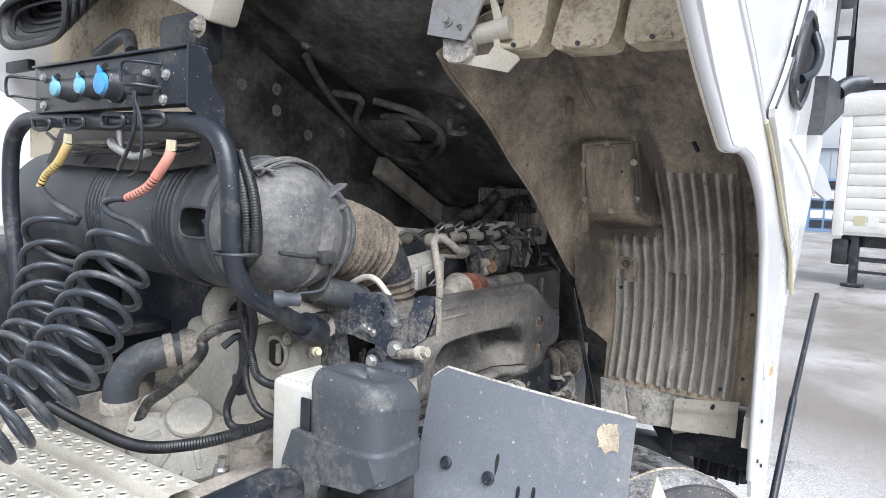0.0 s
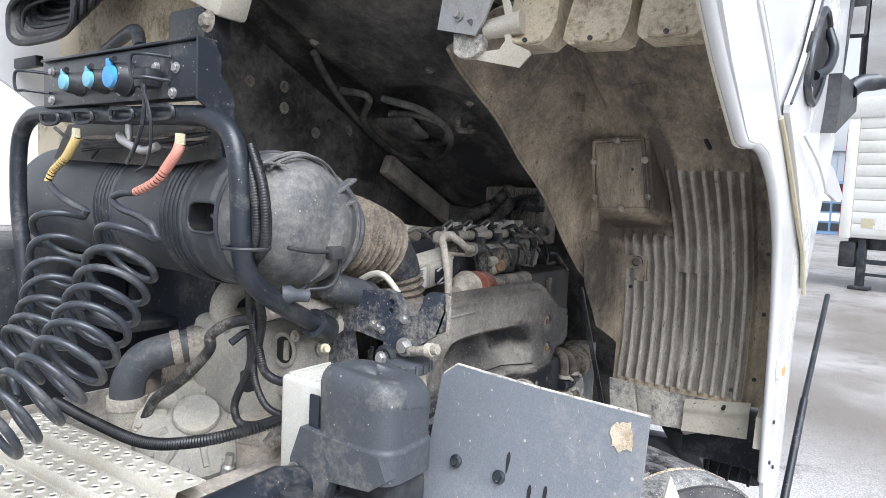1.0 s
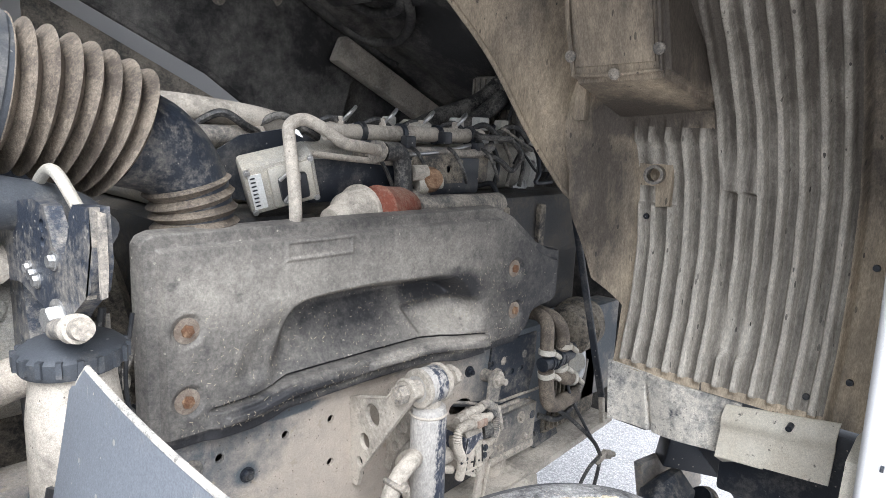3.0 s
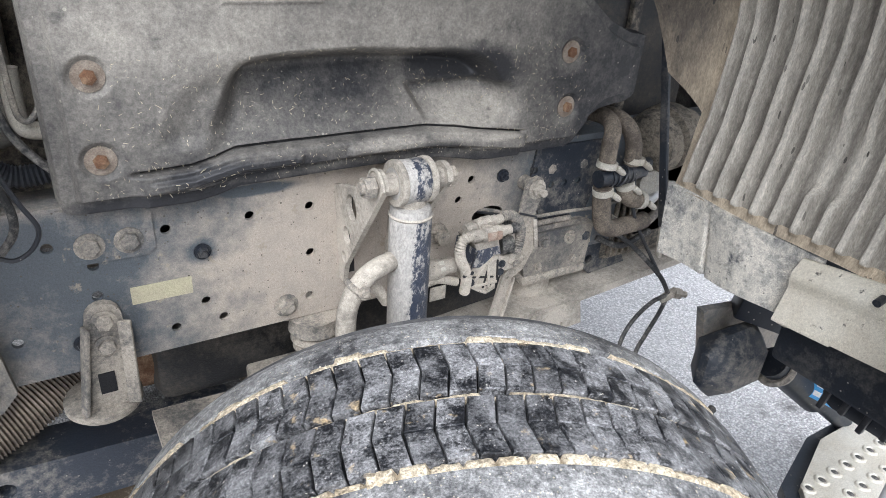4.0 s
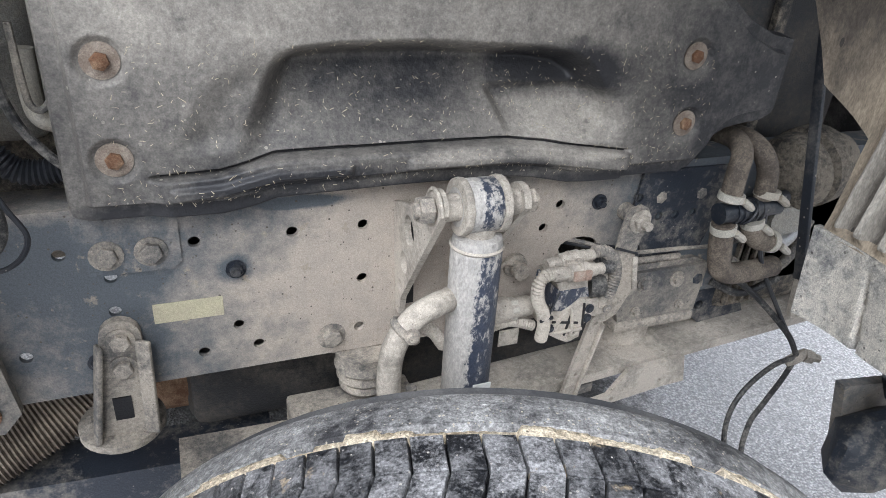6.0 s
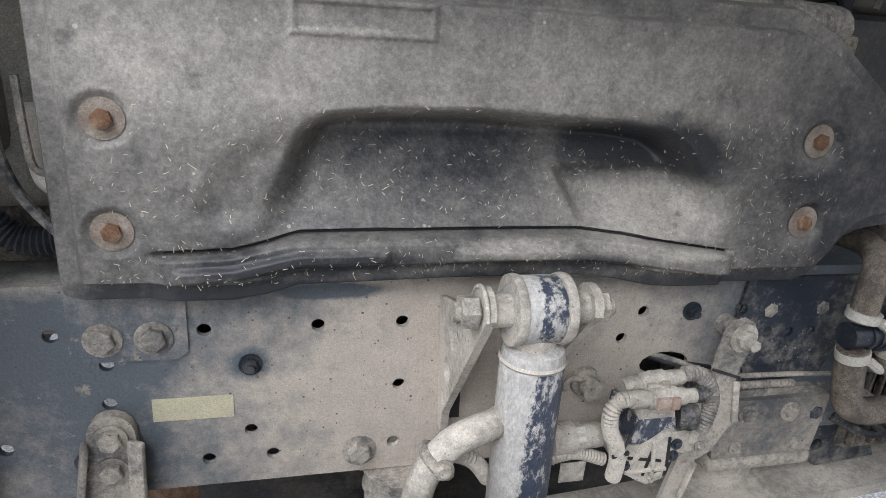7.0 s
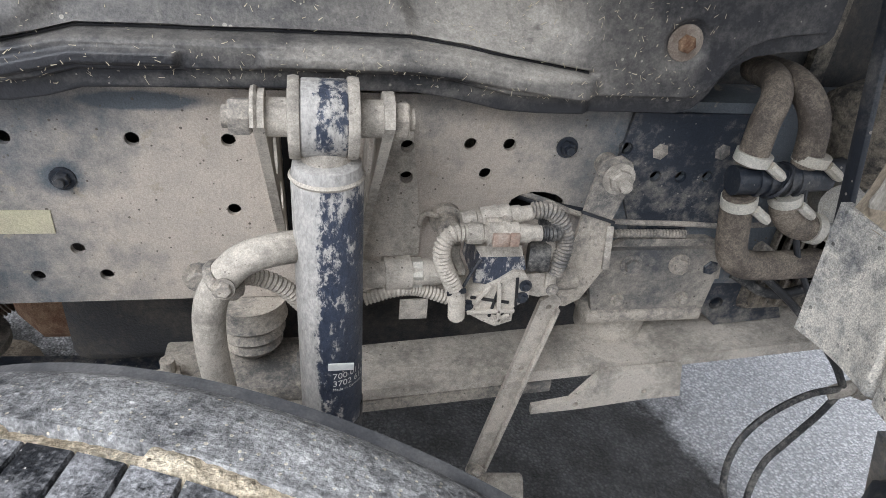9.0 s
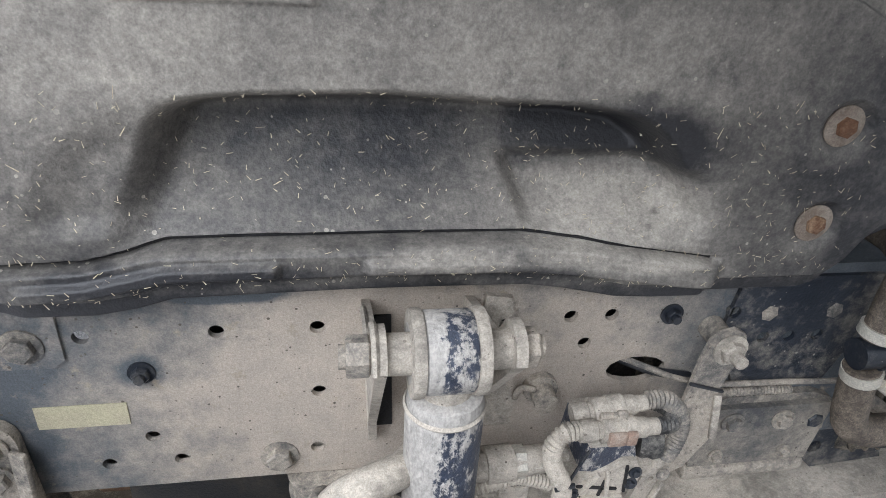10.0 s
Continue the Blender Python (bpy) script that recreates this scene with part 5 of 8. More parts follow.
for name, run in (("pressed_bead", [(0.323, 0.869, 2.078), (0.378, 0.761, 2.052), (0.518, 0.912, 1.985), (0.663, 0.953, 1.916), (0.823, 0.939, 1.84), (0.862, 0.797, 1.82), (0.781, 0.631, 1.86), (0.636, 0.52, 1.929), (0.486, 0.547, 2.0), (0.381, 0.712, 2.05)]),
                  ("pressed_bead", [(0.492, 0.728, 1.996), (0.517, 0.57, 1.984), (0.602, 0.509, 1.943), (0.706, 0.605, 1.894), (0.704, 0.749, 1.894), (0.576, 0.783, 1.956), (0.492, 0.728, 1.996)]),
                  ("pressed_bead", [(0.10, 0.80, 2.185), (0.219, 0.863, 2.128), (0.415, 0.929, 2.035), (0.70, 0.975, 1.90), (0.996, 0.923, 1.757)])):
    part(name, tube(B(), resample(spline(run, 8), 0.02), 0.016, 10), M_wall, floor_)
wallp = part("tunnel_wall", plate(B(), [(-0.40, 2.42), (-0.34, 2.20), (-0.26, 1.90), (-0.115, 1.85), (0.265, 1.676), (0.45, 1.552), (0.69, 1.50), (0.80, 1.56), (0.84, 1.70), (0.83, 1.85), (-0.1, 2.29)], 0.02, lambda u, v, w: Vector((u, 1.0 + w, v))), M_wall, cab, "dark dusty noise shield with bolts")
for px, pz in ((-0.045, 2.066), (0.13, 2.07), (0.132, 1.985), (0.515, 1.93), (0.31, 1.90), (-0.20, 2.22)):
    part("bolt", bolt(B(), (px, 1.0, pz), (0, -1, 0), 0.012, 0.012, 2.0), M_tan, wallp)
part("wall_bead", tube(B(), spline([(0.38, 0.997, 1.96), (0.47, 0.997, 1.93), (0.52, 0.997, 1.88)], 6), 0.012, 8), M_wall, wallp)
part("tunnel_wall_edge", tube(B(), [(-0.26, 0.998, 1.90), (-0.115, 0.998, 1.85), (0.265, 0.998, 1.676), (0.45, 0.998, 1.552)], 0.012, 8), M_wall, wallp)
part("inner_sill", bar(B(), (0.74, 0.96, 1.795), (1.45, 0.96, 1.472), 0.06, 0.10, 0.012), M_tan2, cab, "pale dusty beam inside the tunnel")
part("tunnel_side", plate(B(), [(0.70, 1.45), (0.80, 1.90), (1.75, 1.50), (1.75, 1.0), (0.9, 1.1)], 0.02, lambda u, v, w: Vector((u, 1.06 + w, v))), M_under, cab)
part("tunnel_front", box(B(), 1.56, 1.60, -0.2, 1.1, 0.9, 1.62), M_under, cab)
part("louvre_panel", sheet(B(), lambda u, v: Vector((-0.20 + 0.62 * u, 1.10, 1.86 - 0.30 * u - 0.25 * v + 0.006 * math.sin(60 * v))), 4, 60, (0, 0.02, 0)), M_tan, cab)
for face, x in (([(-0.247, 2.222), (-0.376, 2.204), (-0.386, 2.108), (-0.376, 2.065), (-0.354, 2.045), (-0.284, 2.045), (-0.263, 2.058), (-0.251, 2.094)], -0.24), ([(-0.412, 2.204), (-0.561, 2.184), (-0.563, 2.094), (-0.553, 2.048), (-0.535, 2.039), (-0.422, 2.043), (-0.403, 2.059), (-0.403, 2.097)], -0.22), ([(-0.581, 2.186), (-0.729, 2.166), (-0.728, 2.081), (-0.727, 2.054), (-0.716, 2.042), (-0.596, 2.045), (-0.582, 2.06), (-0.58, 2.096)], -0.20)):
    # a pressed pocket: a front that leans back upwards, round lower corners and a drain hole
    pk = part("sill_pocket", plate(B(), face, 0.10, lambda u, v, w, x=x, f=face: Vector((x + w + 0.35 * (v - min(q[1] for q in f)), u, v))), M_sill, cab, "cream painted pressed sill, muddy")
    zb = min(q[1] for q in face)
    yc = sum(q[0] for q in face) / len(face)
    part("lip_bead", tube(B(), [(x - 0.001, yc + k * 0.014, zb + 0.010 + 0.0006 * k * k) for k in range(-3, 4)], 0.008, 10), M_sill, pk)
    part("drain_hole", cyl(B(), (x - 0.008, yc, zb + 0.012), (x - 0.0135, yc, zb + 0.012), 0.006, seg=12), M_black, pk)
part("sill", box(B(), -0.13, 0.2, -0.80, -0.13, 2.20, 2.40, 0.02), M_liner, cab)
latch = part("latch_bracket", plate(B(), [(-0.10, 2.25), (-0.265, 2.25), (-0.246, 2.166), (-0.219, 2.107), (-0.193, 2.071), (-0.074, 2.098)], 0.008, lambda u, v, w: Vector((-0.29 + w, u, v))), M_steel, cab, "galvanised cab latch bracket")
part("latch_hook", plate(B(), [(-0.117, 2.085), (-0.205, 2.077), (-0.207, 2.054), (-0.199, 2.033), (-0.178, 2.021), (-0.138, 2.023), (-0.119, 2.038)], 0.03, lambda u, v, w: Vector((-0.275 + w, u, v))), M_skirt, latch, "pale worn hook")
part("latch_arm", cyl(B(), (-0.25, -0.200, 2.092), (-0.235, -0.30, 2.106), 0.024, 0.030, 20), M_alu, latch)
part("latch_flange", plate(B(), [(-0.253, 2.19), (-0.276, 2.139), (-0.281, 2.104), (-0.274, 2.076), (-0.283, 2.052), (-0.329, 2.031), (-0.336, 2.019), (-0.304, 1.990), (-0.155, 2.024), (-0.160, 2.036), (-0.245, 2.040), (-0.261, 2.060), (-0.255, 2.09), (-0.258, 2.12), (-0.238, 2.19)], 0.006, lambda u, v, w: Vector((-0.252 + w, u, v))), M_cream, latch, "cream painted flange")
part("latch_pin", cyl(B(), (-0.283, -0.172, 2.10), (-0.262, -0.20, 2.13), 0.014, seg=14), M_greyp, latch)
part("latch_bolt", bolt(B(), (-0.276, -0.172, 2.083), (-1, 0, 0.4), 0.010, 0.012, 1.4), M_rust, latch)
part("latch_bolt", bolt(B(), (-0.291, -0.140, 2.127), (-1, 0, 0.1), 0.011, 0.014, 1.5), M_steel, latch)

# upper corner behind the cab: beam, bracket and air snorkel
part("rear_beam", box(B(), -0.05, 0.05, 0.0, 1.3, -0.05, 0.05, 0.015, 2, Matrix.Translation((-0.55, 0.42, 2.16)) @ Matrix.Rotation(radians(24), 4, "X")), M_cream, cab, "cream painted cross beam")
part("rear_panel", plate(B(), [(0.75, 1.75), (1.9, 1.75), (1.9, 2.7), (0.75, 2.4)], 0.02, lambda u, v, w: Vector((-0.42 + w, u, v))), M_sill, cab, "cream rear panel with brown stains")
part("rear_bracket", box(B(), -0.60, -0.50, 0.50, 0.68, 2.02, 2.16, 0.02), M_black, cab)
part("bracket_rod", hose(B(), [(-0.62, 0.78, 2.06), (-0.60, 0.85, 2.12), (-0.58, 1.05, 2.08)], 0.02), M_black, cab)
part("cab_bolt", bolt(B(), (-0.62, 0.45, 2.10), (-1, 0, 0), 0.02, 0.02, 1.5), M_tan, cab)
snork = thing("air_snorkel", "black ribbed rubber air inlet bellows with an open mouth", "air duct", (-0.62, 1.3, 2.1))
def oblong(a, hy, hz, x, dy=0.0, dz=0.0):
    ca, sa = math.cos(a), math.sin(a)
    return Vector((x, 1.33 + dy - hy * math.copysign(abs(ca) ** 0.6, ca), 2.205 + dz + hz * math.copysign(abs(sa) ** 0.6, sa)))
for k in range(9):
    part("bellows_rib", tube(B(), [oblong(2 * math.pi * i / 40, 0.235 - 0.004 * k, 0.085 - 0.002 * k, -0.66 + 0.024 * k, -0.012 * k, 0.030 * k) for i in range(41)], 0.011, 8), M_blackp, snork)
part("bellows_wall", sheet(B(), lambda u, v: oblong(2 * math.pi * u, 0.225 - 0.03 * v, 0.077 - 0.012 * v, -0.66 + 0.25 * v, -0.10 * v, 0.27 * v), 40, 12), M_under, snork)
part("inner_lip", tube(B(), [oblong(2 * math.pi * i / 40, 0.20, 0.062, -0.63) for i in range(41)], 0.006, 8), M_blackp, snork)
part("stay", box(B(), -0.6, -0.57, 1.50, 1.68, 2.06, 2.10, 0.006), M_black, snork)

# ---- service hoop, sockets, hoses behind the cab ----
hoop = thing("service_hoop", "black painted tubular steel hoop behind the cab", "tube frame", (-0.92, 0.4, 1.1))
part("tube", tube(B(), spline([(-0.60, -0.005, 1.325), (-0.70, -0.035, 1.372), (-0.82, -0.07, 1.43), (-0.885, -0.083, 1.475), (-0.912, -0.085, 1.53), (-0.92, -0.082, 1.68), (-0.92, -0.055, 1.76), (-0.92, 0.01, 1.795), (-0.92, 0.10, 1.804), (-0.92, 0.40, 1.812), (-0.92, 0.70, 1.825), (-0.92, 0.80, 1.81), (-0.92, 0.855, 1.75), (-0.92, 0.865, 1.60), (-0.92, 0.84, 1.45), (-0.92, 0.80, 1.2)], 10), 0.021, 18), M_black, hoop)
for y in (0.62, 0.46, 0.29, 0.14):
    part("grip_loop", tube(B(), spline([(-0.948, y + 0.045, 1.822), (-0.95, y - 0.03, 1.82), (-0.948, y - 0.045, 1.808), (-0.947, y - 0.03, 1.796), (-0.946, y + 0.04, 1.797), (-0.948, y + 0.045, 1.822)], 5), 0.005, 6), M_black, hoop)
for y, z in ((-0.105, 1.545),):
    part("cable_tie", tube(B(), [(-0.908 + 0.045 * math.cos(a), -0.092 + 0.042 * math.sin(a), z) for a in np.linspace(0, 2 * math.pi, 20)], 0.004, 6), M_blackp, hoop)

panel = thing("socket_panel", "black metal panel with three blue-capped electric sockets", "socket panel", (-0.92, 0.35, 1.82))
part("housing", box(B(), -0.945, -0.90, 0.02, 0.66, 1.835, 1.945, 0.004), M_black, panel)
part("end_plate", plate(B(), [(-0.95, 1.83), (-0.95, 1.95), (-0.915, 1.948), (-0.897, 1.92), (-0.897, 1.885), (-0.866, 1.845), (-0.862, 1.78), (-0.866, 1.72), (-0.89, 1.72), (-0.905, 1.80)], 0.006, lambda u, v, w: Vector((u, 0.012 + w, v))), M_black, panel)
part("top_lip", box(B(), -0.952, -0.90, 0.02, 0.66, 1.946, 1.952, 0.002), M_black, panel)
for y, r, mt in ((0.472, 0.0195, M_cyan), (0.362, 0.0195, M_cyan), (0.272, 0.026, M_blue)):
    sk = part("socket", lathe(B(), [(0, 0), (r * 1.45, 0), (r * 1.45, 0.008), (r * 1.3, 0.012), (r * 1.18, 0.032), (r * 1.1, 0.035), (0, 0.035)], (-0.9455, y, 1.883), (-1, 0, 0), 28), M_blackp, panel)
    part("cap", lathe(B(), [(0, 0), (r * 0.95, 0), (r * 0.9, 0.008), (0.5 * r, 0.011), (0, 0.011)], (-0.981, y, 1.883), (-1, 0, 0), 28), mt, sk, "blue hinged socket cap")
    part("cap_tab", box(B(), -0.99, -0.982, y - 0.35 * r, y + 0.35 * r, 1.883 + 0.7 * r, 1.883 + 1.45 * r, 0.003), mt, sk)
    part("hinge", cyl(B(), (-0.985, y - r * 0.8, 1.883 + 1.35 * r), (-0.985, y - r * 0.3, 1.883 + 1.35 * r), 0.006, seg=10), M_blackp, sk)
for y, z in ((0.61, 1.92), (0.61, 1.852), (0.09, 1.895), (0.10, 1.845), (0.16, 1.90), (0.30, 1.86), (0.40, 1.885)):
    part("screw", bolt(B(), (-0.9455, y, z), (-1, 0, 0), 0.009, 0.008, 1.3), M_steel, panel)
for y in (0.66, 0.14):
    part("bail", tube(B(), spline([(-0.946, y - 0.03, 1.87), (-0.99, y - 0.01, 1.872), (-1.0, y + 0.02, 1.875), (-1.0, y + 0.022, 1.915), (-0.99, y - 0.01, 1.918), (-0.946, y - 0.03, 1.918)], 5), 0.0036, 8), M_black, panel)
part("plug", box(B(), -0.985, -0.946, 0.135, 0.185, 1.855, 1.895, 0.008), M_blackp, panel)
part("plug_strap", hose(B(), [(-0.985, 0.15, 1.86), (-0.99, 0.11, 1.80), (-0.985, 0.115, 1.74), (-0.975, 0.15, 1.70), (-0.965, 0.20, 1.685)], 0.003, 8), M_blackp, panel)
part("plug_strap", hose(B(), [(-0.985, 0.14, 1.86), (-0.985, 0.14, 1.80), (-0.98, 0.17, 1.75), (-0.975, 0.22, 1.70)], 0.0042, 8), M_black, panel)

def suzi(name, label, mt, fit_pts, lead, centre, turns, rad):
    """A coiled air line: rubber-sleeved fitting, lead and a helix hung along a curved centre line."""
    ob = thing(name, label, "air hose", centre[-1], group="coiled air hoses")
    run = resample(spline(fit_pts, 24), 0.0015)
    whole = 0.0015 * len(run)
    # smooth above, slit into rings below
    cut = int(0.40 * len(run))
    bm = tube(B(), run[:cut], lambda d: 0.0112 - 0.001 * d / whole, 16)
    while cut + 5 < len(run):
        r = 0.0106 - 0.0016 * cut / len(run)
        bm = tube(bm, run[cut + 1:cut + 6], r, 16)
        cut += 7
    sleeve = part("sleeve", bm, mt, ob)
    part("core", tube(B(), run, 0.0072, 10), M_groove, sleeve)
    part("fitting", cyl(B(), Vector(fit_pts[0]) + Vector((0, -0.002, 0.022)), fit_pts[0], 0.0105, 0.011, 6), M_label, sleeve, "brass hexagon fitting")
    line = spline(centre, 40)
    L = len(line)
    pts = [Vector(p) for p in spline(lead, 8)]
    for k in range(turns * 24 + 1):
        s = k / (turns * 24)
        i = min(int(s * (L - 1)), L - 2)
        c = line[i].lerp(line[i + 1], s * (L - 1) - i)
        d = (line[i + 1] - line[i]).normalized()
        u = (d + Vector((-0.45, -0.25, 0.0))).cross(Vector((0.5, 0.8, 0.1))).normalized()
        w = (d + Vector((-0.45, -0.25, 0.0))).normalized().cross(u)
        a = 2 * math.pi * s ** 1.22 * turns + 0.6
        rr = rad * min(1, 0.75 + 4 * s)
        pts.append(c + rr * (math.cos(a) * u + math.sin(a) * w))
    part("coil", tube(B(), pts, 0.0076, 10), M_coil, ob, "grey-black coiled hose")
    return ob
suzi("coiled_air_hose", "coiled black air hose with a yellow sleeve", M_yellow, [(-0.945, 0.494, 1.760), (-0.948, 0.502, 1.745), (-0.952, 0.530, 1.713), (-0.958, 0.578, 1.682), (-0.965, 0.597, 1.650)],
     [(-0.965, 0.592, 1.65), (-0.967, 0.534, 1.623), (-0.97, 0.458, 1.602), (-0.975, 0.385, 1.592)], [(-1.0, 0.44, 1.575), (-1.01, 0.43, 1.502), (-1.035, 0.395, 1.431), (-1.065, 0.352, 1.377), (-1.1, 0.335, 1.323), (-1.14, 0.345, 1.28), (-1.2, 0.401, 1.22)], 9, 0.063)
suzi("coiled_air_hose", "coiled black air hose with a red sleeve", M_red, [(-0.945, 0.076, 1.742), (-0.948, 0.080, 1.728), (-0.952, 0.096, 1.707), (-0.958, 0.140, 1.666), (-0.965, 0.205, 1.640)],
     [(-0.965, 0.205, 1.640), (-0.97, 0.255, 1.635), (-0.974, 0.281, 1.622), (-0.975, 0.244, 1.604), (-0.98, 0.163, 1.592), (-0.985, 0.11, 1.578)], [(-1.0, 0.14, 1.561), (-1.02, 0.15, 1.503), (-1.045, 0.143, 1.455), (-1.075, 0.134, 1.408), (-1.11, 0.119, 1.363), (-1.145, 0.112, 1.323), (-1.19, 0.123, 1.277), (-1.24, 0.139, 1.238), (-1.29, 0.148, 1.204)], 11, 0.067)
shelf = thing("rack_shelf", "dark dusty steel shelf and wiring under the socket rack", "shelf", (-0.80, 0.45, 1.70))
part("plate", plate(B(), [(0.14, 1.815), (0.86, 1.815), (0.86, 1.715), (0.30, 1.700), (0.14, 1.72)], 0.02, lambda u, v, w: Vector((-0.79 + w - 0.4 * (1.815 - v), u, v))), M_block, shelf)
for k in range(5):
    part("wire", hose(B(), [(-0.835, 0.84 - 0.05 * k, 1.80 - 0.02 * k), (-0.86, 0.64 - 0.03 * k, 1.745 + 0.012 * (k % 3)), (-0.865, 0.42 - 0.02 * k, 1.765 - 0.015 * (k % 2)), (-0.86, 0.22 - 0.03 * k, 1.742 + 0.01 * k), (-0.83, 0.15, 1.755 + 0.008 * k)], 0.005 + 0.001 * (k % 2), 8), (M_rubber, M_cable, M_tan, M_cable, M_rubber)[k], shelf)
clipt = thing("hose_clip_bracket", "bare metal clip bracket under the hoop", "bracket", (-0.91, 0.28, 1.74))
part("strap", hose(B(), [(-0.93, 0.33, 1.765), (-0.95, 0.28, 1.75), (-0.94, 0.22, 1.73), (-0.93, 0.18, 1.74)], 0.009), M_steel, clipt)
part("post", cyl(B(), (-0.92, 0.31, 1.74), (-0.92, 0.31, 1.80), 0.008), M_steel, clipt)

loom = thing("cable_loom", "bundle of black corrugated cable conduits tied to the hoop", "cable", (-0.88, -0.1, 1.2))
for run, r in (([(-0.90, -0.065, 1.744), (-0.905, -0.108, 1.653), (-0.895, -0.104, 1.553), (-0.86, -0.023, 1.499), (-0.84, -0.020, 1.440), (-0.80, 0.025, 1.385), (-0.78, 0.020, 1.301), (-0.775, 0.002, 1.252), (-0.765, -0.045, 1.238), (-0.75, -0.12, 1.25)], 0.0100),
               ([(-0.896, -0.082, 1.744), (-0.901, -0.130, 1.653), (-0.895, -0.128, 1.553), (-0.87, -0.068, 1.504), (-0.84, -0.050, 1.430), (-0.79, 0.0, 1.362), (-0.78, 0.036, 1.276), (-0.78, 0.091, 1.183), (-0.78, 0.101, 1.143), (-0.78, 0.076, 1.118), (-0.775, 0.011, 1.132), (-0.76, -0.042, 1.158), (-0.74, -0.12, 1.18)], 0.0092),
               ([(-0.886, -0.078, 1.744), (-0.887, -0.118, 1.653), (-0.875, -0.112, 1.553), (-0.85, -0.040, 1.499), (-0.80, 0.015, 1.40), (-0.78, 0.038, 1.269), (-0.78, 0.023, 1.213), (-0.77, -0.01, 1.169), (-0.75, -0.08, 1.16), (-0.73, -0.13, 1.17)], 0.0080)):
    part("conduit", corrugated(B(), run, r, 0.0055, 0.05, 12), M_cable, loom)
part("cable", hose(B(), [(-0.88, 0.0, 1.76), (-0.86, -0.02, 1.56), (-0.80, -0.01, 1.55), (-0.70, 0.0, 1.55), (-0.66, -0.01, 1.53), (-0.68, -0.03, 1.46), (-0.74, -0.04, 1.42)], 0.005), M_blackp, loom)
part("connector", box(B(), -0.68, -0.64, -0.03, 0.0, 1.515, 1.545, 0.005), M_blackp, loom)
part("connector", lathe(B(), [(0, 0), (0.018, 0), (0.02, 0.02), (0.014, 0.03), (0.014, 0.06), (0, 0.06)], (-0.80, -0.07, 1.44), (1, -0.6, -0.1), 16), M_greyp, loom)

# ---- air intake ----
duct = thing("air_intake_duct", "grey-black plastic intake canister with ribbed bands", "air duct", (-0.7, 0.4, 1.42))
def can_r(y):
    """Radius along the canister: plain, with two bands of five ribs and a raised hoop beside the second."""
    r = 0.158 + 0.004 * math.exp(-((y - 0.115) / 0.008) ** 2) - 0.05 * max(0.0, 0.05 - y) / 0.05
    for k in (0.184, 0.483):
        if abs(y - k) < 0.042:
            r += 0.012 * (abs(math.cos(math.pi * (y - k) / 0.0168)) ** 0.7) - 0.006
    return r
can_bm = lathe(B(), [(0, -0.01), (0.10, -0.01)] + [(can_r(k / 428), k / 428) for k in range(420)] + [(0.14, 0.995), (0, 1.0)], (-0.70, 0.06, 1.585), (0, 1, 0.012), 144)
def recess(k, a):
    """A place on the outline of the canister's recess, a rounded oblong of size k."""
    ca, sa = math.cos(a), math.sin(a)
    return 0.125 + 0.052 * k * math.copysign(abs(ca) ** 0.5, ca), 1.592 + 0.034 * k * math.copysign(abs(sa) ** 0.5, sa)
inside = [f for f in can_bm.faces if f.calc_center_median().x < -0.83 and (abs(f.calc_center_median().y - 0.125) / 0.052) ** 4 + (abs(f.calc_center_median().z - 1.592) / 0.034) ** 4 < 1]
bmesh.ops.delete(can_bm, geom=inside, context="FACES")
part("canister", can_bm, M_can, duct)
for y0 in (0.244, 0.543):
    for k in range(5):
        y = y0 + 0.0168 * (k - 2)
        part("band_rib", tube(B(), [(-0.70 + 0.1605 * math.cos(2 * math.pi * i / 48), y, 1.585 + 0.012 * (y - 0.06) + 0.1605 * math.sin(2 * math.pi * i / 48)) for i in range(49)], 0.0048, 8), M_black, duct)
# smooth saddle that joins the canister to the elbow, with its moulded collar
part("collar", tube(B(), [(-0.70 + 0.1585 * math.cos(2 * math.pi * i / 48), 0.075, 1.5855 + 0.1585 * math.sin(2 * math.pi * i / 48)) for i in range(49)], 0.006, 8), M_can, duct)
def skin_x(z):
    return -0.70 - math.sqrt(0.1585 ** 2 - (z - 1.586) ** 2)
def recess_wall(u, v):
    y, z = recess(1.0 - 0.10 * v, 2 * math.pi * u)
    return Vector((skin_x(z) + 0.055 * v, y, z))
pk = part("recess", sheet(B(), recess_wall, 48, 4), M_groove, duct, "dark oblong recess")
part("recess_floor", plate(B(), [recess(0.95, a) for a in np.linspace(0, 2 * math.pi, 28, endpoint=False)], 0.01, lambda u, v, w: Vector((-0.812 + w, u, v))), M_groove, pk)
part("recess_rim", tube(B(), [Vector((skin_x(recess(1.0, a)[1]) + 0.0005, *recess(1.0, a))) for a in np.linspace(0, 2 * math.pi, 49)], 0.0034, 8), M_can, pk)
part("recess_clip", hose(B(), [(-0.828, 0.125, 1.590), (-0.840, 0.112, 1.595), (-0.838, 0.098, 1.588), (-0.826, 0.085, 1.586)], 0.005), M_greyp, pk)
part("recess_clip", hose(B(), [(-0.825, 0.118, 1.582), (-0.835, 0.104, 1.580), (-0.826, 0.090, 1.578)], 0.003), M_steel, pk)
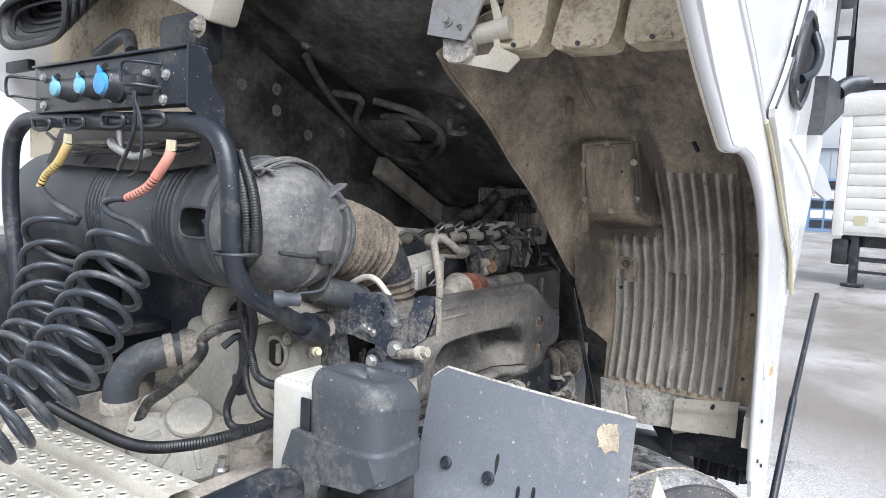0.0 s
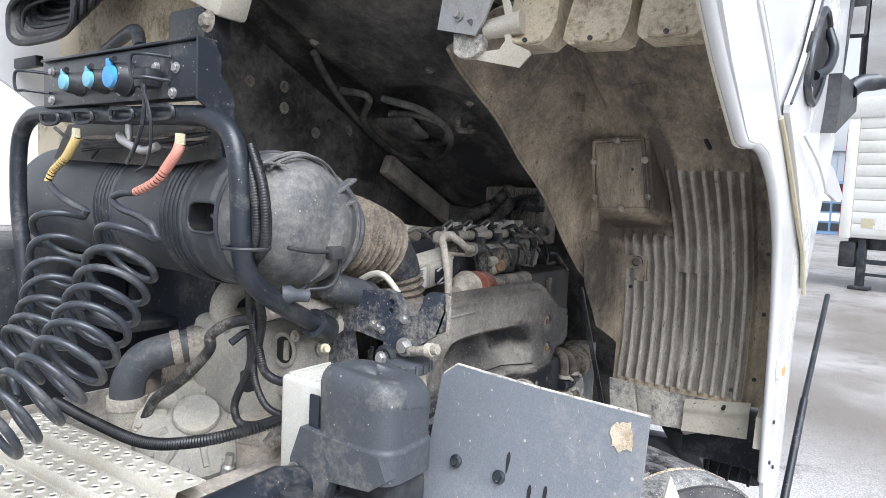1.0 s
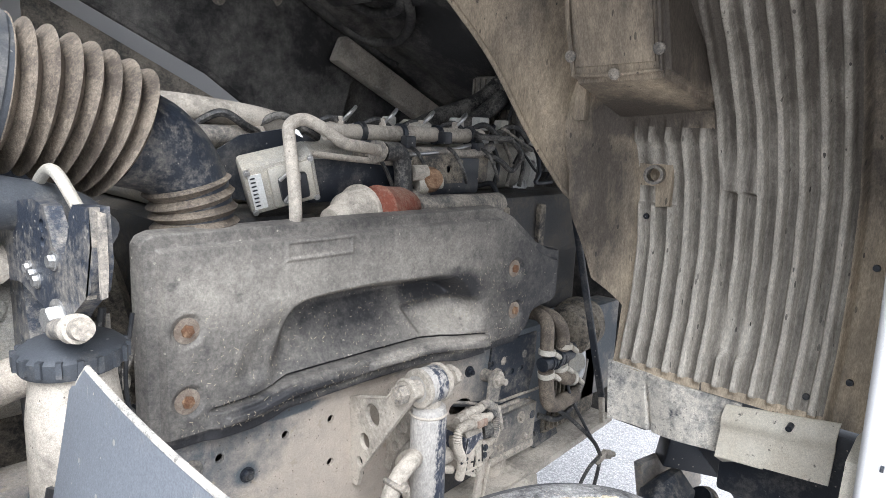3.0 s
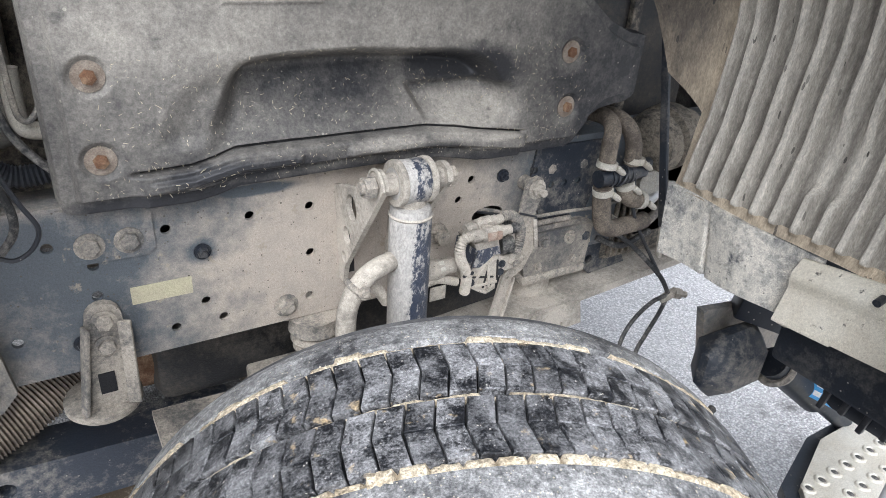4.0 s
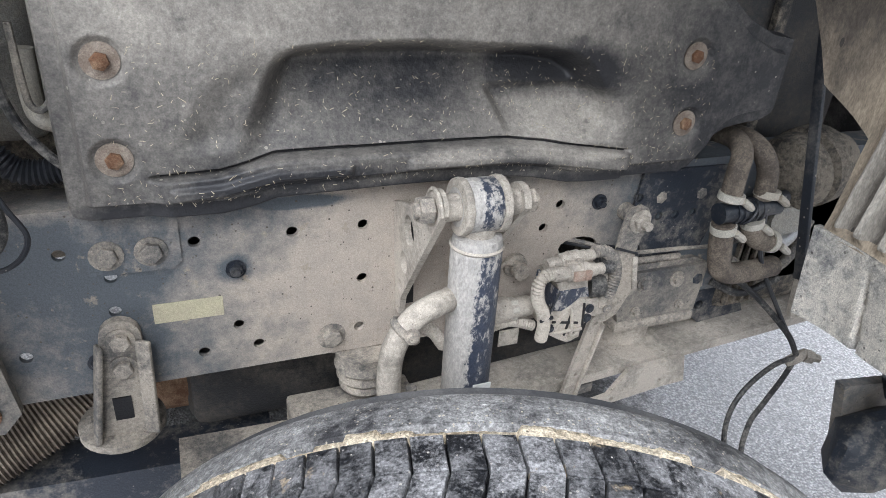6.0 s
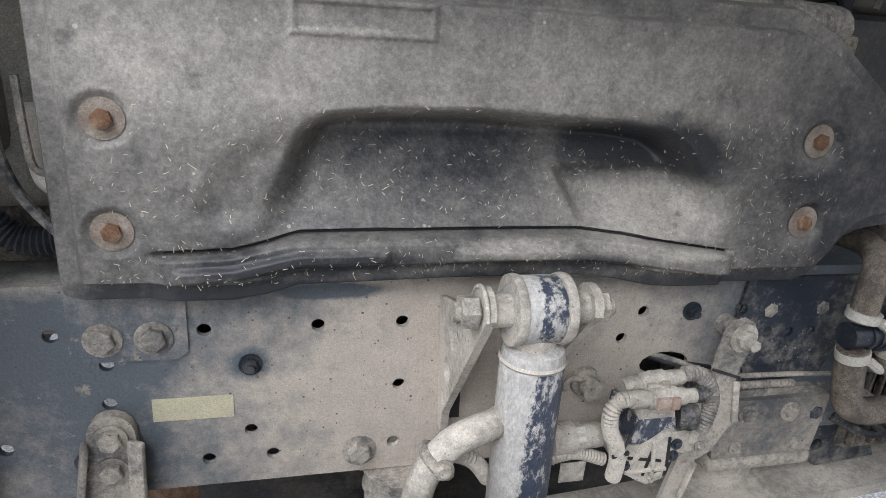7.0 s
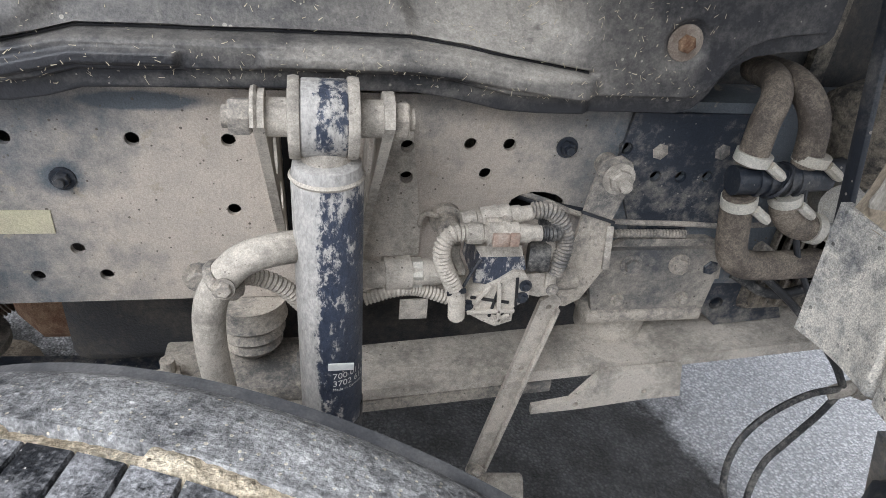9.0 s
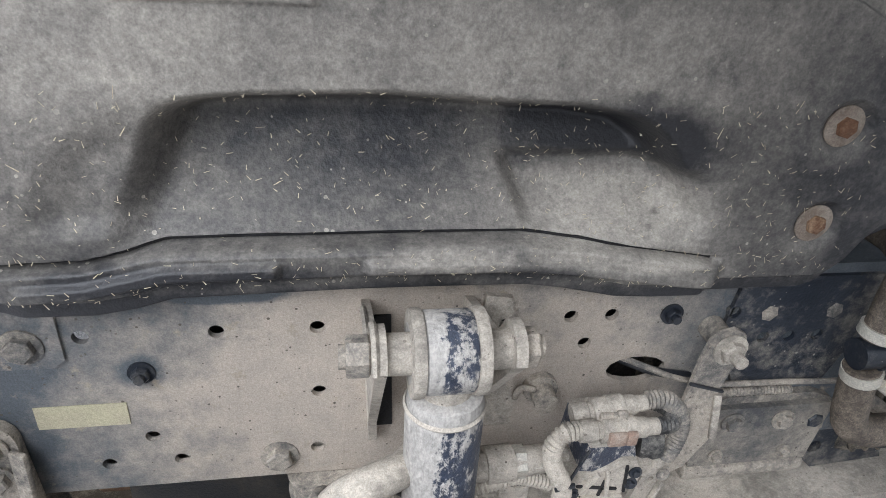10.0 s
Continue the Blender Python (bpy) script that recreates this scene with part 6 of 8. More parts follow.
# the canister ends in a rounded shoulder, from which the neck leads on towards the engine
part("elbow", lathe(B(), [(0.1575, -0.005), (0.1585, 0.02), (0.157, 0.045), (0.152, 0.075), (0.143, 0.105), (0.129, 0.132), (0.108, 0.152), (0.078, 0.165), (0.04, 0.171), (0, 0.173)], (-0.70, 0.085, 1.5852), (0.06, -1, -0.03), 56), M_elbow, duct, "dusty grey plastic elbow")
part("neck", tube(B(), resample(spline([(-0.70, 0.02, 1.580), (-0.66, 0.030, 1.576), (-0.61, 0.040, 1.571), (-0.56, 0.045, 1.563), (-0.535, 0.045, 1.558)], 10), 0.006), lambda d: 0.142 - 0.014 * sstep(0.03, 0.10, d) - 0.021 * sstep(0.115, 0.15, d), 48), M_elbow, duct)
lip_line = [Vector((-0.70 + 0.1555 * math.cos(a), 0.025 - 0.030 * math.sin(a) ** 2, 1.5852 + 0.1555 * math.sin(a))) for a in np.linspace(radians(172), radians(35), 40)]
sad = part("saddle_rib", tube(B(), lip_line, 0.0065, 8), M_elbow, duct, "raised rib round the elbow's shoulder")
part("saddle_rib", tube(B(), [q + Vector((0.002, -0.022, -0.004)) for q in lip_line[12:]], 0.004, 8), M_elbow, duct)
for k, (n_, L) in enumerate(((13, 0.052), (15, 0.046), (17, 0.034))):
    q = lip_line[n_]
    part("spike_tab", bar(B(), q + Vector((0, 0.02, 0)), q + Vector((-0.012 + 0.010 * k, -L, 0.004 - 0.014 * k)), 0.014, 0.005, 0.002), M_elbow, sad)
tab = part("bolt_tab", box(B(), -0.845, -0.800, 0.0, 0.05, 1.605, 1.645, 0.010, 3), M_elbow, duct)
part("bolt", bolt(B(), (-0.846, 0.022, 1.622), (-1, -0.3, 0), 0.009, 0.008, 1.6), M_greyp, tab)
part("neck_ring", tube(B(), [Vector((-0.585, 0.045, 1.567)) + 0.128 * (math.cos(a) * Vector((0, 1, 0)) + math.sin(a) * Vector((0.12, 0, 1))) for a in np.linspace(0, 2 * math.pi, 49)], 0.008, 8), M_elbow, duct)
for a, b in (((-0.66, -0.075, 1.655), (-0.60, -0.078, 1.69)), ((-0.645, -0.085, 1.63), (-0.605, -0.085, 1.64))):
    part("elbow_tab", bar(B(), a, b, 0.03, 0.008, 0.002), M_elbow, duct)
part("sensor_lead", hose(B(), [(-0.80, -0.09, 1.54), (-0.74, -0.10, 1.53), (-0.68, -0.105, 1.525), (-0.655, -0.10, 1.50), (-0.67, -0.09, 1.45), (-0.72, -0.06, 1.44)], 0.005), M_blackp, duct)
part("lead_clip", box(B(), -0.70, -0.66, -0.12, -0.095, 1.51, 1.54, 0.005), M_blackp, duct)
part("elbow_lug", box(B(), -0.62, -0.56, 0.0, 0.04, 1.67, 1.70, 0.006), M_elbow, duct)
part("bellows", corrugated(B(), [(-0.535, 0.045, 1.558), (-0.47, 0.045, 1.545), (-0.40, 0.045, 1.522), (-0.355, 0.045, 1.502)], 0.094, 0.024, 0.13, 40), M_hose, duct, "dusty brown rubber bellows")
part("clamp_band", tube(B(), [Vector((-0.545, 0.045, 1.56)), Vector((-0.530, 0.045, 1.557))], 0.104, 40), M_greyp, duct)
part("charge_pipe", tube(B(), resample(spline([(-0.36, 0.045, 1.503), (-0.315, 0.045, 1.485), (-0.276, 0.045, 1.45), (-0.255, 0.045, 1.40), (-0.246, 0.045, 1.30)], 10), 0.01), lambda s: 0.078 - 0.016 * sstep(0.0, 0.15, s), 32), M_darksteel, duct, "blue-black steel pipe with dust")
part("lower_bellows", corrugated(B(), [(-0.266, 0.045, 1.43), (-0.254, 0.045, 1.38), (-0.246, 0.045, 1.29)], 0.066, 0.022, 0.09, 32), M_hose, duct)
part("side_pipe", hose(B(), [(-0.62, -0.02, 1.44), (-0.55, -0.03, 1.42), (-0.47, -0.02, 1.40), (-0.42, 0.0, 1.36)], 0.034, 18), M_greyp, duct)

# ---- brackets, tanks, mudguard beside the gearbox ----
brk = thing("cab_mount_bracket", "black stamped steel bracket scuffed to dusty metal", "bracket", (-0.54, -0.1, 1.29))
out = [(0.11, 1.30), (0.11, 1.365), (0.06, 1.392), (-0.005, 1.41), (-0.07, 1.425), (-0.13, 1.433), (-0.165, 1.428), (-0.18, 1.41), (-0.19, 1.388), (-0.207, 1.379), (-0.228, 1.384), (-0.242, 1.405), (-0.25, 1.43), (-0.263, 1.441), (-0.309, 1.443), (-0.313, 1.386), (-0.301, 1.355), (-0.25, 1.322), (-0.215, 1.290), (-0.19, 1.283), (-0.165, 1.294), (-0.141, 1.306), (-0.054, 1.319), (0.0, 1.312)]
part("plate", plate(B(), out, 0.02, lambda u, v, w: Vector((-0.535 + w, u, v)), [(-0.155, 1.405, 0.008), (-0.155, 1.385, 0.007)]), M_bracket, brk)
part("turned_edge", sheet(B(), lambda u, v: Vector((-0.535 + 0.009 * v, -0.313 + 0.022 * (1 - min(1.0, u * 1.6)), 1.345 + 0.098 * u)), 10, 4, (0, 0.005, 0)), M_tan, brk, "dusty turned-in edge")
part("gusset", plate(B(), [(0.06, 1.30), (0.0, 1.32), (-0.02, 1.22), (-0.05, 1.05), (0.04, 1.05), (0.07, 1.2)], 0.03, lambda u, v, w: Vector((-0.52 + w, u, v))), M_bracket, brk)
part("flange", plate(B(), [(-0.53, 1.350), (-0.524, 1.352), (-0.522, 1.38), (-0.522, 1.437), (-0.53, 1.440)], 0.006, lambda u, v, w: Vector((u, -0.318 + w, v))), M_tan, brk)
for y, z, r in ((-0.20, 1.305, 0.016), (-0.13, 1.335, 0.007), (-0.115, 1.34, 0.007), (-0.10, 1.345, 0.007), (-0.195, 1.37, 0.008)):
    part("bolt", bolt(B(), (-0.5355, y, z), (-1, -0.1, 0), r, r, 1.4), M_steel, brk)
part("cable", hose(B(), [(-0.50, 0.02, 1.41), (-0.50, -0.05, 1.455), (-0.50, -0.10, 1.46), (-0.49, -0.14, 1.42)], 0.008), M_alu, brk)
pin = part("pivot_pin", cyl(B(), (-0.545, -0.222, 1.299), (-0.543, -0.300, 1.318), 0.012, seg=18), M_tan, brk, "dusty pivot pin")
part("pin_collar", cyl(B(), (-0.5445, -0.272, 1.3115), (-0.5435, -0.286, 1.3148), 0.016, seg=18), M_tan2, pin)
part("arm_socket", cyl(B(), (-0.66, -0.024, 1.353), (-0.60, -0.005, 1.325), 0.034, 0.036, 20), M_black, brk)

tank = thing("coolant_reservoir", "cream translucent reservoir with a black screw cap", "reservoir", (-0.49, -0.18, 0.95))
part("body", tube(B(), resample(spline([(-0.525, -0.20, 0.96), (-0.525, -0.202, 1.05), (-0.525, -0.202, 1.15), (-0.525, -0.202, 1.225), (-0.525, -0.202, 1.262)], 6), 0.01), lambda s: 0.052 - 0.006 * sstep(0.22, 0.28, s), 28), M_tan2, tank)
part("cap", lathe(B(), [(0, 0), (0.055, 0), (0.057, 0.005), (0.057, 0.02), (0.05, 0.026), (0.02, 0.028), (0, 0.028)], (-0.525, -0.202, 1.250), (-0.06, -0.03, 1), 30), M_greyp, tank, "ribbed grey screw cap")
for k in range(18):
    a = 2 * math.pi * k / 18
    part("cap_rib", box(B(), -0.004, 0.004, -0.003, 0.003, 0.0, 0.018, 0.0, m=Matrix.Translation((-0.525 + 0.057 * math.cos(a), -0.202 + 0.057 * math.sin(a), 1.253)) @ Matrix.Rotation(a, 4, "Z")), M_greyp, tank)

wt = thing("filter_housing", "milky white plastic housing with fine ridges", "housing", (-0.73, -0.1, 1.0))
part("body", box(B(), -0.80, -0.66, -0.215, -0.075, 1.03, 1.270, 0.012, 3), M_whitetank, wt)
for k in range(8):
    part("ridge", box(B(), -0.79, -0.67, -0.208 + 0.016 * k, -0.201 + 0.016 * k, 1.2695, 1.2745, 0.001), M_whitetank, wt)
cup = thing("pump_cover", "dark grey moulded plastic hood over the pump", "cover", (-0.75, -0.3, 1.05))
def hood(u, v):
    """A rounded hood with a stepped front, open below."""
    a = 2 * math.pi * u
    ca, sa = math.cos(a), math.sin(a)
    q = 0.46
    sx, sy = math.copysign(abs(ca) ** q, ca), math.copysign(abs(sa) ** q, sa)
    if v > 0.7:
        k = (v - 0.7) / 0.3
        s = 1 - 0.34 * min(1.0, k / 0.6) ** 2 - 0.66 * max(0.0, k - 0.6) / 0.4
        z = 1.258 + 0.056 * math.sin(min(1.0, k / 0.6) * math.pi / 2) - 0.012 * s * (sx - 0.6 * sy)
    else:
        z = 1.122 + 0.140 * v / 0.7
        s = 0.97 + 0.02 * v + 0.045 * sstep(0.34, 0.29, v)
    return Vector((-0.755 + 0.080 * sx * s, -0.304 + 0.100 * sy * s, z + 0.012 * (1 - s) * sx))
part("hood", sheet(B(), hood, 96, 60), M_greyp, cup)
part("foot", plate(B(), [(-0.165, 1.04), (-0.168, 1.12), (-0.195, 1.19), (-0.40, 1.18), (-0.42, 1.14), (-0.38, 1.11), (-0.28, 1.10), (-0.265, 1.06), (-0.22, 1.04)], 0.03, lambda u, v, w: Vector((-0.838 + w, u + 0.015, v))), M_greyp, cup)
part("strap", box(B(), -0.822, -0.815, -0.214, -0.186, 1.10, 1.255, 0.003), M_black, cup, "black strap against the white housing")
part("inner_body", box(B(), -0.80, -0.70, -0.40, -0.25, 1.0, 1.12, 0.015), M_blackp, cup)
part("screw", bolt(B(), (-0.846, -0.175, 1.10), (-1, 0, 0), 0.012, 0.010, 1.5), M_steel, cup)
part("lug", tube(B(), [Vector((-0.64, -0.23 + 0.02 * math.cos(a), 1.305 + 0.02 * math.sin(a))) for a in np.linspace(0, math.pi, 12)], 0.008, 8), M_blackp, cup)
part("lug_bolt", bolt(B(), (-0.655, -0.23, 1.305), (-1, 0, 0.2), 0.011, 0.010, 1.4), M_steel, cup)
part("plug", box(B(), -0.83, -0.77, -0.36, -0.26, 1.03, 1.07, 0.012), M_blackp, cup)
part("cable", hose(B(), [(-0.82, -0.10, 1.06), (-0.84, -0.20, 1.05), (-0.84, -0.30, 1.06), (-0.82, -0.36, 1.08)], 0.009), M_rubber, cup)

guard = thing("mudguard", "scratched grey plastic rear section of the wheel mudguard", "mudguard", (-0.68, -0.55, 0.85))
def mud(u, v):
    y = -0.335 - 0.455 * u + 0.02 * (1 - v) * (1 - u)
    z = 0.90 + (1.303 - 0.90) * v - 0.020 * u * v
    x = -0.565 - 0.20 * max(0.0, 1.303 - z) ** 1.1 - 0.22 * max(0, 1.08 - z) - 0.01 * math.sin(math.pi * u)
    if v > 0.93 and u < 0.08:
        z -= 0.03 * (0.08 - u) / 0.08 * (v - 0.93) / 0.07
    return Vector((x, y, z))
gp = part("panel", sheet(B(), mud, 24, 24, (0.008, 0, -0.002)), M_guard, guard)
for u, v in ((0.17, 0.52), (0.40, 0.52)):
    p = mud(u, v)
    part("screw", lathe(B(), [(0, 0), (0.014, 0), (0.014, 0.004), (0.009, 0.006), (0.009, 0.012), (0, 0.012)], p, (-1, 0, 0.3), 14), M_black, gp)
for u, v in ((0.43, 0.60), (0.55, 0.48), (0.62, 0.50)):
    p = mud(u, v)
    part("slot", plate(B(), [(u + 0.008 * math.sin(a) * (1 + 0.5 * math.cos(a)), v + 0.055 * math.cos(a)) for a in np.linspace(0, 2 * math.pi, 16, endpoint=False)], 0.0012, lambda a, b, w: mud(a, b) + Vector((-0.0012 + w, 0, 0))), M_groove, gp)
part("worn_edge", tube(B(), [mud(k / 24, 1.0) + Vector((0.003, 0, 0.001)) for k in range(25)], 0.003, 8), M_skirt, gp, "pale upper edge")
part("side_flange", sheet(B(), lambda u, v: mud(0, 0.1 + 0.55 * v) + Vector((0.01, 0.06 * u, -0.02 * u)), 4, 10, (0.005, 0, 0)), M_blackp, guard)
rng = random.Random(8)
scr = B()
for k in range(60):
    u, v, a, L = rng.uniform(0.05, 0.95), rng.uniform(0.35, 0.97), rng.gauss(1.9, 0.6), rng.uniform(0.003, 0.022)
    du, dv = math.cos(a) * L / 0.455, math.sin(a) * L / 0.40
    if not 0 < v + dv < 0.99:
        continue
    q = [mud(u, v), mud(u + 0.5 * du + 0.0008, v + 0.5 * dv), mud(u + du, v + dv), mud(u + 0.5 * du - 0.0008, v + 0.5 * dv)]
    scr.faces.new([scr.verts.new(c + Vector((-0.0012, 0, 0))) for c in q])
tagged(part("scratches", scr, M_skirt, gp, smooth=0), kind="stuff")
rng = random.Random(4)
patch = [(0.905 + 0.045 * (1 + rng.uniform(-0.25, 0.25)) * math.cos(a), 0.885 + 0.075 * (1 + rng.uniform(-0.25, 0.25)) * math.sin(a)) for a in np.linspace(0, 2 * math.pi, 18, endpoint=False)]
part("worn_patch", plate(B(), patch, 0.002, lambda u, v, w: mud(u, v) + Vector((-0.0018 + w, 0, 0))), M_patch, guard, "patch of dried tan mud")
hung = thing("mudguard", "yellowed torn edge of the front mudguard section", "mudguard", (-0.5, -0.8, 0.95))
part("panel", sheet(B(), lambda u, v: Vector((-0.50 + 0.10 * u, -0.79 - 0.05 * v, 1.00 + 0.12 * u - 0.10 * v)), 6, 4, (0.006, 0.006, 0)), M_cream, hung)

# ---- catwalk plate ----
walkp = thing("catwalk_plate", "perforated aluminium tread plate, dusty, with raised holes", "tread plate", (-1.15, 0.3, 1.03))
def tread(u, v):
    x, y = -0.94 - 0.62 * u, -0.02 + 0.73 * v
    k = (0.62 * u) % 0.10
    z = 1.066 - 0.028 * v - 0.024 * sstep(0.064, 0.076, k) * sstep(0.100, 0.092, k)
    return Vector((x, y, z))
part("plate", sheet(B(), tread, 200, 6, (0, 0, -0.003)), M_alu, walkp, smooth=30)
part("front_edge", box(B(), -0.941, -0.936, -0.02, 0.71, 1.010, 1.036, 0.002), M_alu, walkp)
ringm = B()
lathe(ringm, [(0.0065, 0.001), (0.008, 0.0035), (0.0115, 0.0035), (0.014, 0.0)], (0, 0, 0), (0, 0, 1), 14)
lathe(ringm, [(0, 0.0006), (0.0066, 0.0006)], (0, 0, 0), (0, 0, 1), 14)
rm = bpy.data.meshes.new("raised_hole")
for f in ringm.faces:
    f.material_index = 1 if all(math.hypot(v.co.x, v.co.y) < 0.0068 for v in f.verts) else 0
bmesh.ops.recalc_face_normals(ringm, faces=ringm.faces)
ringm.to_mesh(rm)
ringm.free()
rm.materials.append(M_alu)
rm.materials.append(M_under)
plate_ob = walkp.children[0]
for row in range(12):
    x = -0.94 - 0.10 * (row // 2) - (0.020 if row % 2 == 0 else 0.052)
    for k in range(15):
        y = 0.005 + 0.047 * k + (0.023 if row % 2 else 0)
        piece("raised_hole", rm, plate_ob, Matrix.Translation((x, y, 1.066 - 0.028 * (y + 0.02) / 0.73)))
beam = thing("support_tube", "black steel support tube under the tread plate", "tube", (-0.95, -0.15, 1.05))
part("tube", tube(B(), [Vector((-1.25, -0.20, 1.09)), Vector((-0.90, -0.19, 1.095)), Vector((-0.70, -0.18, 1.03))], 0.035, 18), M_black, beam)
part("clip", box(B(), -0.93, -0.87, -0.26, -0.21, 1.04, 1.10, 0.012), M_blackp, beam)

strut_ = thing("air_deflector", "narrow black dusty deflector strip beside the wheel arch", "deflector", (0.66, -0.234, 0.889))
part("strip", bar(B(), (0.66, -0.117, 1.327), (0.66, -0.234, 0.889), 0.008, 0.018, 0.002), M_black, strut_)
part("brush", bar(B(), (0.66, -0.234, 0.889), (0.655, -0.245, 0.826), 0.008, 0.018, 0.002), M_tan2, strut_, "pale worn lower end")

# ---- engine between the rails ----
engine = thing("engine", "dusty diesel engine with pipes, wiring and a red heat shield", "engine", (0.4, 0.45, 0.55))
blockp = part("block", box(B(), -0.28, 1.05, 0.10, 0.80, 0.52, 1.36, 0.03), M_block, engine, "dirty dark engine block")
for k in range(7):
    part("block_rib", box(B(), -0.22 + 0.17 * k, -0.19 + 0.17 * k, 0.085, 0.11, 0.70, 1.33, 0.006), M_engine, blockp)
part("head_cover", box(B(), -0.25, 0.95, 0.22, 0.66, 1.36, 1.49, 0.04, 3), M_cast, engine, "dusty alloy rocker cover")
for k in range(6):
    part("cover_bolt", bolt(B(), (-0.15 + 0.2 * k, 0.25, 1.49), (0, 0, 1), 0.012, 0.018, 1.4), M_cast, engine)
part("breather_rail", hose(B(), [(-0.36, 0.30, 1.545), (-0.22, 0.26, 1.555), (-0.05, 0.24, 1.54), (0.06, 0.24, 1.52)], 0.026, 14), M_tan2, engine)
part("breather_rail", hose(B(), [(-0.36, 0.24, 1.50), (-0.20, 0.22, 1.50), (-0.02, 0.22, 1.50)], 0.022, 14), M_tan, engine)
part("fuel_rail", cyl(B(), (0.12, 0.19, 1.515), (0.64, 0.19, 1.515), 0.019, seg=16), M_tan2, engine)
part("intake_box", box(B(), 0.22, 0.64, 0.15, 0.30, 1.39, 1.475, 0.015), M_engine, engine)
part("sensor_rail", hose(B(), [(0.25, 0.14, 1.475), (0.40, 0.135, 1.475), (0.55, 0.135, 1.47), (0.62, 0.13, 1.49)], 0.012), M_tan, engine)
UNIT = Matrix.Translation((-0.072, 0.075, 1.430)) @ Matrix.Rotation(radians(-16), 4, "Y") @ Matrix.Rotation(radians(-24), 4, "Z") @ Matrix.Rotation(radians(14), 4, "X")
ecu = part("control_unit", box(B(), -0.066, 0.066, -0.035, 0.035, -0.048, 0.048, 0.008, 2, UNIT), M_cast, engine, "silver alloy control unit with a label")
part("unit_label", box(B(), -0.058, -0.034, -0.0365, -0.0352, -0.036, 0.034, 0, 1, UNIT), M_paper, ecu)
for k in range(8):
    part("label_bar", box(B(), -0.055, -0.046, -0.0372, -0.0366, -0.03 + 0.008 * k, -0.027 + 0.008 * k, 0, 1, UNIT), M_blackp, ecu)
part("unit_lid", box(B(), -0.022, 0.058, -0.039, -0.034, -0.040, 0.040, 0.004, 2, UNIT), M_alu, ecu)
part("unit_plug", box(B(), -0.008, 0.045, -0.052, -0.038, -0.030, 0.022, 0.006, 2, UNIT), M_blackp, ecu, "black plug with a pale clip")
part("plug_clip", hose(B(), [UNIT @ Vector(q) for q in ((-0.006, -0.054, 0.020), (0.010, -0.056, 0.030), (0.030, -0.055, 0.024), (0.016, -0.056, -0.004), (-0.004, -0.055, -0.024), (0.02, -0.055, -0.026))], 0.0035, 8), M_steel, ecu)
for qx, qz in ((-0.058, 0.041), (0.058, 0.041), (-0.058, -0.041), (0.058, -0.041)):
    part("unit_screw", bolt(B(), UNIT @ Vector((qx, -0.036, qz)), UNIT.to_3x3() @ Vector((0, -1, 0)), 0.0045, 0.004, 1.3), M_steel, ecu)
part("unit_carrier", plate(B(), [(-0.20, 1.40), (-0.19, 1.465), (-0.12, 1.505), (-0.02, 1.520), (0.02, 1.50), (0.0, 1.36)], 0.006, lambda u, v, w: Vector((u, 0.125 + w, v))), M_black, engine)
part("coolant_tube", hose(B(), [(-0.094, -0.015, 1.28), (-0.094, -0.012, 1.40), (-0.090, 0.010, 1.49), (-0.080, 0.026, 1.526), (-0.045, 0.030, 1.538), (-0.005, 0.018, 1.520), (0.03, 0.012, 1.498), (0.09, 0.03, 1.490), (0.15, 0.07, 1.484), (0.22, 0.09, 1.478)], 0.0118, 16), M_tan2, engine, "pale dusty steel tube")
part("hose_elbow", hose(B(), [(0.20, 0.09, 1.478), (0.245, 0.09, 1.475), (0.26, 0.09, 1.44), (0.26, 0.085, 1.38)], 0.021, 14), M_rubber, engine)
part("band_clamp", cyl(B(), (0.175, 0.087, 1.478), (0.188, 0.088, 1.478), 0.024), M_tan, engine)
part("heat_cone", lathe(B(), [(0, 0), (0.026, 0.0), (0.032, 0.03), (0.045, 0.05), (0.05, 0.09), (0.054, 0.092), (0.054, 0.10), (0, 0.10)], (0.015, 0.030, 1.345), (0.92, 0.2, 0.15), 24), M_tan2, engine)
part("heat_shield", lathe(B(), [(0, -0.08), (0.035, -0.078), (0.050, -0.05), (0.053, -0.048), (0.050, -0.02), (0.049, 0.03), (0.041, 0.06), (0.022, 0.085), (0, 0.088)], (0.19, 0.05, 1.356), (0.95, 0.2, -0.05), 24), M_redrust, engine, "rust-red turbo heat shield")
part("exhaust_stub", lathe(B(), [(0, 0), (0.035, 0), (0.04, 0.02), (0.033, 0.10), (0, 0.10)], (0.235, 0.09, 1.35), (1, 0.1, 0.1), 20), M_tan, engine)
part("manifold", hose(B(), [(0.28, 0.07, 1.345), (0.38, 0.08, 1.345), (0.50, 0.09, 1.34), (0.64, 0.12, 1.335)], 0.033, 14), M_tan, engine)
part("manifold_cap", lathe(B(), [(0, 0), (0.028, 0), (0.03, 0.03), (0.022, 0.05), (0, 0.055)], (0.335, 0.095, 1.41), (-0.3, -1, 0.2), 16), M_rust, engine)
part("actuator", lathe(B(), [(0, 0), (0.018, 0), (0.02, 0.035), (0.012, 0.04), (0, 0.06)], (0.28, 0.08, 1.43), (1, -0.3, 0), 14), M_tan2, engine)
casting = part("pump_casting", lathe(B(), [(0, 0), (0.055, 0.0), (0.062, 0.012), (0.062, 0.05), (0.078, 0.056), (0.078, 0.075), (0.07, 0.08), (0.07, 0.16), (0, 0.16)], (0.865, 0.245, 1.415), (0.75, 0.65, 0.0), 28), M_whitetank, engine, "dusty alloy pump casting")
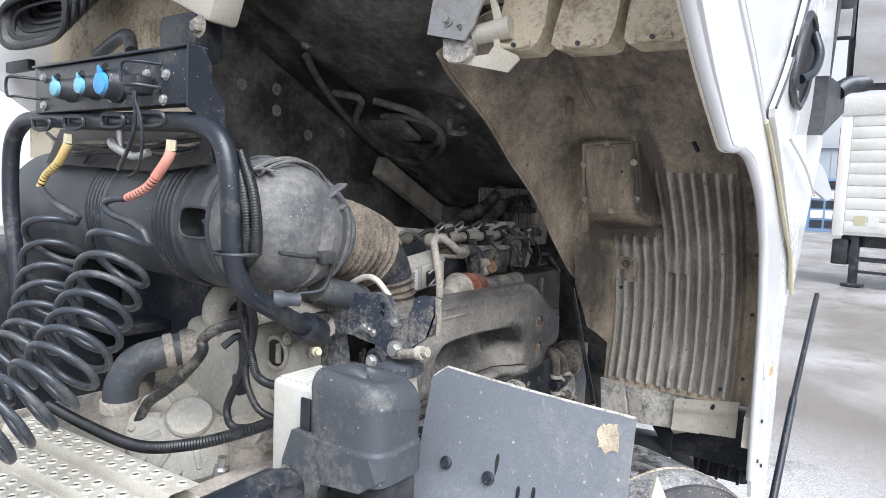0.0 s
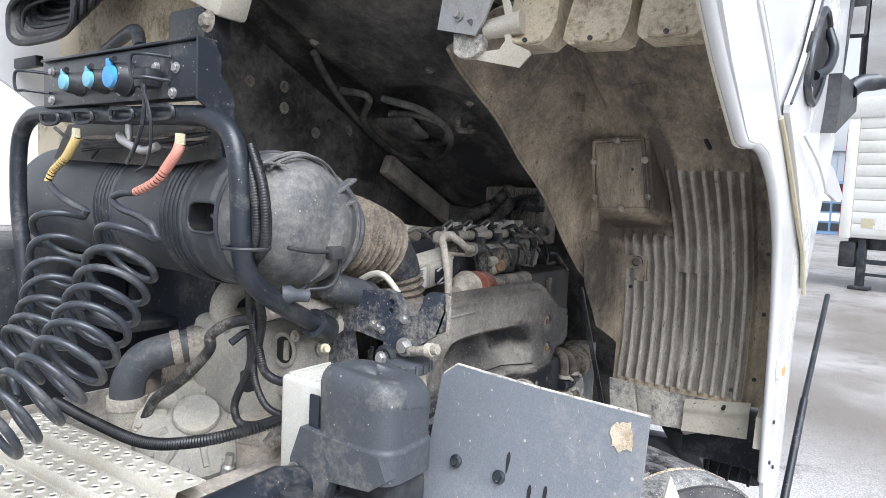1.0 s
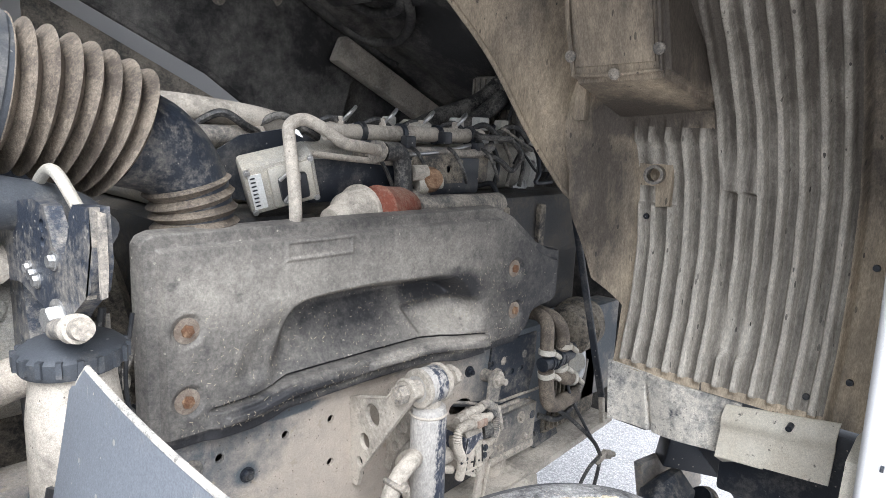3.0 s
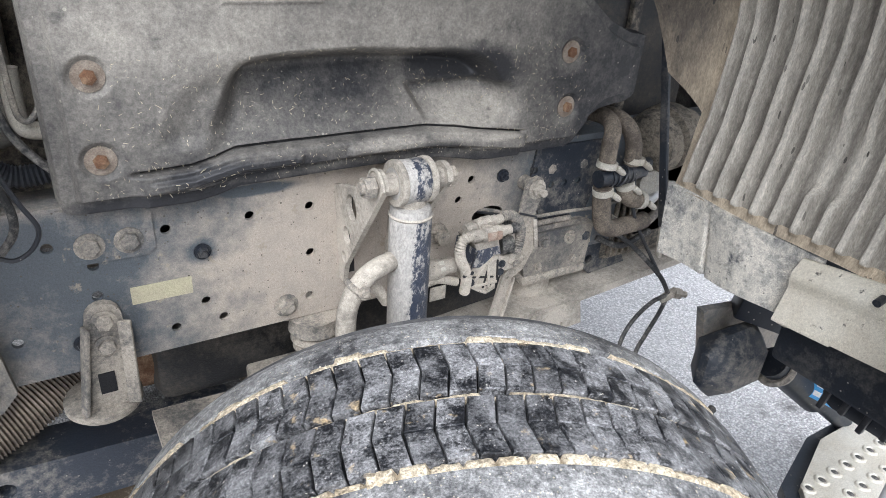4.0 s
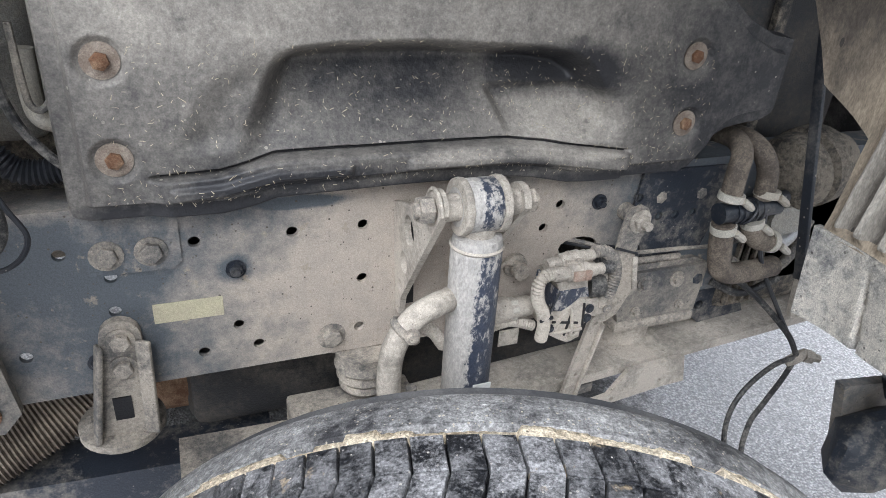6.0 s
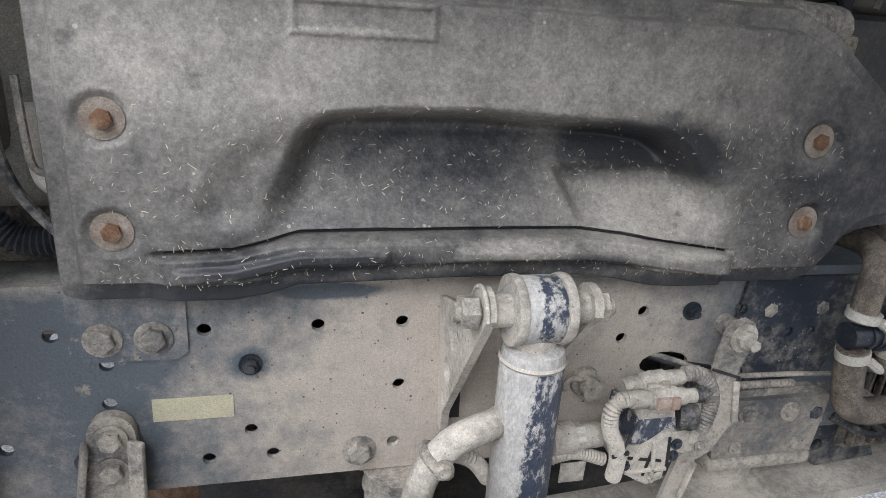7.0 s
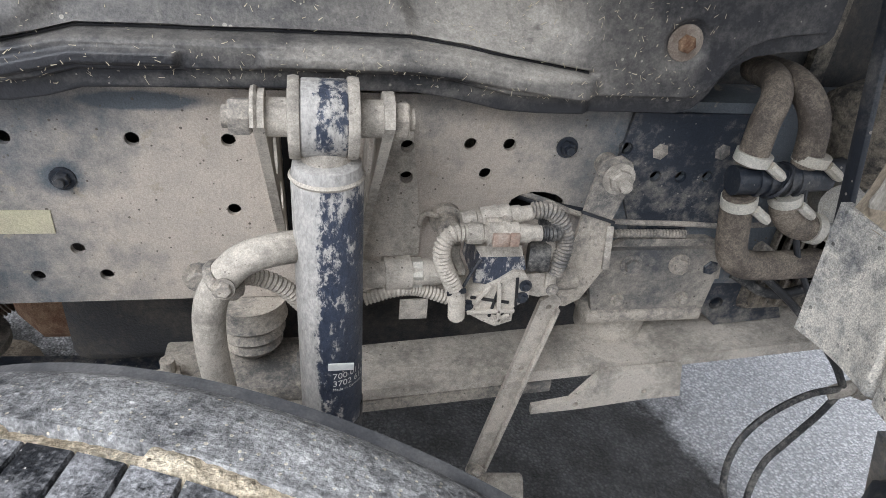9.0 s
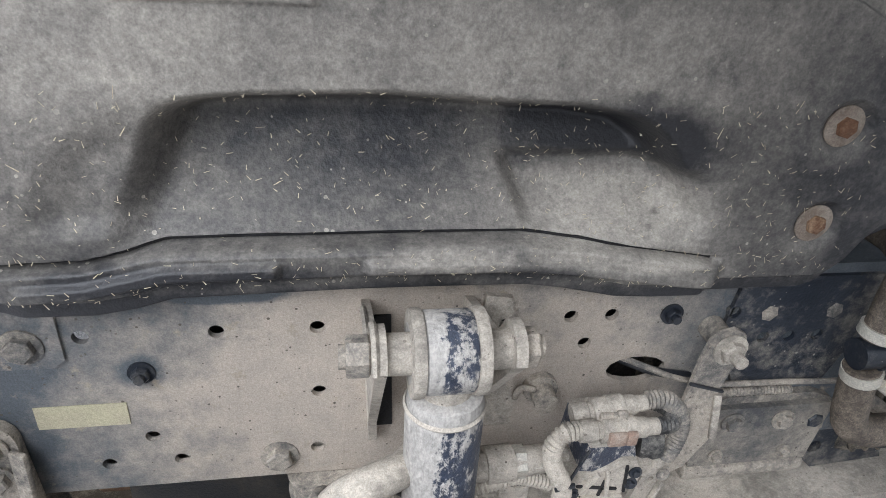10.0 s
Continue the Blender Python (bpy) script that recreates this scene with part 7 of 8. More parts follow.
part("casting_body", box(B(), 0.86, 1.00, 0.24, 0.40, 1.34, 1.52, 0.03, 3), M_whitetank, casting)
for p, r in (((0.887, 0.235, 1.368), 0.026), ((0.90, 0.228, 1.483), 0.020), ((0.850, 0.258, 1.425), 0.017), ((0.845, 0.285, 1.470), 0.014), ((0.93, 0.222, 1.430), 0.016)):
    part("boss", lathe(B(), [(0, 0), (r, 0), (r * 0.9, 0.02), (r * 0.72, 0.022), (r * 0.68, 0.012), (r * 0.4, 0.012), (r * 0.4, 0.030), (0, 0.030)], p, (-0.75, -0.65, 0.1), 18), M_steel, casting)
for p, q in (((0.85, 0.24, 1.50), (0.90, 0.20, 1.53)), ((0.83, 0.26, 1.455), (0.90, 0.205, 1.452)), ((0.87, 0.225, 1.34), (0.93, 0.19, 1.345))):
    part("casting_rib", bar(B(), p, q, 0.010, 0.012, 0.003), M_whitetank, casting)
for k in range(4):
    x0, y0 = 0.70 + 0.045 * k, 0.26 - 0.012 * k
    part("vertical_wire", hose(B(), [(x0 + 0.02, y0, 1.545), (x0 - 0.01, y0 - 0.02, 1.50), (x0 + 0.015, y0 - 0.03, 1.44), (x0, y0 - 0.03, 1.37)], 0.006 + 0.001 * (k % 2), 8), (M_tan2, M_blackp, M_tan, M_rubber)[k], engine)
for p, sz in (((0.56, 0.21, 1.548), 0.013), ((0.68, 0.23, 1.550), 0.016), ((0.80, 0.25, 1.548), 0.014), ((0.40, 0.30, 1.545), 0.012)):
    part("connector", box(B(), p[0] - sz, p[0] + 1.6 * sz, p[1] - sz, p[1] + sz, p[2] - 0.02, p[2] + sz, 0.004), M_whitetank, engine, "milky plastic connector")
part("top_pipe", hose(B(), [(-0.36, 0.30, 1.562), (-0.15, 0.335, 1.552), (0.03, 0.353, 1.540), (0.20, 0.366, 1.528), (0.36, 0.376, 1.515)], 0.015, 14), M_tan2, engine, "pale dusty pipe along the engine's top")
part("oil_line", hose(B(), [(-0.02, 0.10, 1.478), (0.12, 0.115, 1.462), (0.30, 0.12, 1.450), (0.48, 0.14, 1.462), (0.62, 0.17, 1.455)], 0.007, 10), M_tan2, engine)
part("oil_line", hose(B(), [(0.30, 0.12, 1.468), (0.42, 0.13, 1.474), (0.55, 0.15, 1.490), (0.66, 0.18, 1.505)], 0.006, 10), M_steel, engine)
rng = random.Random(11)
for k in range(7):
    x0 = rng.uniform(0.60, 0.85)
    p = [(x0, rng.uniform(0.12, 0.22), rng.uniform(1.40, 1.55))]
    for j in range(4):
        q = p[-1]
        p.append((q[0] + rng.uniform(-0.03, 0.09), q[1] + rng.uniform(-0.05, 0.04), max(1.33, q[2] + rng.uniform(-0.09, 0.05))))
    part("wire", hose(B(), p, rng.choice((0.004, 0.006, 0.008)), 8), rng.choice((M_blackp, M_rubber, M_rubber, M_tan)), engine)
for k in range(10):
    x0 = -0.30 + 0.13 * k
    part("harness", hose(B(), [(x0, 0.24, 1.51), (x0 + 0.05, 0.20, 1.545), (x0 + 0.10, 0.19, 1.52), (x0 + 0.16, 0.22, 1.50)], 0.008, 8), M_rubber, engine)
    part("injector_stub", lathe(B(), [(0, 0), (0.014, 0), (0.016, 0.02), (0.010, 0.03), (0.010, 0.05), (0, 0.05)], (x0 + 0.05, 0.28, 1.485), (0, -0.2, 1), 12), rng.choice((M_steel, M_tan2, M_blackp)), engine)
for k in range(4):
    x0 = 0.16 + 0.125 * k
    part("fuel_line", hose(B(), [(x0, 0.19, 1.535), (x0 + 0.015, 0.17, 1.56), (x0 + 0.05, 0.20, 1.57), (x0 + 0.06, 0.26, 1.53)], 0.0042, 8), M_steel, engine)
    part("line_nut", lathe(B(), [(0, 0), (0.009, 0), (0.009, 0.016), (0.006, 0.02), (0, 0.02)], (x0, 0.19, 1.53), (0, 0, 1), 6), M_tan2, engine)
    part("rail_clip", cyl(B(), (x0 + 0.05, 0.19, 1.515), (x0 + 0.062, 0.19, 1.515), 0.025, seg=16), M_black, engine)
    part("plug", box(B(), x0 + 0.02, x0 + 0.05, 0.125, 0.15, 1.47 + 0.012 * (k % 3), 1.50 + 0.012 * (k % 3), 0.005), M_blackp, engine)
    part("plug_lead", hose(B(), [(x0 + 0.035, 0.125, 1.485), (x0 + 0.03, 0.095, 1.47), (x0 + 0.05, 0.085, 1.43), (x0 + 0.08, 0.10, 1.40)], 0.0045, 8), M_rubber, engine)
part("carrier_plate", plate(B(), [(0.30, 1.40), (0.48, 1.40), (0.48, 1.455), (0.44, 1.47), (0.31, 1.465)], 0.006, lambda u, v, w: Vector((u, 0.105 + w, v)), [(0.35, 1.43, 0.012), (0.43, 1.435, 0.010)]), M_engine, engine)
# black box behind the pipes makes the shade between them
part("dark_gap", box(B(), 0.03, 0.56, 0.12, 0.14, 1.37, 1.46, 0.004), M_black, engine)
part("coolant_pipe_end", lathe(B(), [(0, 0), (0.022, 0), (0.026, 0.01), (0.026, 0.02), (0.020, 0.024), (0.020, 0.06), (0, 0.06)], (0.30, 0.085, 1.405), (1, -0.4, 0.15), 18), M_cast, engine)
part("filler_cap", lathe(B(), [(0, 0), (0.04, 0), (0.042, 0.03), (0.03, 0.04), (0, 0.04)], (0.42, 0.22, 1.51), (0, 0, 1), 18), M_cast, engine)
part("front_hose", hose(B(), [(0.60, 0.45, 1.50), (0.80, 0.50, 1.56), (0.95, 0.46, 1.62), (1.05, 0.44, 1.70)], 0.035, 14), M_rubber, engine)
part("front_hose", hose(B(), [(0.70, 0.36, 1.50), (0.86, 0.40, 1.56), (0.97, 0.38, 1.64)], 0.028, 14), M_rubber, engine)
shroud = thing("fan_shroud", "black ribbed plastic box crossed by cables before the engine", "shroud", (1.02, 0.38, 1.45))
part("box", box(B(), 1.0, 1.14, 0.23, 0.55, 1.45, 1.71, 0.015), M_grime, shroud)
for k in range(13):
    part("rib", box(B(), 0.992, 1.0, 0.245 + 0.0235 * k, 0.253 + 0.0235 * k, 1.47, 1.70, 0.002), M_grime, shroud)
part("band", box(B(), 0.985, 0.999, 0.225, 0.555, 1.60, 1.625, 0.003), M_blackp, shroud)
for k in range(4):
    part("cable", hose(B(), [(0.97, 0.52 - 0.05 * k, 1.52), (0.96, 0.46 - 0.05 * k, 1.60 + 0.02 * k), (0.97, 0.36 - 0.03 * k, 1.66), (0.98, 0.25, 1.68 - 0.03 * k)], 0.006, 8), M_rubber, shroud)
radi = thing("radiator", "dark radiator block at the front of the chassis", "radiator", (1.3, 0.43, 0.6))
part("core", box(B(), 1.25, 1.35, -0.10, 0.95, 0.55, 1.60, 0.02), M_under, radi)
under = thing("oil_sump", "dusty dark oil pan under the engine", "oil pan", (0.4, 0.45, 0.40))
part("pan", box(B(), -0.10, 0.85, 0.20, 0.70, 0.40, 0.515, 0.04), M_engine, under)
sleeve = thing("engine_mount", "pale dusty rubber engine mount below the rail", "engine mount", (0.58, 0.03, 0.66))
part("bush", lathe(B(), [(0, 0), (0.052, 0), (0.056, 0.004), (0.057, 0.055), (0.063, 0.060), (0.063, 0.068), (0, 0.068)], (0.575, 0.055, 0.602), (0, 0, 1), 28), M_tan2, sleeve)
part("seat", box(B(), 0.492, 0.682, -0.028, 0.12, 0.672, 0.694, 0.006), M_tan, sleeve)
part("flange", plate(B(), [(0.470, 0.800), (0.690, 0.800), (0.682, 0.694), (0.500, 0.694)], 0.012, lambda u, v, w: Vector((u, -0.022 + w, v))), M_grime, sleeve)
for x, z in ((0.542, 0.777), (0.618, 0.776), (0.535, 0.715), (0.64, 0.715)):
    part("bolt", bolt(B(), (x, -0.023, z), (0, -1, 0), 0.011 if z > 0.75 else 0.007, 0.010, 1.5), M_tan, sleeve)
part("bracket", plate(B(), [(0.64, 0.72), (0.82, 0.72), (0.86, 0.64), (0.74, 0.63)], 0.06, lambda u, v, w: Vector((u, 0.01 + w, v)), [(0.73, 0.675, 0.012)]), M_darksteel, sleeve)

# ---- gearbox ----
gear = thing("gearbox", "pale alloy gearbox housing, dusty, with ribs and bolts", "gearbox", (-0.75, 0.43, 0.75))
part("case", box(B(), -1.30, -0.42, 0.40, 0.72, 0.72, 1.0, 0.06, 3), M_cast, gear)
part("bell_housing", lathe(B(), [(0, 0), (0.30, 0), (0.32, 0.02), (0.32, 0.05), (0.27, 0.10), (0.24, 0.30), (0, 0.30)], (-0.30, 0.45, 1.03), (-1, 0, 0), 40), M_engine, gear)
part("side_cover", lathe(B(), [(0, 0.06), (0.06, 0.06), (0.075, 0.045), (0.13, 0.035), (0.155, 0.02), (0.16, 0.0)], (-0.70, 0.36, 1.015), (-0.35, -0.5, 0.8), 36), M_cast, gear)
part("round_plate", lathe(B(), [(0, 0.012), (0.055, 0.012), (0.06, 0.006), (0.06, 0)], (-0.722, 0.329, 1.065), (-0.35, -0.5, 0.8), 30), M_cast, gear)
axis = Vector((-0.35, -0.5, 0.8)).normalized()
eu = axis.cross(Vector((0, 0, 1))).normalized()
ev = axis.cross(eu)
for k in range(9):
    a = 2 * math.pi * k / 9
    q = Vector((-0.70, 0.36, 1.015)) + 0.140 * (math.cos(a) * eu + math.sin(a) * ev)
    part("bolt", bolt(B(), q + 0.026 * axis, axis, 0.010, 0.012, 1.5), M_cast, gear)
    a += 0.35
    d1 = math.cos(a) * eu + math.sin(a) * ev
    part("web_rib", bar(B(), Vector((-0.70, 0.36, 1.015)) + 0.075 * d1 + 0.045 * axis, Vector((-0.70, 0.36, 1.015)) + 0.135 * d1 + 0.026 * axis, 0.016, 0.020, 0.004), M_cast, gear)
part("upper_case", box(B(), -0.66, -0.40, 0.14, 0.46, 1.05, 1.31, 0.035, 3), M_cast, gear)
part("shift_tower", box(B(), -0.62, -0.46, 0.06, 0.20, 1.12, 1.29, 0.03, 3), M_cast, gear)
for p in ((-0.55, 0.055, 1.26), (-0.48, 0.055, 1.25), (-0.60, 0.055, 1.15), (-0.60, 0.13, 1.22)):
    part("bolt", bolt(B(), p, (0, -1, 0), 0.013, 0.012, 1.6), M_cast, gear)
hole = part("inspection_opening", plate(B(), [(0.115 + 0.034 * math.cos(a), 1.258 + 0.036 * math.sin(a)) for a in np.linspace(0, 2 * math.pi, 24, endpoint=False)], 0.004, lambda u, v, w: Vector((-0.6235 + w, u, v))), M_groove, gear, "dark clutch inspection opening")
part("opening_rim", tube(B(), [(-0.623, 0.115 + 0.038 * math.cos(a), 1.258 + 0.040 * math.sin(a)) for a in np.linspace(0, 2 * math.pi, 33)], 0.006, 8), M_cast, hole)
part("clutch_lever", bar(B(), (-0.628, 0.10, 1.235), (-0.628, 0.10, 1.285), 0.012, 0.012, 0.003), M_tan2, hole)
for y, z in ((0.16, 1.285), (0.165, 1.21), (0.075, 1.30)):
    part("bolt", bolt(B(), (-0.6225, y, z), (-1, 0, 0), 0.010, 0.010, 1.5), M_cast, gear)
part("cast_elbow", hose(B(), [(-0.62, 0.30, 1.28), (-0.66, 0.31, 1.33), (-0.65, 0.30, 1.38), (-0.60, 0.29, 1.41)], 0.034, 16), M_cast, gear)
part("label", box(B(), -0.62, -0.58, 0.137, 0.139, 1.25, 1.27), M_paper, gear)
part("lower_body", tube(B(), spline([(-0.69, 0.12, 0.80), (-0.69, 0.12, 1.0), (-0.69, 0.12, 1.10)], 4), 0.055, 20), M_rail, gear)
part("collar", cyl(B(), (-0.69, 0.12, 1.055), (-0.69, 0.12, 1.085), 0.062, seg=24), M_tan2, gear)
part("plug_nut", lathe(B(), [(0, 0), (0.016, 0), (0.016, 0.03), (0.010, 0.035), (0.010, 0.06), (0, 0.06)], (-0.80, 0.10, 0.99), (0, -0.2, 1), 8), M_steel, gear)
cool = thing("coolant_pipe", "thick grey coolant hose with a band clamp", "hose", (-0.95, 0.2, 1.1))
part("hose", hose(B(), [(-0.805, 0.515, 1.05), (-0.805, 0.515, 1.10), (-0.80, 0.51, 1.145), (-0.775, 0.495, 1.19), (-0.735, 0.465, 1.212), (-0.66, 0.42, 1.228), (-0.60, 0.38, 1.235)], 0.044, 20), M_greyp, cool)
part("clamp", cyl(B(), (-0.715, 0.453, 1.217), (-0.695, 0.441, 1.221), 0.0485, seg=24), M_tan, cool)
part("clamp", cyl(B(), (-0.805, 0.515, 1.065), (-0.805, 0.515, 1.095), 0.051, seg=24), M_tan2, cool)
part("sleeve", cyl(B(), (-0.68, 0.432, 1.224), (-0.62, 0.394, 1.232), 0.050, 0.052, 24), M_tan, cool)
part("sleeve_foot", cyl(B(), (-0.805, 0.515, 0.95), (-0.805, 0.515, 1.065), 0.047, seg=20), M_cast, cool)
wires = thing("wiring_harness", "black taped wiring harness across the gearbox", "cable", (-0.8, 0.1, 1.05))
part("trunk", corrugated(B(), [(-0.90, 0.70, 1.06), (-0.905, 0.50, 1.055), (-0.905, 0.27, 1.06), (-0.87, 0.12, 1.09), (-0.80, 0.03, 1.12), (-0.70, -0.01, 1.14)], 0.0135, 0.007, 0.08, 12), M_cable, wires)
part("branch", hose(B(), [(-0.80, 0.443, 1.04), (-0.79, 0.414, 1.10), (-0.785, 0.343, 1.149), (-0.78, 0.276, 1.20), (-0.78, 0.20, 1.27), (-0.78, 0.195, 1.305), (-0.77, 0.141, 1.341), (-0.74, 0.06, 1.364), (-0.66, 0.02, 1.37), (-0.56, 0.0, 1.36)], 0.0135, 10), M_rubber, wires)
part("branch", hose(B(), [(-0.78, 0.12, 1.30), (-0.74, 0.11, 1.32), (-0.73, 0.11, 1.26), (-0.74, 0.11, 1.22)], 0.009, 8), M_blackp, wires)
part("plug", box(B(), -0.755, -0.725, 0.09, 0.12, 1.18, 1.23, 0.006), M_blackp, wires)
part("pipe", hose(B(), [(-0.74, 0.05, 1.38), (-0.66, 0.03, 1.385), (-0.58, 0.02, 1.36), (-0.53, 0.02, 1.32)], 0.024, 12), M_tan2, wires)
part("pipe", hose(B(), [(-0.70, 0.08, 1.05), (-0.64, 0.04, 1.12), (-0.56, 0.02, 1.16), (-0.50, 0.0, 1.18)], 0.030, 14), M_tan, wires)
part("yellow_sensor", lathe(B(), [(0, 0), (0.011, 0), (0.012, 0.02), (0.007, 0.025), (0.007, 0.04), (0, 0.04)], (-0.625, -0.025, 1.287), (-0.6, -1, 0.2), 14), M_label, wires)
rear = thing("crossmember", "dark painted steel crossmember behind the gearbox", "crossmember", (-1.2, 0.43, 0.8))
part("plate", plate(B(), [(0.09, 0.75), (0.78, 0.75), (0.78, 1.05), (0.09, 1.05)], 0.01, lambda u, v, w: Vector((-1.42 + w, u, v)), [(0.2, 0.9, 0.02), (0.4, 0.9, 0.02)]), M_black, rear)
batt = thing("battery_box", "black ribbed plastic tank behind the hoop", "tank", (-0.9, 1.2, 0.9))
part("body", box(B(), -1.05, -0.55, 0.95, 1.55, 0.85, 1.46, 0.03), M_blackp, batt)
for k in range(12):
    part("rib", box(B(), -1.06, -1.048, 0.98, 1.53, 0.90 + 0.045 * k, 0.915 + 0.045 * k, 0.003), M_blackp, batt)
# added black plates stand in for the shade behind the hoses
tail = thing("grease_tray", "black plates over the far rail, added for the dark behind the hoses", "plate", (-0.6, 0.7, 1.1))
part("tray", box(B(), -0.72, -0.3, 0.68, 0.92, 1.22, 1.25, 0.006), M_black, tail)
part("wall", box(B(), -0.55, -0.30, 0.50, 1.05, 1.02, 1.50, 0.02), M_black, tail)

# ---- hoses and fittings at the front of the rail ----
water = thing("water_hoses", "pair of brown-grey rubber water hoses with steel worm clips", "hoses", (0.68, -0.085, 0.8))
part("hose", hose(B(), [(0.67, 0.03, 1.05), (0.658, -0.03, 1.056), (0.642, -0.068, 1.045), (0.627, -0.083, 1.015), (0.625, -0.086, 0.965)], 0.0180, 16), M_hose, water)
part("hose", hose(B(), [(0.69, 0.03, 1.05), (0.684, -0.03, 1.056), (0.686, -0.068, 1.045), (0.696, -0.083, 1.015), (0.703, -0.086, 0.965)], 0.0180, 16), M_hose, water)
part("manifold", hose(B(), [(0.608, -0.086, 0.943), (0.66, -0.087, 0.945), (0.738, -0.086, 0.949)], 0.019, 14), M_black, water, "black plastic hose connector")
for k in range(5):
    part("manifold_rib", cyl(B(), (0.635 + 0.014 * k, -0.087, 0.944), (0.640 + 0.014 * k, -0.087, 0.944), 0.0215), M_black, water)
part("hose", hose(B(), [(0.624, -0.088, 0.925), (0.632, -0.088, 0.88), (0.645, -0.088, 0.835), (0.672, -0.088, 0.817), (0.72, -0.086, 0.813), (0.79, -0.08, 0.812)], 0.0205, 16), M_hose, water)
part("hose", hose(B(), [(0.69, -0.088, 0.925), (0.698, -0.088, 0.90), (0.72, -0.088, 0.88), (0.752, -0.088, 0.873)], 0.0185, 16), M_hose, water)
part("steel_pipe", hose(B(), [(0.745, -0.088, 0.874), (0.79, -0.088, 0.87), (0.83, -0.07, 0.90), (0.85, -0.05, 0.95)], 0.012, 12), M_steel, water)
for a, b, r in (((0.6255, -0.086, 0.968), (0.6265, -0.086, 0.981), 0.0225), ((0.7065, -0.086, 0.968), (0.7075, -0.086, 0.981), 0.0225), ((0.6255, -0.088, 0.922), (0.6285, -0.088, 0.908), 0.0225), ((0.689, -0.088, 0.926), (0.6935, -0.088, 0.914), 0.021), ((0.744, -0.088, 0.875), (0.757, -0.088, 0.872), 0.0215)):
    cl = part("worm_clip", cyl(B(), a, b, r, seg=20), M_alu, water, "galvanised worm-drive clip")
    c = (Vector(a) + Vector(b)) / 2
    part("clip_screw", lathe(B(), [(0, 0), (0.007, 0), (0.007, 0.02), (0.005, 0.026), (0, 0.026)], c + Vector((r * 0.6, -r * 0.75, -0.004)), (0.5, -0.1, -0.35), 8), M_alu, cl)
part("cable_tie", tube(B(), [Vector((0.665 + 0.012 * math.cos(a), -0.09 + 0.021 * math.sin(a), 0.945 + 0.022 * math.cos(a * 1.0))) for a in np.linspace(0, 2 * math.pi, 16)], 0.0025, 6), M_blackp, water)
part("side_port", lathe(B(), [(0, 0), (0.013, 0), (0.013, 0.03), (0.009, 0.035), (0, 0.04)], (0.735, -0.08, 0.955), (1, 0.1, 0.1), 12), M_blackp, water)

airline = thing("air_line", "thick pale dust-coated air hose over the axle", "hose", (0.0, -0.1, 0.7))
part("hose", hose(B(), [(0.25, -0.095, 0.823), (0.16, -0.10, 0.824), (0.12, -0.09, 0.845), (0.098, -0.125, 0.880), (0.076, -0.165, 0.905), (0.045, -0.182, 0.909), (0.020, -0.185, 0.897), (-0.001, -0.185, 0.868), (-0.010, -0.185, 0.838), (-0.012, -0.185, 0.795), (-0.008, -0.182, 0.735), (0.0, -0.175, 0.64), (0.01, -0.16, 0.53)], 0.0170, 16), M_tan2, airline)
part("p_clip", tube(B(), [Vector((0.008 + 0.014 * math.sin(a), -0.185 + 0.021 * math.cos(a), 0.880 - 0.012 * math.sin(a))) for a in np.linspace(0, 2 * math.pi, 18)], 0.006, 8), M_tan, airline)
part("p_clip_bolt", bolt(B(), (0.010, -0.206, 0.884), (0.1, -1, 0.2), 0.008, 0.008, 1.4), M_tan, airline)
part("union", cyl(B(), (0.178, -0.099, 0.823), (0.21, -0.097, 0.823), 0.0215, seg=14), M_tan2, airline)
part("union", lathe(B(), [(0, 0), (0.019, 0), (0.019, 0.012), (0.016, 0.014), (0.016, 0.03), (0, 0.03)], (0.212, -0.097, 0.823), (1, 0, 0), 6), M_alu, airline)
part("conduit", corrugated(B(), [(0.012, -0.165, 0.868), (0.035, -0.155, 0.862), (0.062, -0.15, 0.845), (0.085, -0.14, 0.81)], 0.0095, 0.005, 0.1, 10), M_tan2, airline)
part("conduit", corrugated(B(), [(0.155, -0.11, 0.795), (0.19, -0.11, 0.806), (0.22, -0.10, 0.80), (0.26, -0.10, 0.785)], 0.0085, 0.005, 0.1, 10), M_tan2, airline)
part("tag", box(B(), 0.20, 0.235, -0.102, -0.100, 0.755, 0.785), M_tan2, airline)

valve = thing("levelling_valve", "mud-coated levelling valve with two plugs and cables", "valve", (0.33, -0.09, 0.735))
part("body", plate(B(), [(0.29, 0.854), (0.345, 0.855), (0.351, 0.835), (0.345, 0.816), (0.315, 0.811), (0.287, 0.816)], 0.07, lambda u, v, w: Vector((u, -0.112 + w, v))), M_shock, valve)
part("top_cap", plate(B(), [(0.283, 0.869), (0.318, 0.873), (0.34, 0.87), (0.344, 0.854), (0.292, 0.854)], 0.06, lambda u, v, w: Vector((u, -0.114 + w, v))), M_tan2, valve)
fp = part("front_plate", plate(B(), [(0.277, 0.78), (0.279, 0.799), (0.296, 0.809), (0.317, 0.821), (0.334, 0.834), (0.349, 0.833), (0.36, 0.815), (0.359, 0.792), (0.342, 0.781), (0.342, 0.759), (0.321, 0.751), (0.302, 0.761), (0.285, 0.772)], 0.05, lambda u, v, w: Vector((u, -0.118 + w, v))), M_tan2, valve, "pale muddy valve cover")
part("cover_rib", bar(B(), (0.281, -0.121, 0.778), (0.342, -0.121, 0.778), 0.006, 0.005, 0.001), M_tan2, fp)
part("cover_rib", bar(B(), (0.317, -0.121, 0.821), (0.324, -0.121, 0.758), 0.006, 0.005, 0.001), M_tan2, fp)
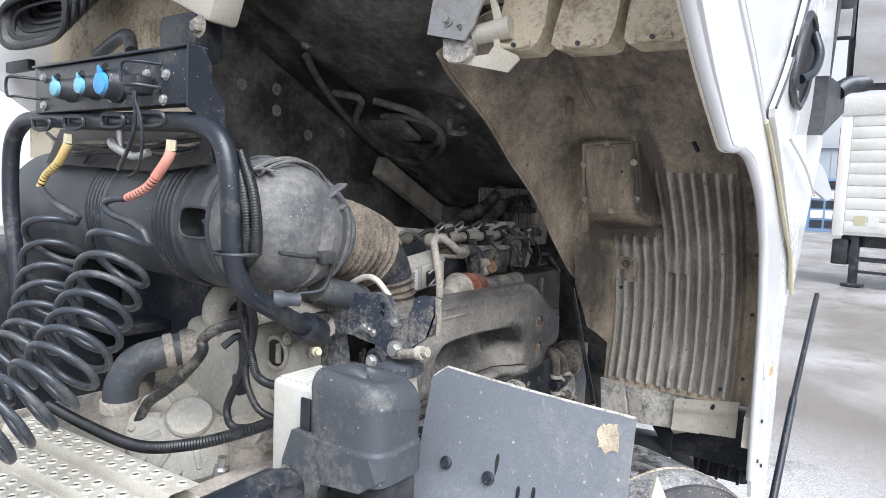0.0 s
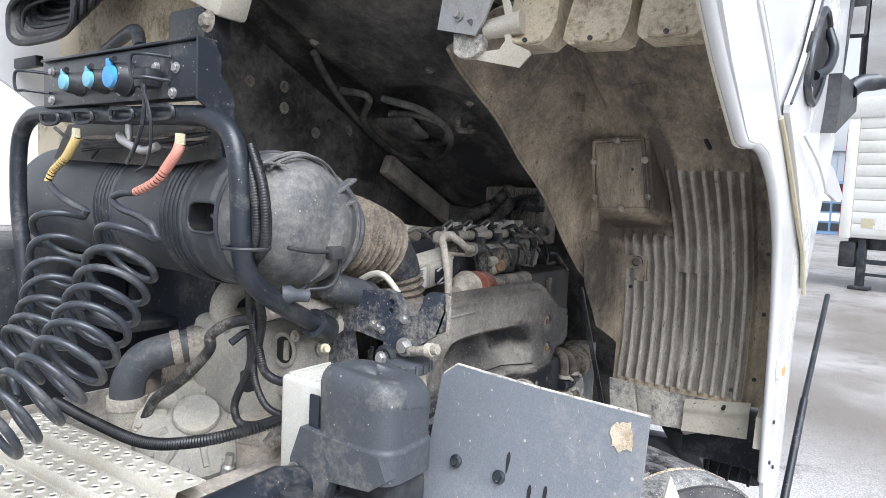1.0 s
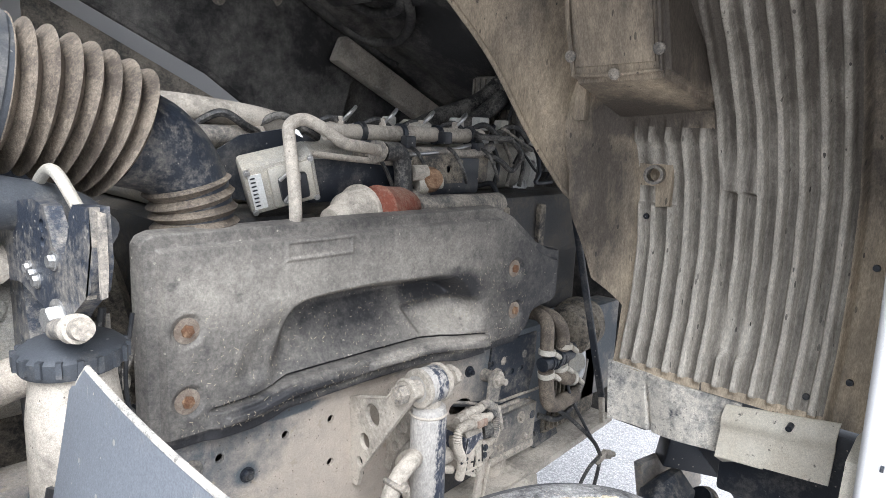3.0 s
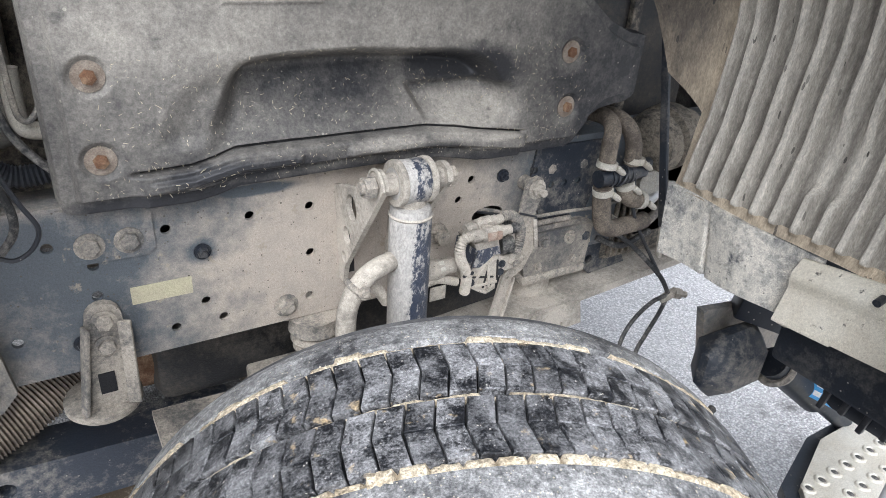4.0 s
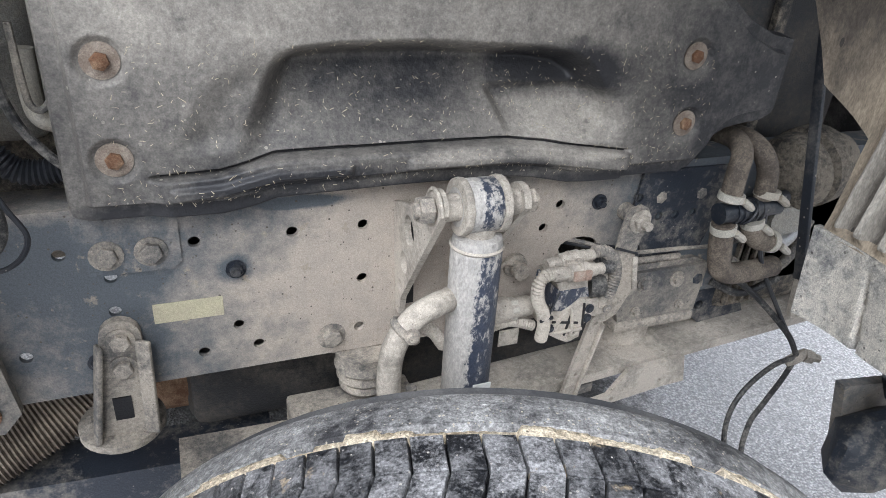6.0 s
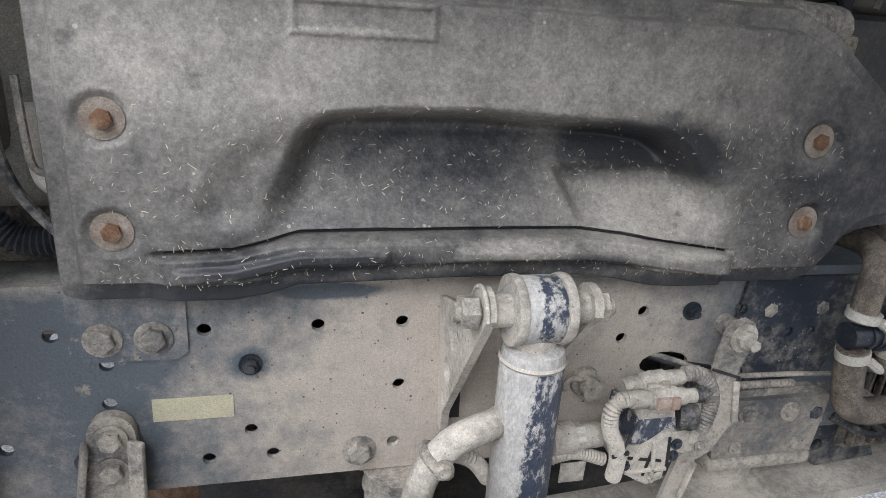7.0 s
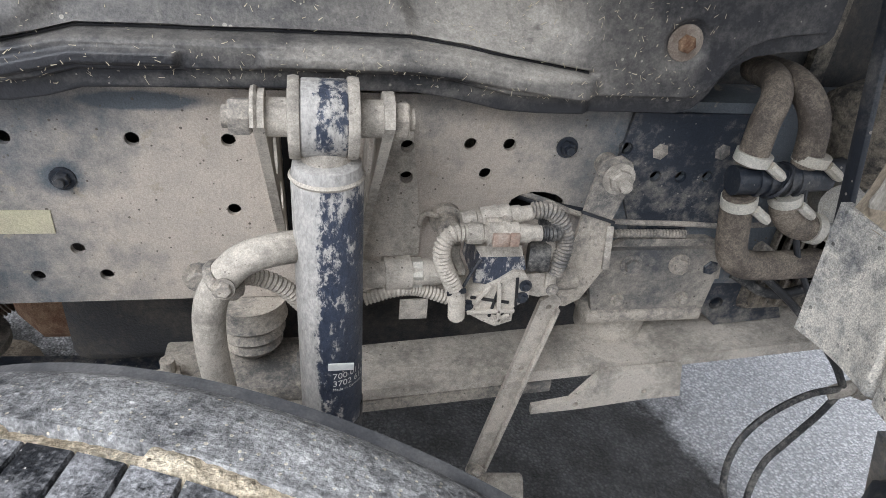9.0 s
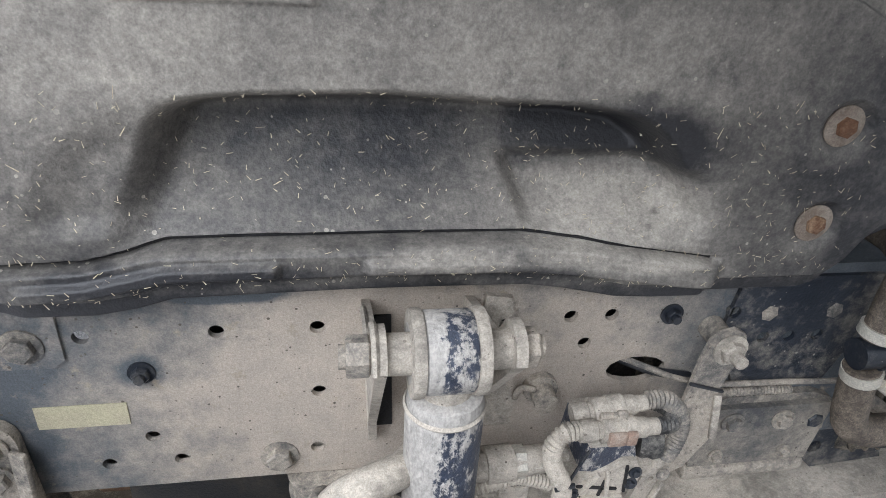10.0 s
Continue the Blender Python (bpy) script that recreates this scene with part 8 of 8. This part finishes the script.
part("cover_rib", bar(B(), (0.307, -0.121, 0.818), (0.288, -0.121, 0.79), 0.006, 0.005, 0.001), M_tan2, fp)
part("cover_rib", bar(B(), (0.336, -0.121, 0.773), (0.319, -0.121, 0.762), 0.006, 0.005, 0.001), M_tan2, fp)
for a, b in (((0.284, -0.1185, 0.799), (0.334, -0.1185, 0.789)), ((0.320, -0.1185, 0.818), (0.311, -0.1185, 0.768)), ((0.340, -0.1185, 0.826), (0.344, -0.1185, 0.783)), ((0.290, -0.1185, 0.779), (0.338, -0.1185, 0.769))):
    part("gap", bar(B(), a, b, 0.004, 0.0035, 0.0005), M_groove, fp, "dark gap between the mould's ribs")
part("screw", bolt(B(), (0.281, -0.118, 0.787), (0, -1, 0.1), 0.0050, 0.006, 1.6), M_black, valve)
part("screw", bolt(B(), (0.352, -0.118, 0.814), (0, -1, 0.1), 0.0050, 0.006, 1.6), M_black, valve)
part("screw", bolt(B(), (0.35, -0.118, 0.796), (0, -1, 0.1), 0.0050, 0.006, 1.6), M_black, valve)
part("screw", bolt(B(), (0.388, -0.118, 0.806), (0, -1, 0.1), 0.0050, 0.006, 1.6), M_tan, valve)
pl = part("plug", lathe(B(), [(0, 0.0), (0.0115, 0.0), (0.0125, 0.0055), (0.0125, 0.0178), (0.0105, 0.0192), (0.0105, 0.0233), (0.0145, 0.0246), (0.0145, 0.0411), (0.0155, 0.0418), (0.0155, 0.0452), (0.0145, 0.0459), (0.0145, 0.0602), (0.0115, 0.0616), (0.0115, 0.0739), (0.0095, 0.0767), (0.0095, 0.089), (0, 0.089)], (0.267, -0.125, 0.894), (0.9999, 0.0, -0.0112), 16), M_tan2, valve, "tan mud-coated cable plug")
part("plug_clip", box(B(), 0.2944, 0.3144, -0.1435, -0.137, 0.8856, 0.9026, 0.002), M_clip, pl)
part("plug_clip", box(B(), 0.3144, 0.3264, -0.1435, -0.137, 0.8854, 0.9024, 0.002), M_clip, pl)
pl = part("plug", lathe(B(), [(0, 0.0), (0.0115, 0.0), (0.0125, 0.0052), (0.0125, 0.0167), (0.0105, 0.018), (0.0105, 0.0219), (0.0145, 0.0232), (0.0145, 0.0386), (0.0155, 0.0393), (0.0155, 0.0425), (0.0145, 0.0432), (0.0145, 0.0567), (0.0115, 0.058), (0.0115, 0.0696), (0.0095, 0.0721), (0.0095, 0.0837), (0, 0.0837)], (0.265, -0.105, 0.898), (0.9913, 0.0, 0.1314), 16), M_tan2, valve, "tan mud-coated cable plug")
part("plug_clip", box(B(), 0.2899, 0.3099, -0.1235, -0.117, 0.8946, 0.9116, 0.002), M_tan, pl)
part("plug_clip", box(B(), 0.3088, 0.3208, -0.1235, -0.117, 0.8966, 0.9136, 0.002), M_tan, pl)
part("conduit", corrugated(B(), [(0.267, -0.125, 0.896), (0.25, -0.128, 0.895), (0.24, -0.13, 0.879), (0.244, -0.13, 0.853), (0.256, -0.13, 0.829), (0.265, -0.125, 0.801), (0.27, -0.115, 0.767)], 0.0098, 0.0048, 0.12, 12), M_tan2, valve)
part("conduit", corrugated(B(), [(0.348, -0.105, 0.912), (0.37, -0.105, 0.911), (0.388, -0.108, 0.896), (0.396, -0.11, 0.871), (0.393, -0.112, 0.846), (0.39, -0.11, 0.827)], 0.0098, 0.0048, 0.12, 12), M_tan, valve)
part("conduit", corrugated(B(), [(0.356, -0.125, 0.893), (0.376, -0.12, 0.89), (0.383, -0.1, 0.89), (0.373, -0.08, 0.885)], 0.0088, 0.0048, 0.12, 12), M_rubber, valve)
part("bent_pipe", hose(B(), [(0.379, -0.1, 0.871), (0.384, -0.1, 0.851), (0.389, -0.1, 0.829), (0.391, -0.1, 0.8)], 0.008, 10), M_tan2, valve)
part("grommet", lathe(B(), [(0, 0), (0.019, 0), (0.021, 0.006), (0.019, 0.012), (0.021, 0.018), (0.018, 0.026), (0, 0.026)], (0.355, -0.1, 0.847), (1, -0.25, 0), 18), M_rubber, valve)
part("side_lug", plate(B(), [(0.357, 0.818), (0.385, 0.82), (0.401, 0.8), (0.402, 0.786), (0.379, 0.782), (0.365, 0.786)], 0.02, lambda u, v, w: Vector((u, -0.10 + w, v))), M_tan2, valve)
part("thin_wire", hose(B(), [(0.29, -0.118, 0.854), (0.28, -0.122, 0.837), (0.271, -0.125, 0.818), (0.268, -0.125, 0.808)], 0.002, 6), M_black, valve)
part("cable_tie", bar(B(), (0.25, -0.135, 0.817), (0.273, -0.135, 0.821), 0.004, 0.006, 0.001), M_blackp, valve)
part("hose_loop", hose(B(), [(0.266, -0.09, 0.859), (0.266, -0.09, 0.843), (0.275, -0.09, 0.822), (0.276, -0.095, 0.815)], 0.006, 8), M_tan2, valve)
part("hose_loop", hose(B(), [(0.235, -0.012, 0.838), (0.232, -0.02, 0.85), (0.239, -0.02, 0.86), (0.255, -0.02, 0.857)], 0.004, 8), M_tan, valve)
part("rail_stud", lathe(B(), [(0, 0), (0.022, 0), (0.022, 0.01), (0.015, 0.013), (0.015, 0.035), (0, 0.037)], (0.268, 0.0, 0.845), (0, -1, 0), 12), M_tan, valve)
part("shaft", cyl(B(), (0.36, -0.07, 0.785), (0.44, -0.06, 0.785), 0.017, seg=16), M_tan, valve)
part("lever", plate(B(), [(-0.0135, -0.34), (0.0135, -0.34), (0.0145, 0.0), (0.0, 0.013), (-0.0145, 0.0)], 0.008, lambda u, v, w: Vector((0.410 + u - 0.068 * (v / -0.34) - 0.0, -0.075 + 0.0 * v + w, 0.755 + v)), [(0.0, -0.01, 0.004), (0, -0.12, 0.004)]), M_tan2, valve, "long flat steel lever")
part("lever_edge", bar(B(), (0.420, -0.080, 0.745), (0.355, -0.080, 0.42), 0.008, 0.005, 0.001), M_tan2, valve)
part("lever_end", lathe(B(), [(0, 0), (0.020, 0), (0.022, 0.003), (0.022, 0.062), (0.018, 0.066), (0.010, 0.064), (0, 0.064)], (0.352, -0.09, 0.398), (1, -0.2, 0.12), 20), M_tan2, valve)
part("lever_nut", bolt(B(), (0.343, -0.085, 0.43), (-0.7, -0.7, 0), 0.012, 0.014, 1.5), M_tan, valve)

strap = thing("hose_strap", "flat bent steel strap bolted to the rail", "strap", (0.47, -0.03, 0.73))
part("strap", plate(B(), [(0.451, 0.938), (0.462, 0.949), (0.478, 0.954), (0.493, 0.946), (0.501, 0.925), (0.483, 0.862), (0.480, 0.800), (0.455, 0.750), (0.435, 0.738), (0.404, 0.742), (0.416, 0.79), (0.436, 0.844), (0.446, 0.907)], 0.006, lambda u, v, w: Vector((u, -0.045 - 0.02 * sstep(0.87, 0.80, v) + w, v)), [(0.442, 0.772, 0.005)]), M_tan, strap)
part("fold", bar(B(), (0.4815, -0.050, 0.857), (0.4795, -0.068, 0.80), 0.010, 0.006, 0.002), M_tan2, strap)
part("bolt", bolt(B(), (0.478, -0.046, 0.925), (0, -1, 0), 0.015, 0.013, 1.45, 0.014), M_tan2, strap)
part("stand_off", cyl(B(), (0.478, -0.038, 0.925), (0.478, 0.0, 0.925), 0.016), M_tan, strap)
part("cable_tie", bar(B(), (0.436, -0.052, 0.880), (0.486, -0.050, 0.862), 0.004, 0.004, 0.001), M_blackp, strap)
pipe2 = thing("brake_pipe", "thin grey pipe and conduit clipped along the rail", "pipe", (0.55, -0.02, 0.83))
part("pipe", hose(B(), [(0.36, 0.02, 0.875), (0.40, -0.015, 0.876), (0.44, -0.022, 0.862), (0.50, -0.022, 0.848), (0.60, -0.02, 0.842), (0.70, -0.018, 0.836), (0.86, -0.018, 0.846)], 0.004, 8), M_tan, pipe2)
part("pipe", hose(B(), [(0.37, 0.02, 0.868), (0.41, -0.012, 0.868), (0.46, -0.015, 0.858)], 0.006, 8), M_blackp, pipe2)
part("conduit", corrugated(B(), [(0.51, -0.012, 0.822), (0.56, -0.012, 0.822), (0.62, -0.012, 0.82)], 0.006, 0.005, 0.12, 8), M_tan, pipe2)
loop = thing("brake_hose_pair", "two thin black hoses joined at a muddy brass tee", "hose", (0.8, -0.2, 0.55))
part("hose", hose(B(), [(0.70, -0.05, 0.80), (0.78, -0.08, 0.74), (0.86, -0.11, 0.66), (0.905, -0.115, 0.60)], 0.006, 8), M_rubber, loop)
part("hose", hose(B(), [(0.905, -0.115, 0.595), (0.84, -0.12, 0.59), (0.77, -0.13, 0.555), (0.735, -0.14, 0.50), (0.73, -0.16, 0.43), (0.76, -0.19, 0.36)], 0.0055, 8), M_rubber, loop)
part("hose", hose(B(), [(0.905, -0.115, 0.585), (0.875, -0.125, 0.55), (0.825, -0.14, 0.51), (0.79, -0.15, 0.47), (0.775, -0.17, 0.40), (0.80, -0.2, 0.34)], 0.0055, 8), M_rubber, loop)
part("tee", lathe(B(), [(0, -0.024), (0.010, -0.024), (0.012, -0.01), (0.012, 0.01), (0.010, 0.024), (0, 0.024)], (0.908, -0.115, 0.592), (0.7, -0.2, 0.5), 8), M_tan2, loop)
part("tee_nut", lathe(B(), [(0, 0), (0.015, 0), (0.015, 0.018), (0.009, 0.024), (0.009, 0.036), (0, 0.036)], (0.92, -0.12, 0.60), (1, -0.4, -0.2), 6), M_tan2, loop)
part("drop_cable", hose(B(), [(0.70, -0.10, 0.95), (0.74, -0.09, 0.84), (0.82, -0.10, 0.72), (0.90, -0.115, 0.61)], 0.0045, 8), M_blackp, loop)

# ---- bumper corner seen below the arch ----
lock = thing("steering_damper_block", "black dirty casting with a round black rod", "casting", (0.87, -0.35, 0.42))
part("block", box(B(), 0.775, 0.965, -0.395, -0.285, 0.475, 0.645, 0.045, 1), M_darksteel, lock)
part("collar", lathe(B(), [(0, 0), (0.045, 0), (0.05, 0.01), (0.04, 0.03), (0, 0.03)], (0.955, -0.40, 0.555), (0.75, -0.25, -0.6), 20), M_tan, lock)
part("rod", cyl(B(), (0.94, -0.40, 0.57), (1.10, -0.45, 0.44), 0.036, seg=24), M_black, lock)
part("thin_rod", cyl(B(), (1.10, -0.45, 0.44), (1.42, -0.55, 0.18), 0.020, seg=20), M_black, lock)
part("bracket", plate(B(), [(0.80, 0.68), (1.2, 0.62), (1.25, 0.45), (1.05, 0.40), (0.86, 0.50)], 0.02, lambda u, v, w: Vector((u, -0.29 + w, v))), M_rail, lock)
LM = look((1.045, -0.462, 0.505), (1.80, -0.10, -0.05), -8)
lb = part("label", box(B(), -0.052, 0.052, -0.026, 0.026, 0, 0.0015, 0.0, 1, LM), M_blue, lock, "blue label with pale marks")
for k in range(4):
    for j in range(2):
        part("label_bar", box(B(), -0.046 + 0.025 * k, -0.030 + 0.025 * k, -0.018 + 0.022 * j, -0.006 + 0.022 * j, 0.0016, 0.0022, 0.0, 1, LM), M_paper, lb)
part("hose", hose(B(), [(0.80, -0.38, 0.47), (0.70, -0.40, 0.46), (0.60, -0.42, 0.46), (0.50, -0.44, 0.44)], 0.010, 8), M_rubber, lock)
frontb = thing("bumper_frame", "black steel frame behind the bumper", "bumper frame", (0.9, -0.6, 0.3))
part("beam", bar(B(), (0.72, -0.50, 0.86), (0.98, -0.55, 0.60), 0.10, 0.06), M_black, frontb)
part("beam", bar(B(), (0.90, -0.30, 0.70), (1.3, -0.75, 0.60), 0.08, 0.08), M_black, frontb)
part("clutter", box(B(), 0.70, 1.0, -0.80, -0.60, 0.70, 0.88, 0.03), M_black, frontb)
for k in range(6):
    part("web", bar(B(), (0.69, -0.62 - 0.035 * k, 0.71 + 0.012 * (k % 2)), (0.69, -0.64 - 0.035 * k, 0.86), 0.012, 0.010, 0.002), M_blackp, frontb)
part("web", bar(B(), (0.688, -0.60, 0.80), (0.688, -0.82, 0.77), 0.014, 0.012, 0.003), M_blackp, frontb)
part("cable", hose(B(), [(0.68, -0.58, 0.86), (0.66, -0.66, 0.82), (0.67, -0.74, 0.80), (0.68, -0.80, 0.74)], 0.008, 8), M_rubber, frontb)
step = thing("cab_step", "pale aluminium cab step with raised grip holes", "step", (1.05, -0.62, 0.33))
part("tread", plate(B(), [(0.885, -0.60), (0.92, -0.565), (1.10, -0.50), (1.35, -0.50), (1.35, -0.85), (0.92, -0.85), (0.875, -0.80)], 0.02, lambda u, v, w: Vector((u, v, 0.35 - w))), M_alu, step)
part("frame", plate(B(), [(0.845, -0.60), (0.90, -0.535), (1.10, -0.47), (1.38, -0.47), (1.38, -0.87), (0.90, -0.87), (0.845, -0.82)], 0.03, lambda u, v, w: Vector((u, v, 0.329 - w))), M_black, step)
for i in range(7):
    for j in range(5):
        piece("raised_hole", rm, step.children[0], Matrix.Translation((0.925 + 0.05 * i + 0.02 * (j % 2), -0.80 + 0.055 * j, 0.350)) @ Matrix.Scale(1.25, 4))
for y in (-0.62, -0.70):
    part("bolt", bolt(B(), (0.876, y, 0.34), (-1, 0, 0), 0.012, 0.010, 1.4), M_rust, step)
stick = thing("support_pole", "thin black telescopic pole leaning beside the cab", "pole", (0.9, -1.0, 0.0))
part("lower", cyl(B(), (0.18, -0.85, -0.012), (1.24, -0.85, 0.908), 0.0145, seg=16), M_black, stick)
part("upper", cyl(B(), (1.24, -0.85, 0.908), (1.80, -0.85, 1.273), 0.0115, seg=16), M_black, stick)

# ---- the yard's far side ----
trail = thing("semi_trailer", "white corrugated box trailer standing on its landing legs", "trailer", (15, -3, 0))
MT = Matrix.Translation((15.0, 0.14, 0)) @ Matrix.Rotation(radians(-12), 4, "Z")
trail.matrix_basis = MT
trail["own_axes"] = True
part("box", box(B(), 0.0, 2.5, -12.5, 0.0, 1.1, 4.02, 0.03), M_trailer, trail)
for k in range(11):
    part("board", box(B(), -0.02, 0.0, -12.4, -0.22, 1.16 + 0.25 * k, 1.16 + 0.25 * k + 0.235, 0.008), M_trailer, trail)
part("corner_post", box(B(), -0.03, 0.05, -0.2, 0.01, 1.08, 3.8, 0.01), M_trailer, trail)
part("red_strip", box(B(), 0.01, 0.05, 0.012, 0.03, 1.1, 3.4), M_redstrip, trail)
part("sheet_edge", box(B(), -0.06, 2.5, -12.5, 0.03, 3.62, 4.06, 0.05), M_paper, trail)
part("label", box(B(), -0.028, -0.022, -0.62, -0.40, 1.32, 1.52), M_label, trail, "yellow plate")
part("label", box(B(), -0.028, -0.022, -0.86, -0.66, 1.30, 1.52), M_paper, trail)
part("chassis", box(B(), 0.3, 0.5, -12.0, -0.1, 0.85, 1.08), M_black, trail)
part("side_guard", box(B(), 0.1, 0.2, -12.0, -0.5, 0.55, 0.65), M_black, trail)
part("side_guard", box(B(), 0.1, 0.2, -12.0, -0.5, 0.30, 0.36), M_black, trail)
part("landing_leg", box(B(), 0.10, 0.25, -0.5, -0.34, 0.06, 1.08, 0.02), M_black, trail)
part("foot", box(B(), 0.0, 0.34, -0.62, -0.24, -0.01, 0.07, 0.02), M_black, trail)
part("valve_box", box(B(), 0.1, 0.5, -0.30, 0.02, 0.45, 1.0, 0.03), M_blackp, trail)
for y in (-6.5, -7.8, -9.1):
    part("wheel", lathe(B(), [(0, 0), (0.28, 0), (0.30, 0.02), (0.45, 0.02), (0.5, 0.06), (0.5, 0.26), (0.45, 0.30), (0, 0.30)], (0.4, y, 0.49), (-1, 0, 0), 24), M_tyre, trail)

hall = thing("warehouse", "low grey-blue metal-clad warehouse with glazed roller doors", "building", (50, 10, 0))
part("wall", box(B(), 50, 62, -40, 60, -0.02, 5.6), M_bluegrey, hall)
part("roof_edge", box(B(), 49.8, 62.2, -40.2, 60.2, 5.6, 5.9), M_bluegrey, hall)
for i in range(-3, 5):
    y0 = 2.6 + 8.0 * i
    door = part("roller_door", box(B(), 49.92, 49.99, y0 - 1.9, y0 + 1.9, 0.0, 3.6), M_bluedoor, hall, "blue framed glazed door")
    for a in range(4):
        for b in range(5):
            part("pane", box(B(), 49.88, 49.915, y0 - 1.72 + 0.88 * a, y0 - 0.98 + 0.88 * a, 0.25 + 0.66 * b, 0.78 + 0.66 * b), M_trailer if b % 2 else M_glass, door)
for k in range(50):
    part("cladding_rib", box(B(), 49.96, 49.995, -39 + 2 * k, -38.7 + 2 * k, 0, 5.6), M_bluegrey, hall)
far_t = thing("parked_truck", "white truck standing beyond on the other side", "truck", (2.0, 9.0, 0))
part("body", box(B(), -6, 3.5, 8.0, 10.5, 1.0, 3.9, 0.06), M_trailer, far_t)
part("cab", box(B(), 3.8, 6.0, 8.1, 10.5, 0.9, 3.6, 0.25, 4), M_white, far_t)
for x in (-4.5, -3.2, 0.8, 5.0):
    part("wheel", lathe(B(), [(0, 0), (0.28, 0), (0.30, 0.02), (0.45, 0.02), (0.5, 0.06), (0.5, 0.3), (0, 0.3)], (x, 8.35, 0.485), (0, -1, 0), 24), M_tyre, far_t)
part("marker", box(B(), -1.2, -1.1, 7.985, 7.999, 1.6, 1.75), M_label, far_t)

# ---- far side of the truck: unseen wheel and tank, added to block light underneath ----
farw = thing("road_wheel", "dusty far front wheel, unseen, there to block light under the truck", "wheel", (-0.02, 1.45, -0.015), group="front wheels")
part("tyre", lathe(B(), prof, (-0.02, 1.45, 0.4856), (0, 1, 0), 64), M_tyre, farw)
part("rim", lathe(B(), [(0.294, -0.13), (0.27, -0.11), (0.25, -0.06), (0.10, -0.05), (0, -0.05)], (-0.02, 1.45, 0.4856), (0, 1, 0), 48), M_black, farw)
ftank = thing("fuel_tank", "large unseen tank on the far rail, added to block light", "fuel tank", (-1.6, 1.2, 0.35), kind="")
part("shell", box(B(), -2.3, -0.75, 0.95, 1.6, 0.35, 0.98, 0.08, 4), M_darksteel, ftank)
for x in (-2.0, -1.1):
    part("tank_strap", box(B(), x, x + 0.05, 0.945, 1.605, 0.345, 0.985, 0.08, 4), M_black, ftank)

stray = thing("stray_cable", "black cables and hoses hanging beside the rail", "cable", (-0.449, -0.12, 1.002))
part("cable", hose(B(), [(-0.428, -0.13, 1.276), (-0.44, -0.13, 1.195), (-0.435, -0.13, 1.127), (-0.42, -0.13, 1.08), (-0.406, -0.13, 1.044), (-0.416, -0.13, 1.018), (-0.438, -0.13, 1.005), (-0.458, -0.13, 1.013)], 0.0032, 8), M_blackp, stray)
part("cable", hose(B(), [(-0.44, -0.11, 1.239), (-0.443, -0.11, 1.165), (-0.439, -0.11, 1.103), (-0.431, -0.11, 1.061), (-0.435, -0.11, 1.031), (-0.457, -0.11, 1.002)], 0.0055, 8), M_rubber, stray)
part("cable", hose(B(), [(-0.42, 0.0, 1.253), (-0.428, 0.0, 1.187), (-0.417, 0.0, 1.13), (-0.393, 0.0, 1.089), (-0.361, 0.0, 1.054)], 0.006, 8), M_rubber, stray)
part("cable", hose(B(), [(-0.407, 0.02, 1.237), (-0.405, 0.02, 1.167), (-0.401, 0.02, 1.141), (-0.388, 0.02, 1.138), (-0.372, 0.02, 1.166), (-0.366, 0.02, 1.222)], 0.0045, 8), M_tan, stray)
part("conduit", corrugated(B(), [(-0.488, 0.03, 1.125), (-0.459, 0.03, 1.085), (-0.432, 0.03, 1.058), (-0.389, 0.03, 1.056), (-0.319, 0.03, 1.073)], 0.016, 0.007, 0.10, 12), M_blackp, stray)
part("pipe", hose(B(), [(-0.403, 0.05, 1.203), (-0.404, 0.05, 1.145), (-0.397, 0.05, 1.117), (-0.37, 0.05, 1.11)], 0.013, 10), M_alu, stray)
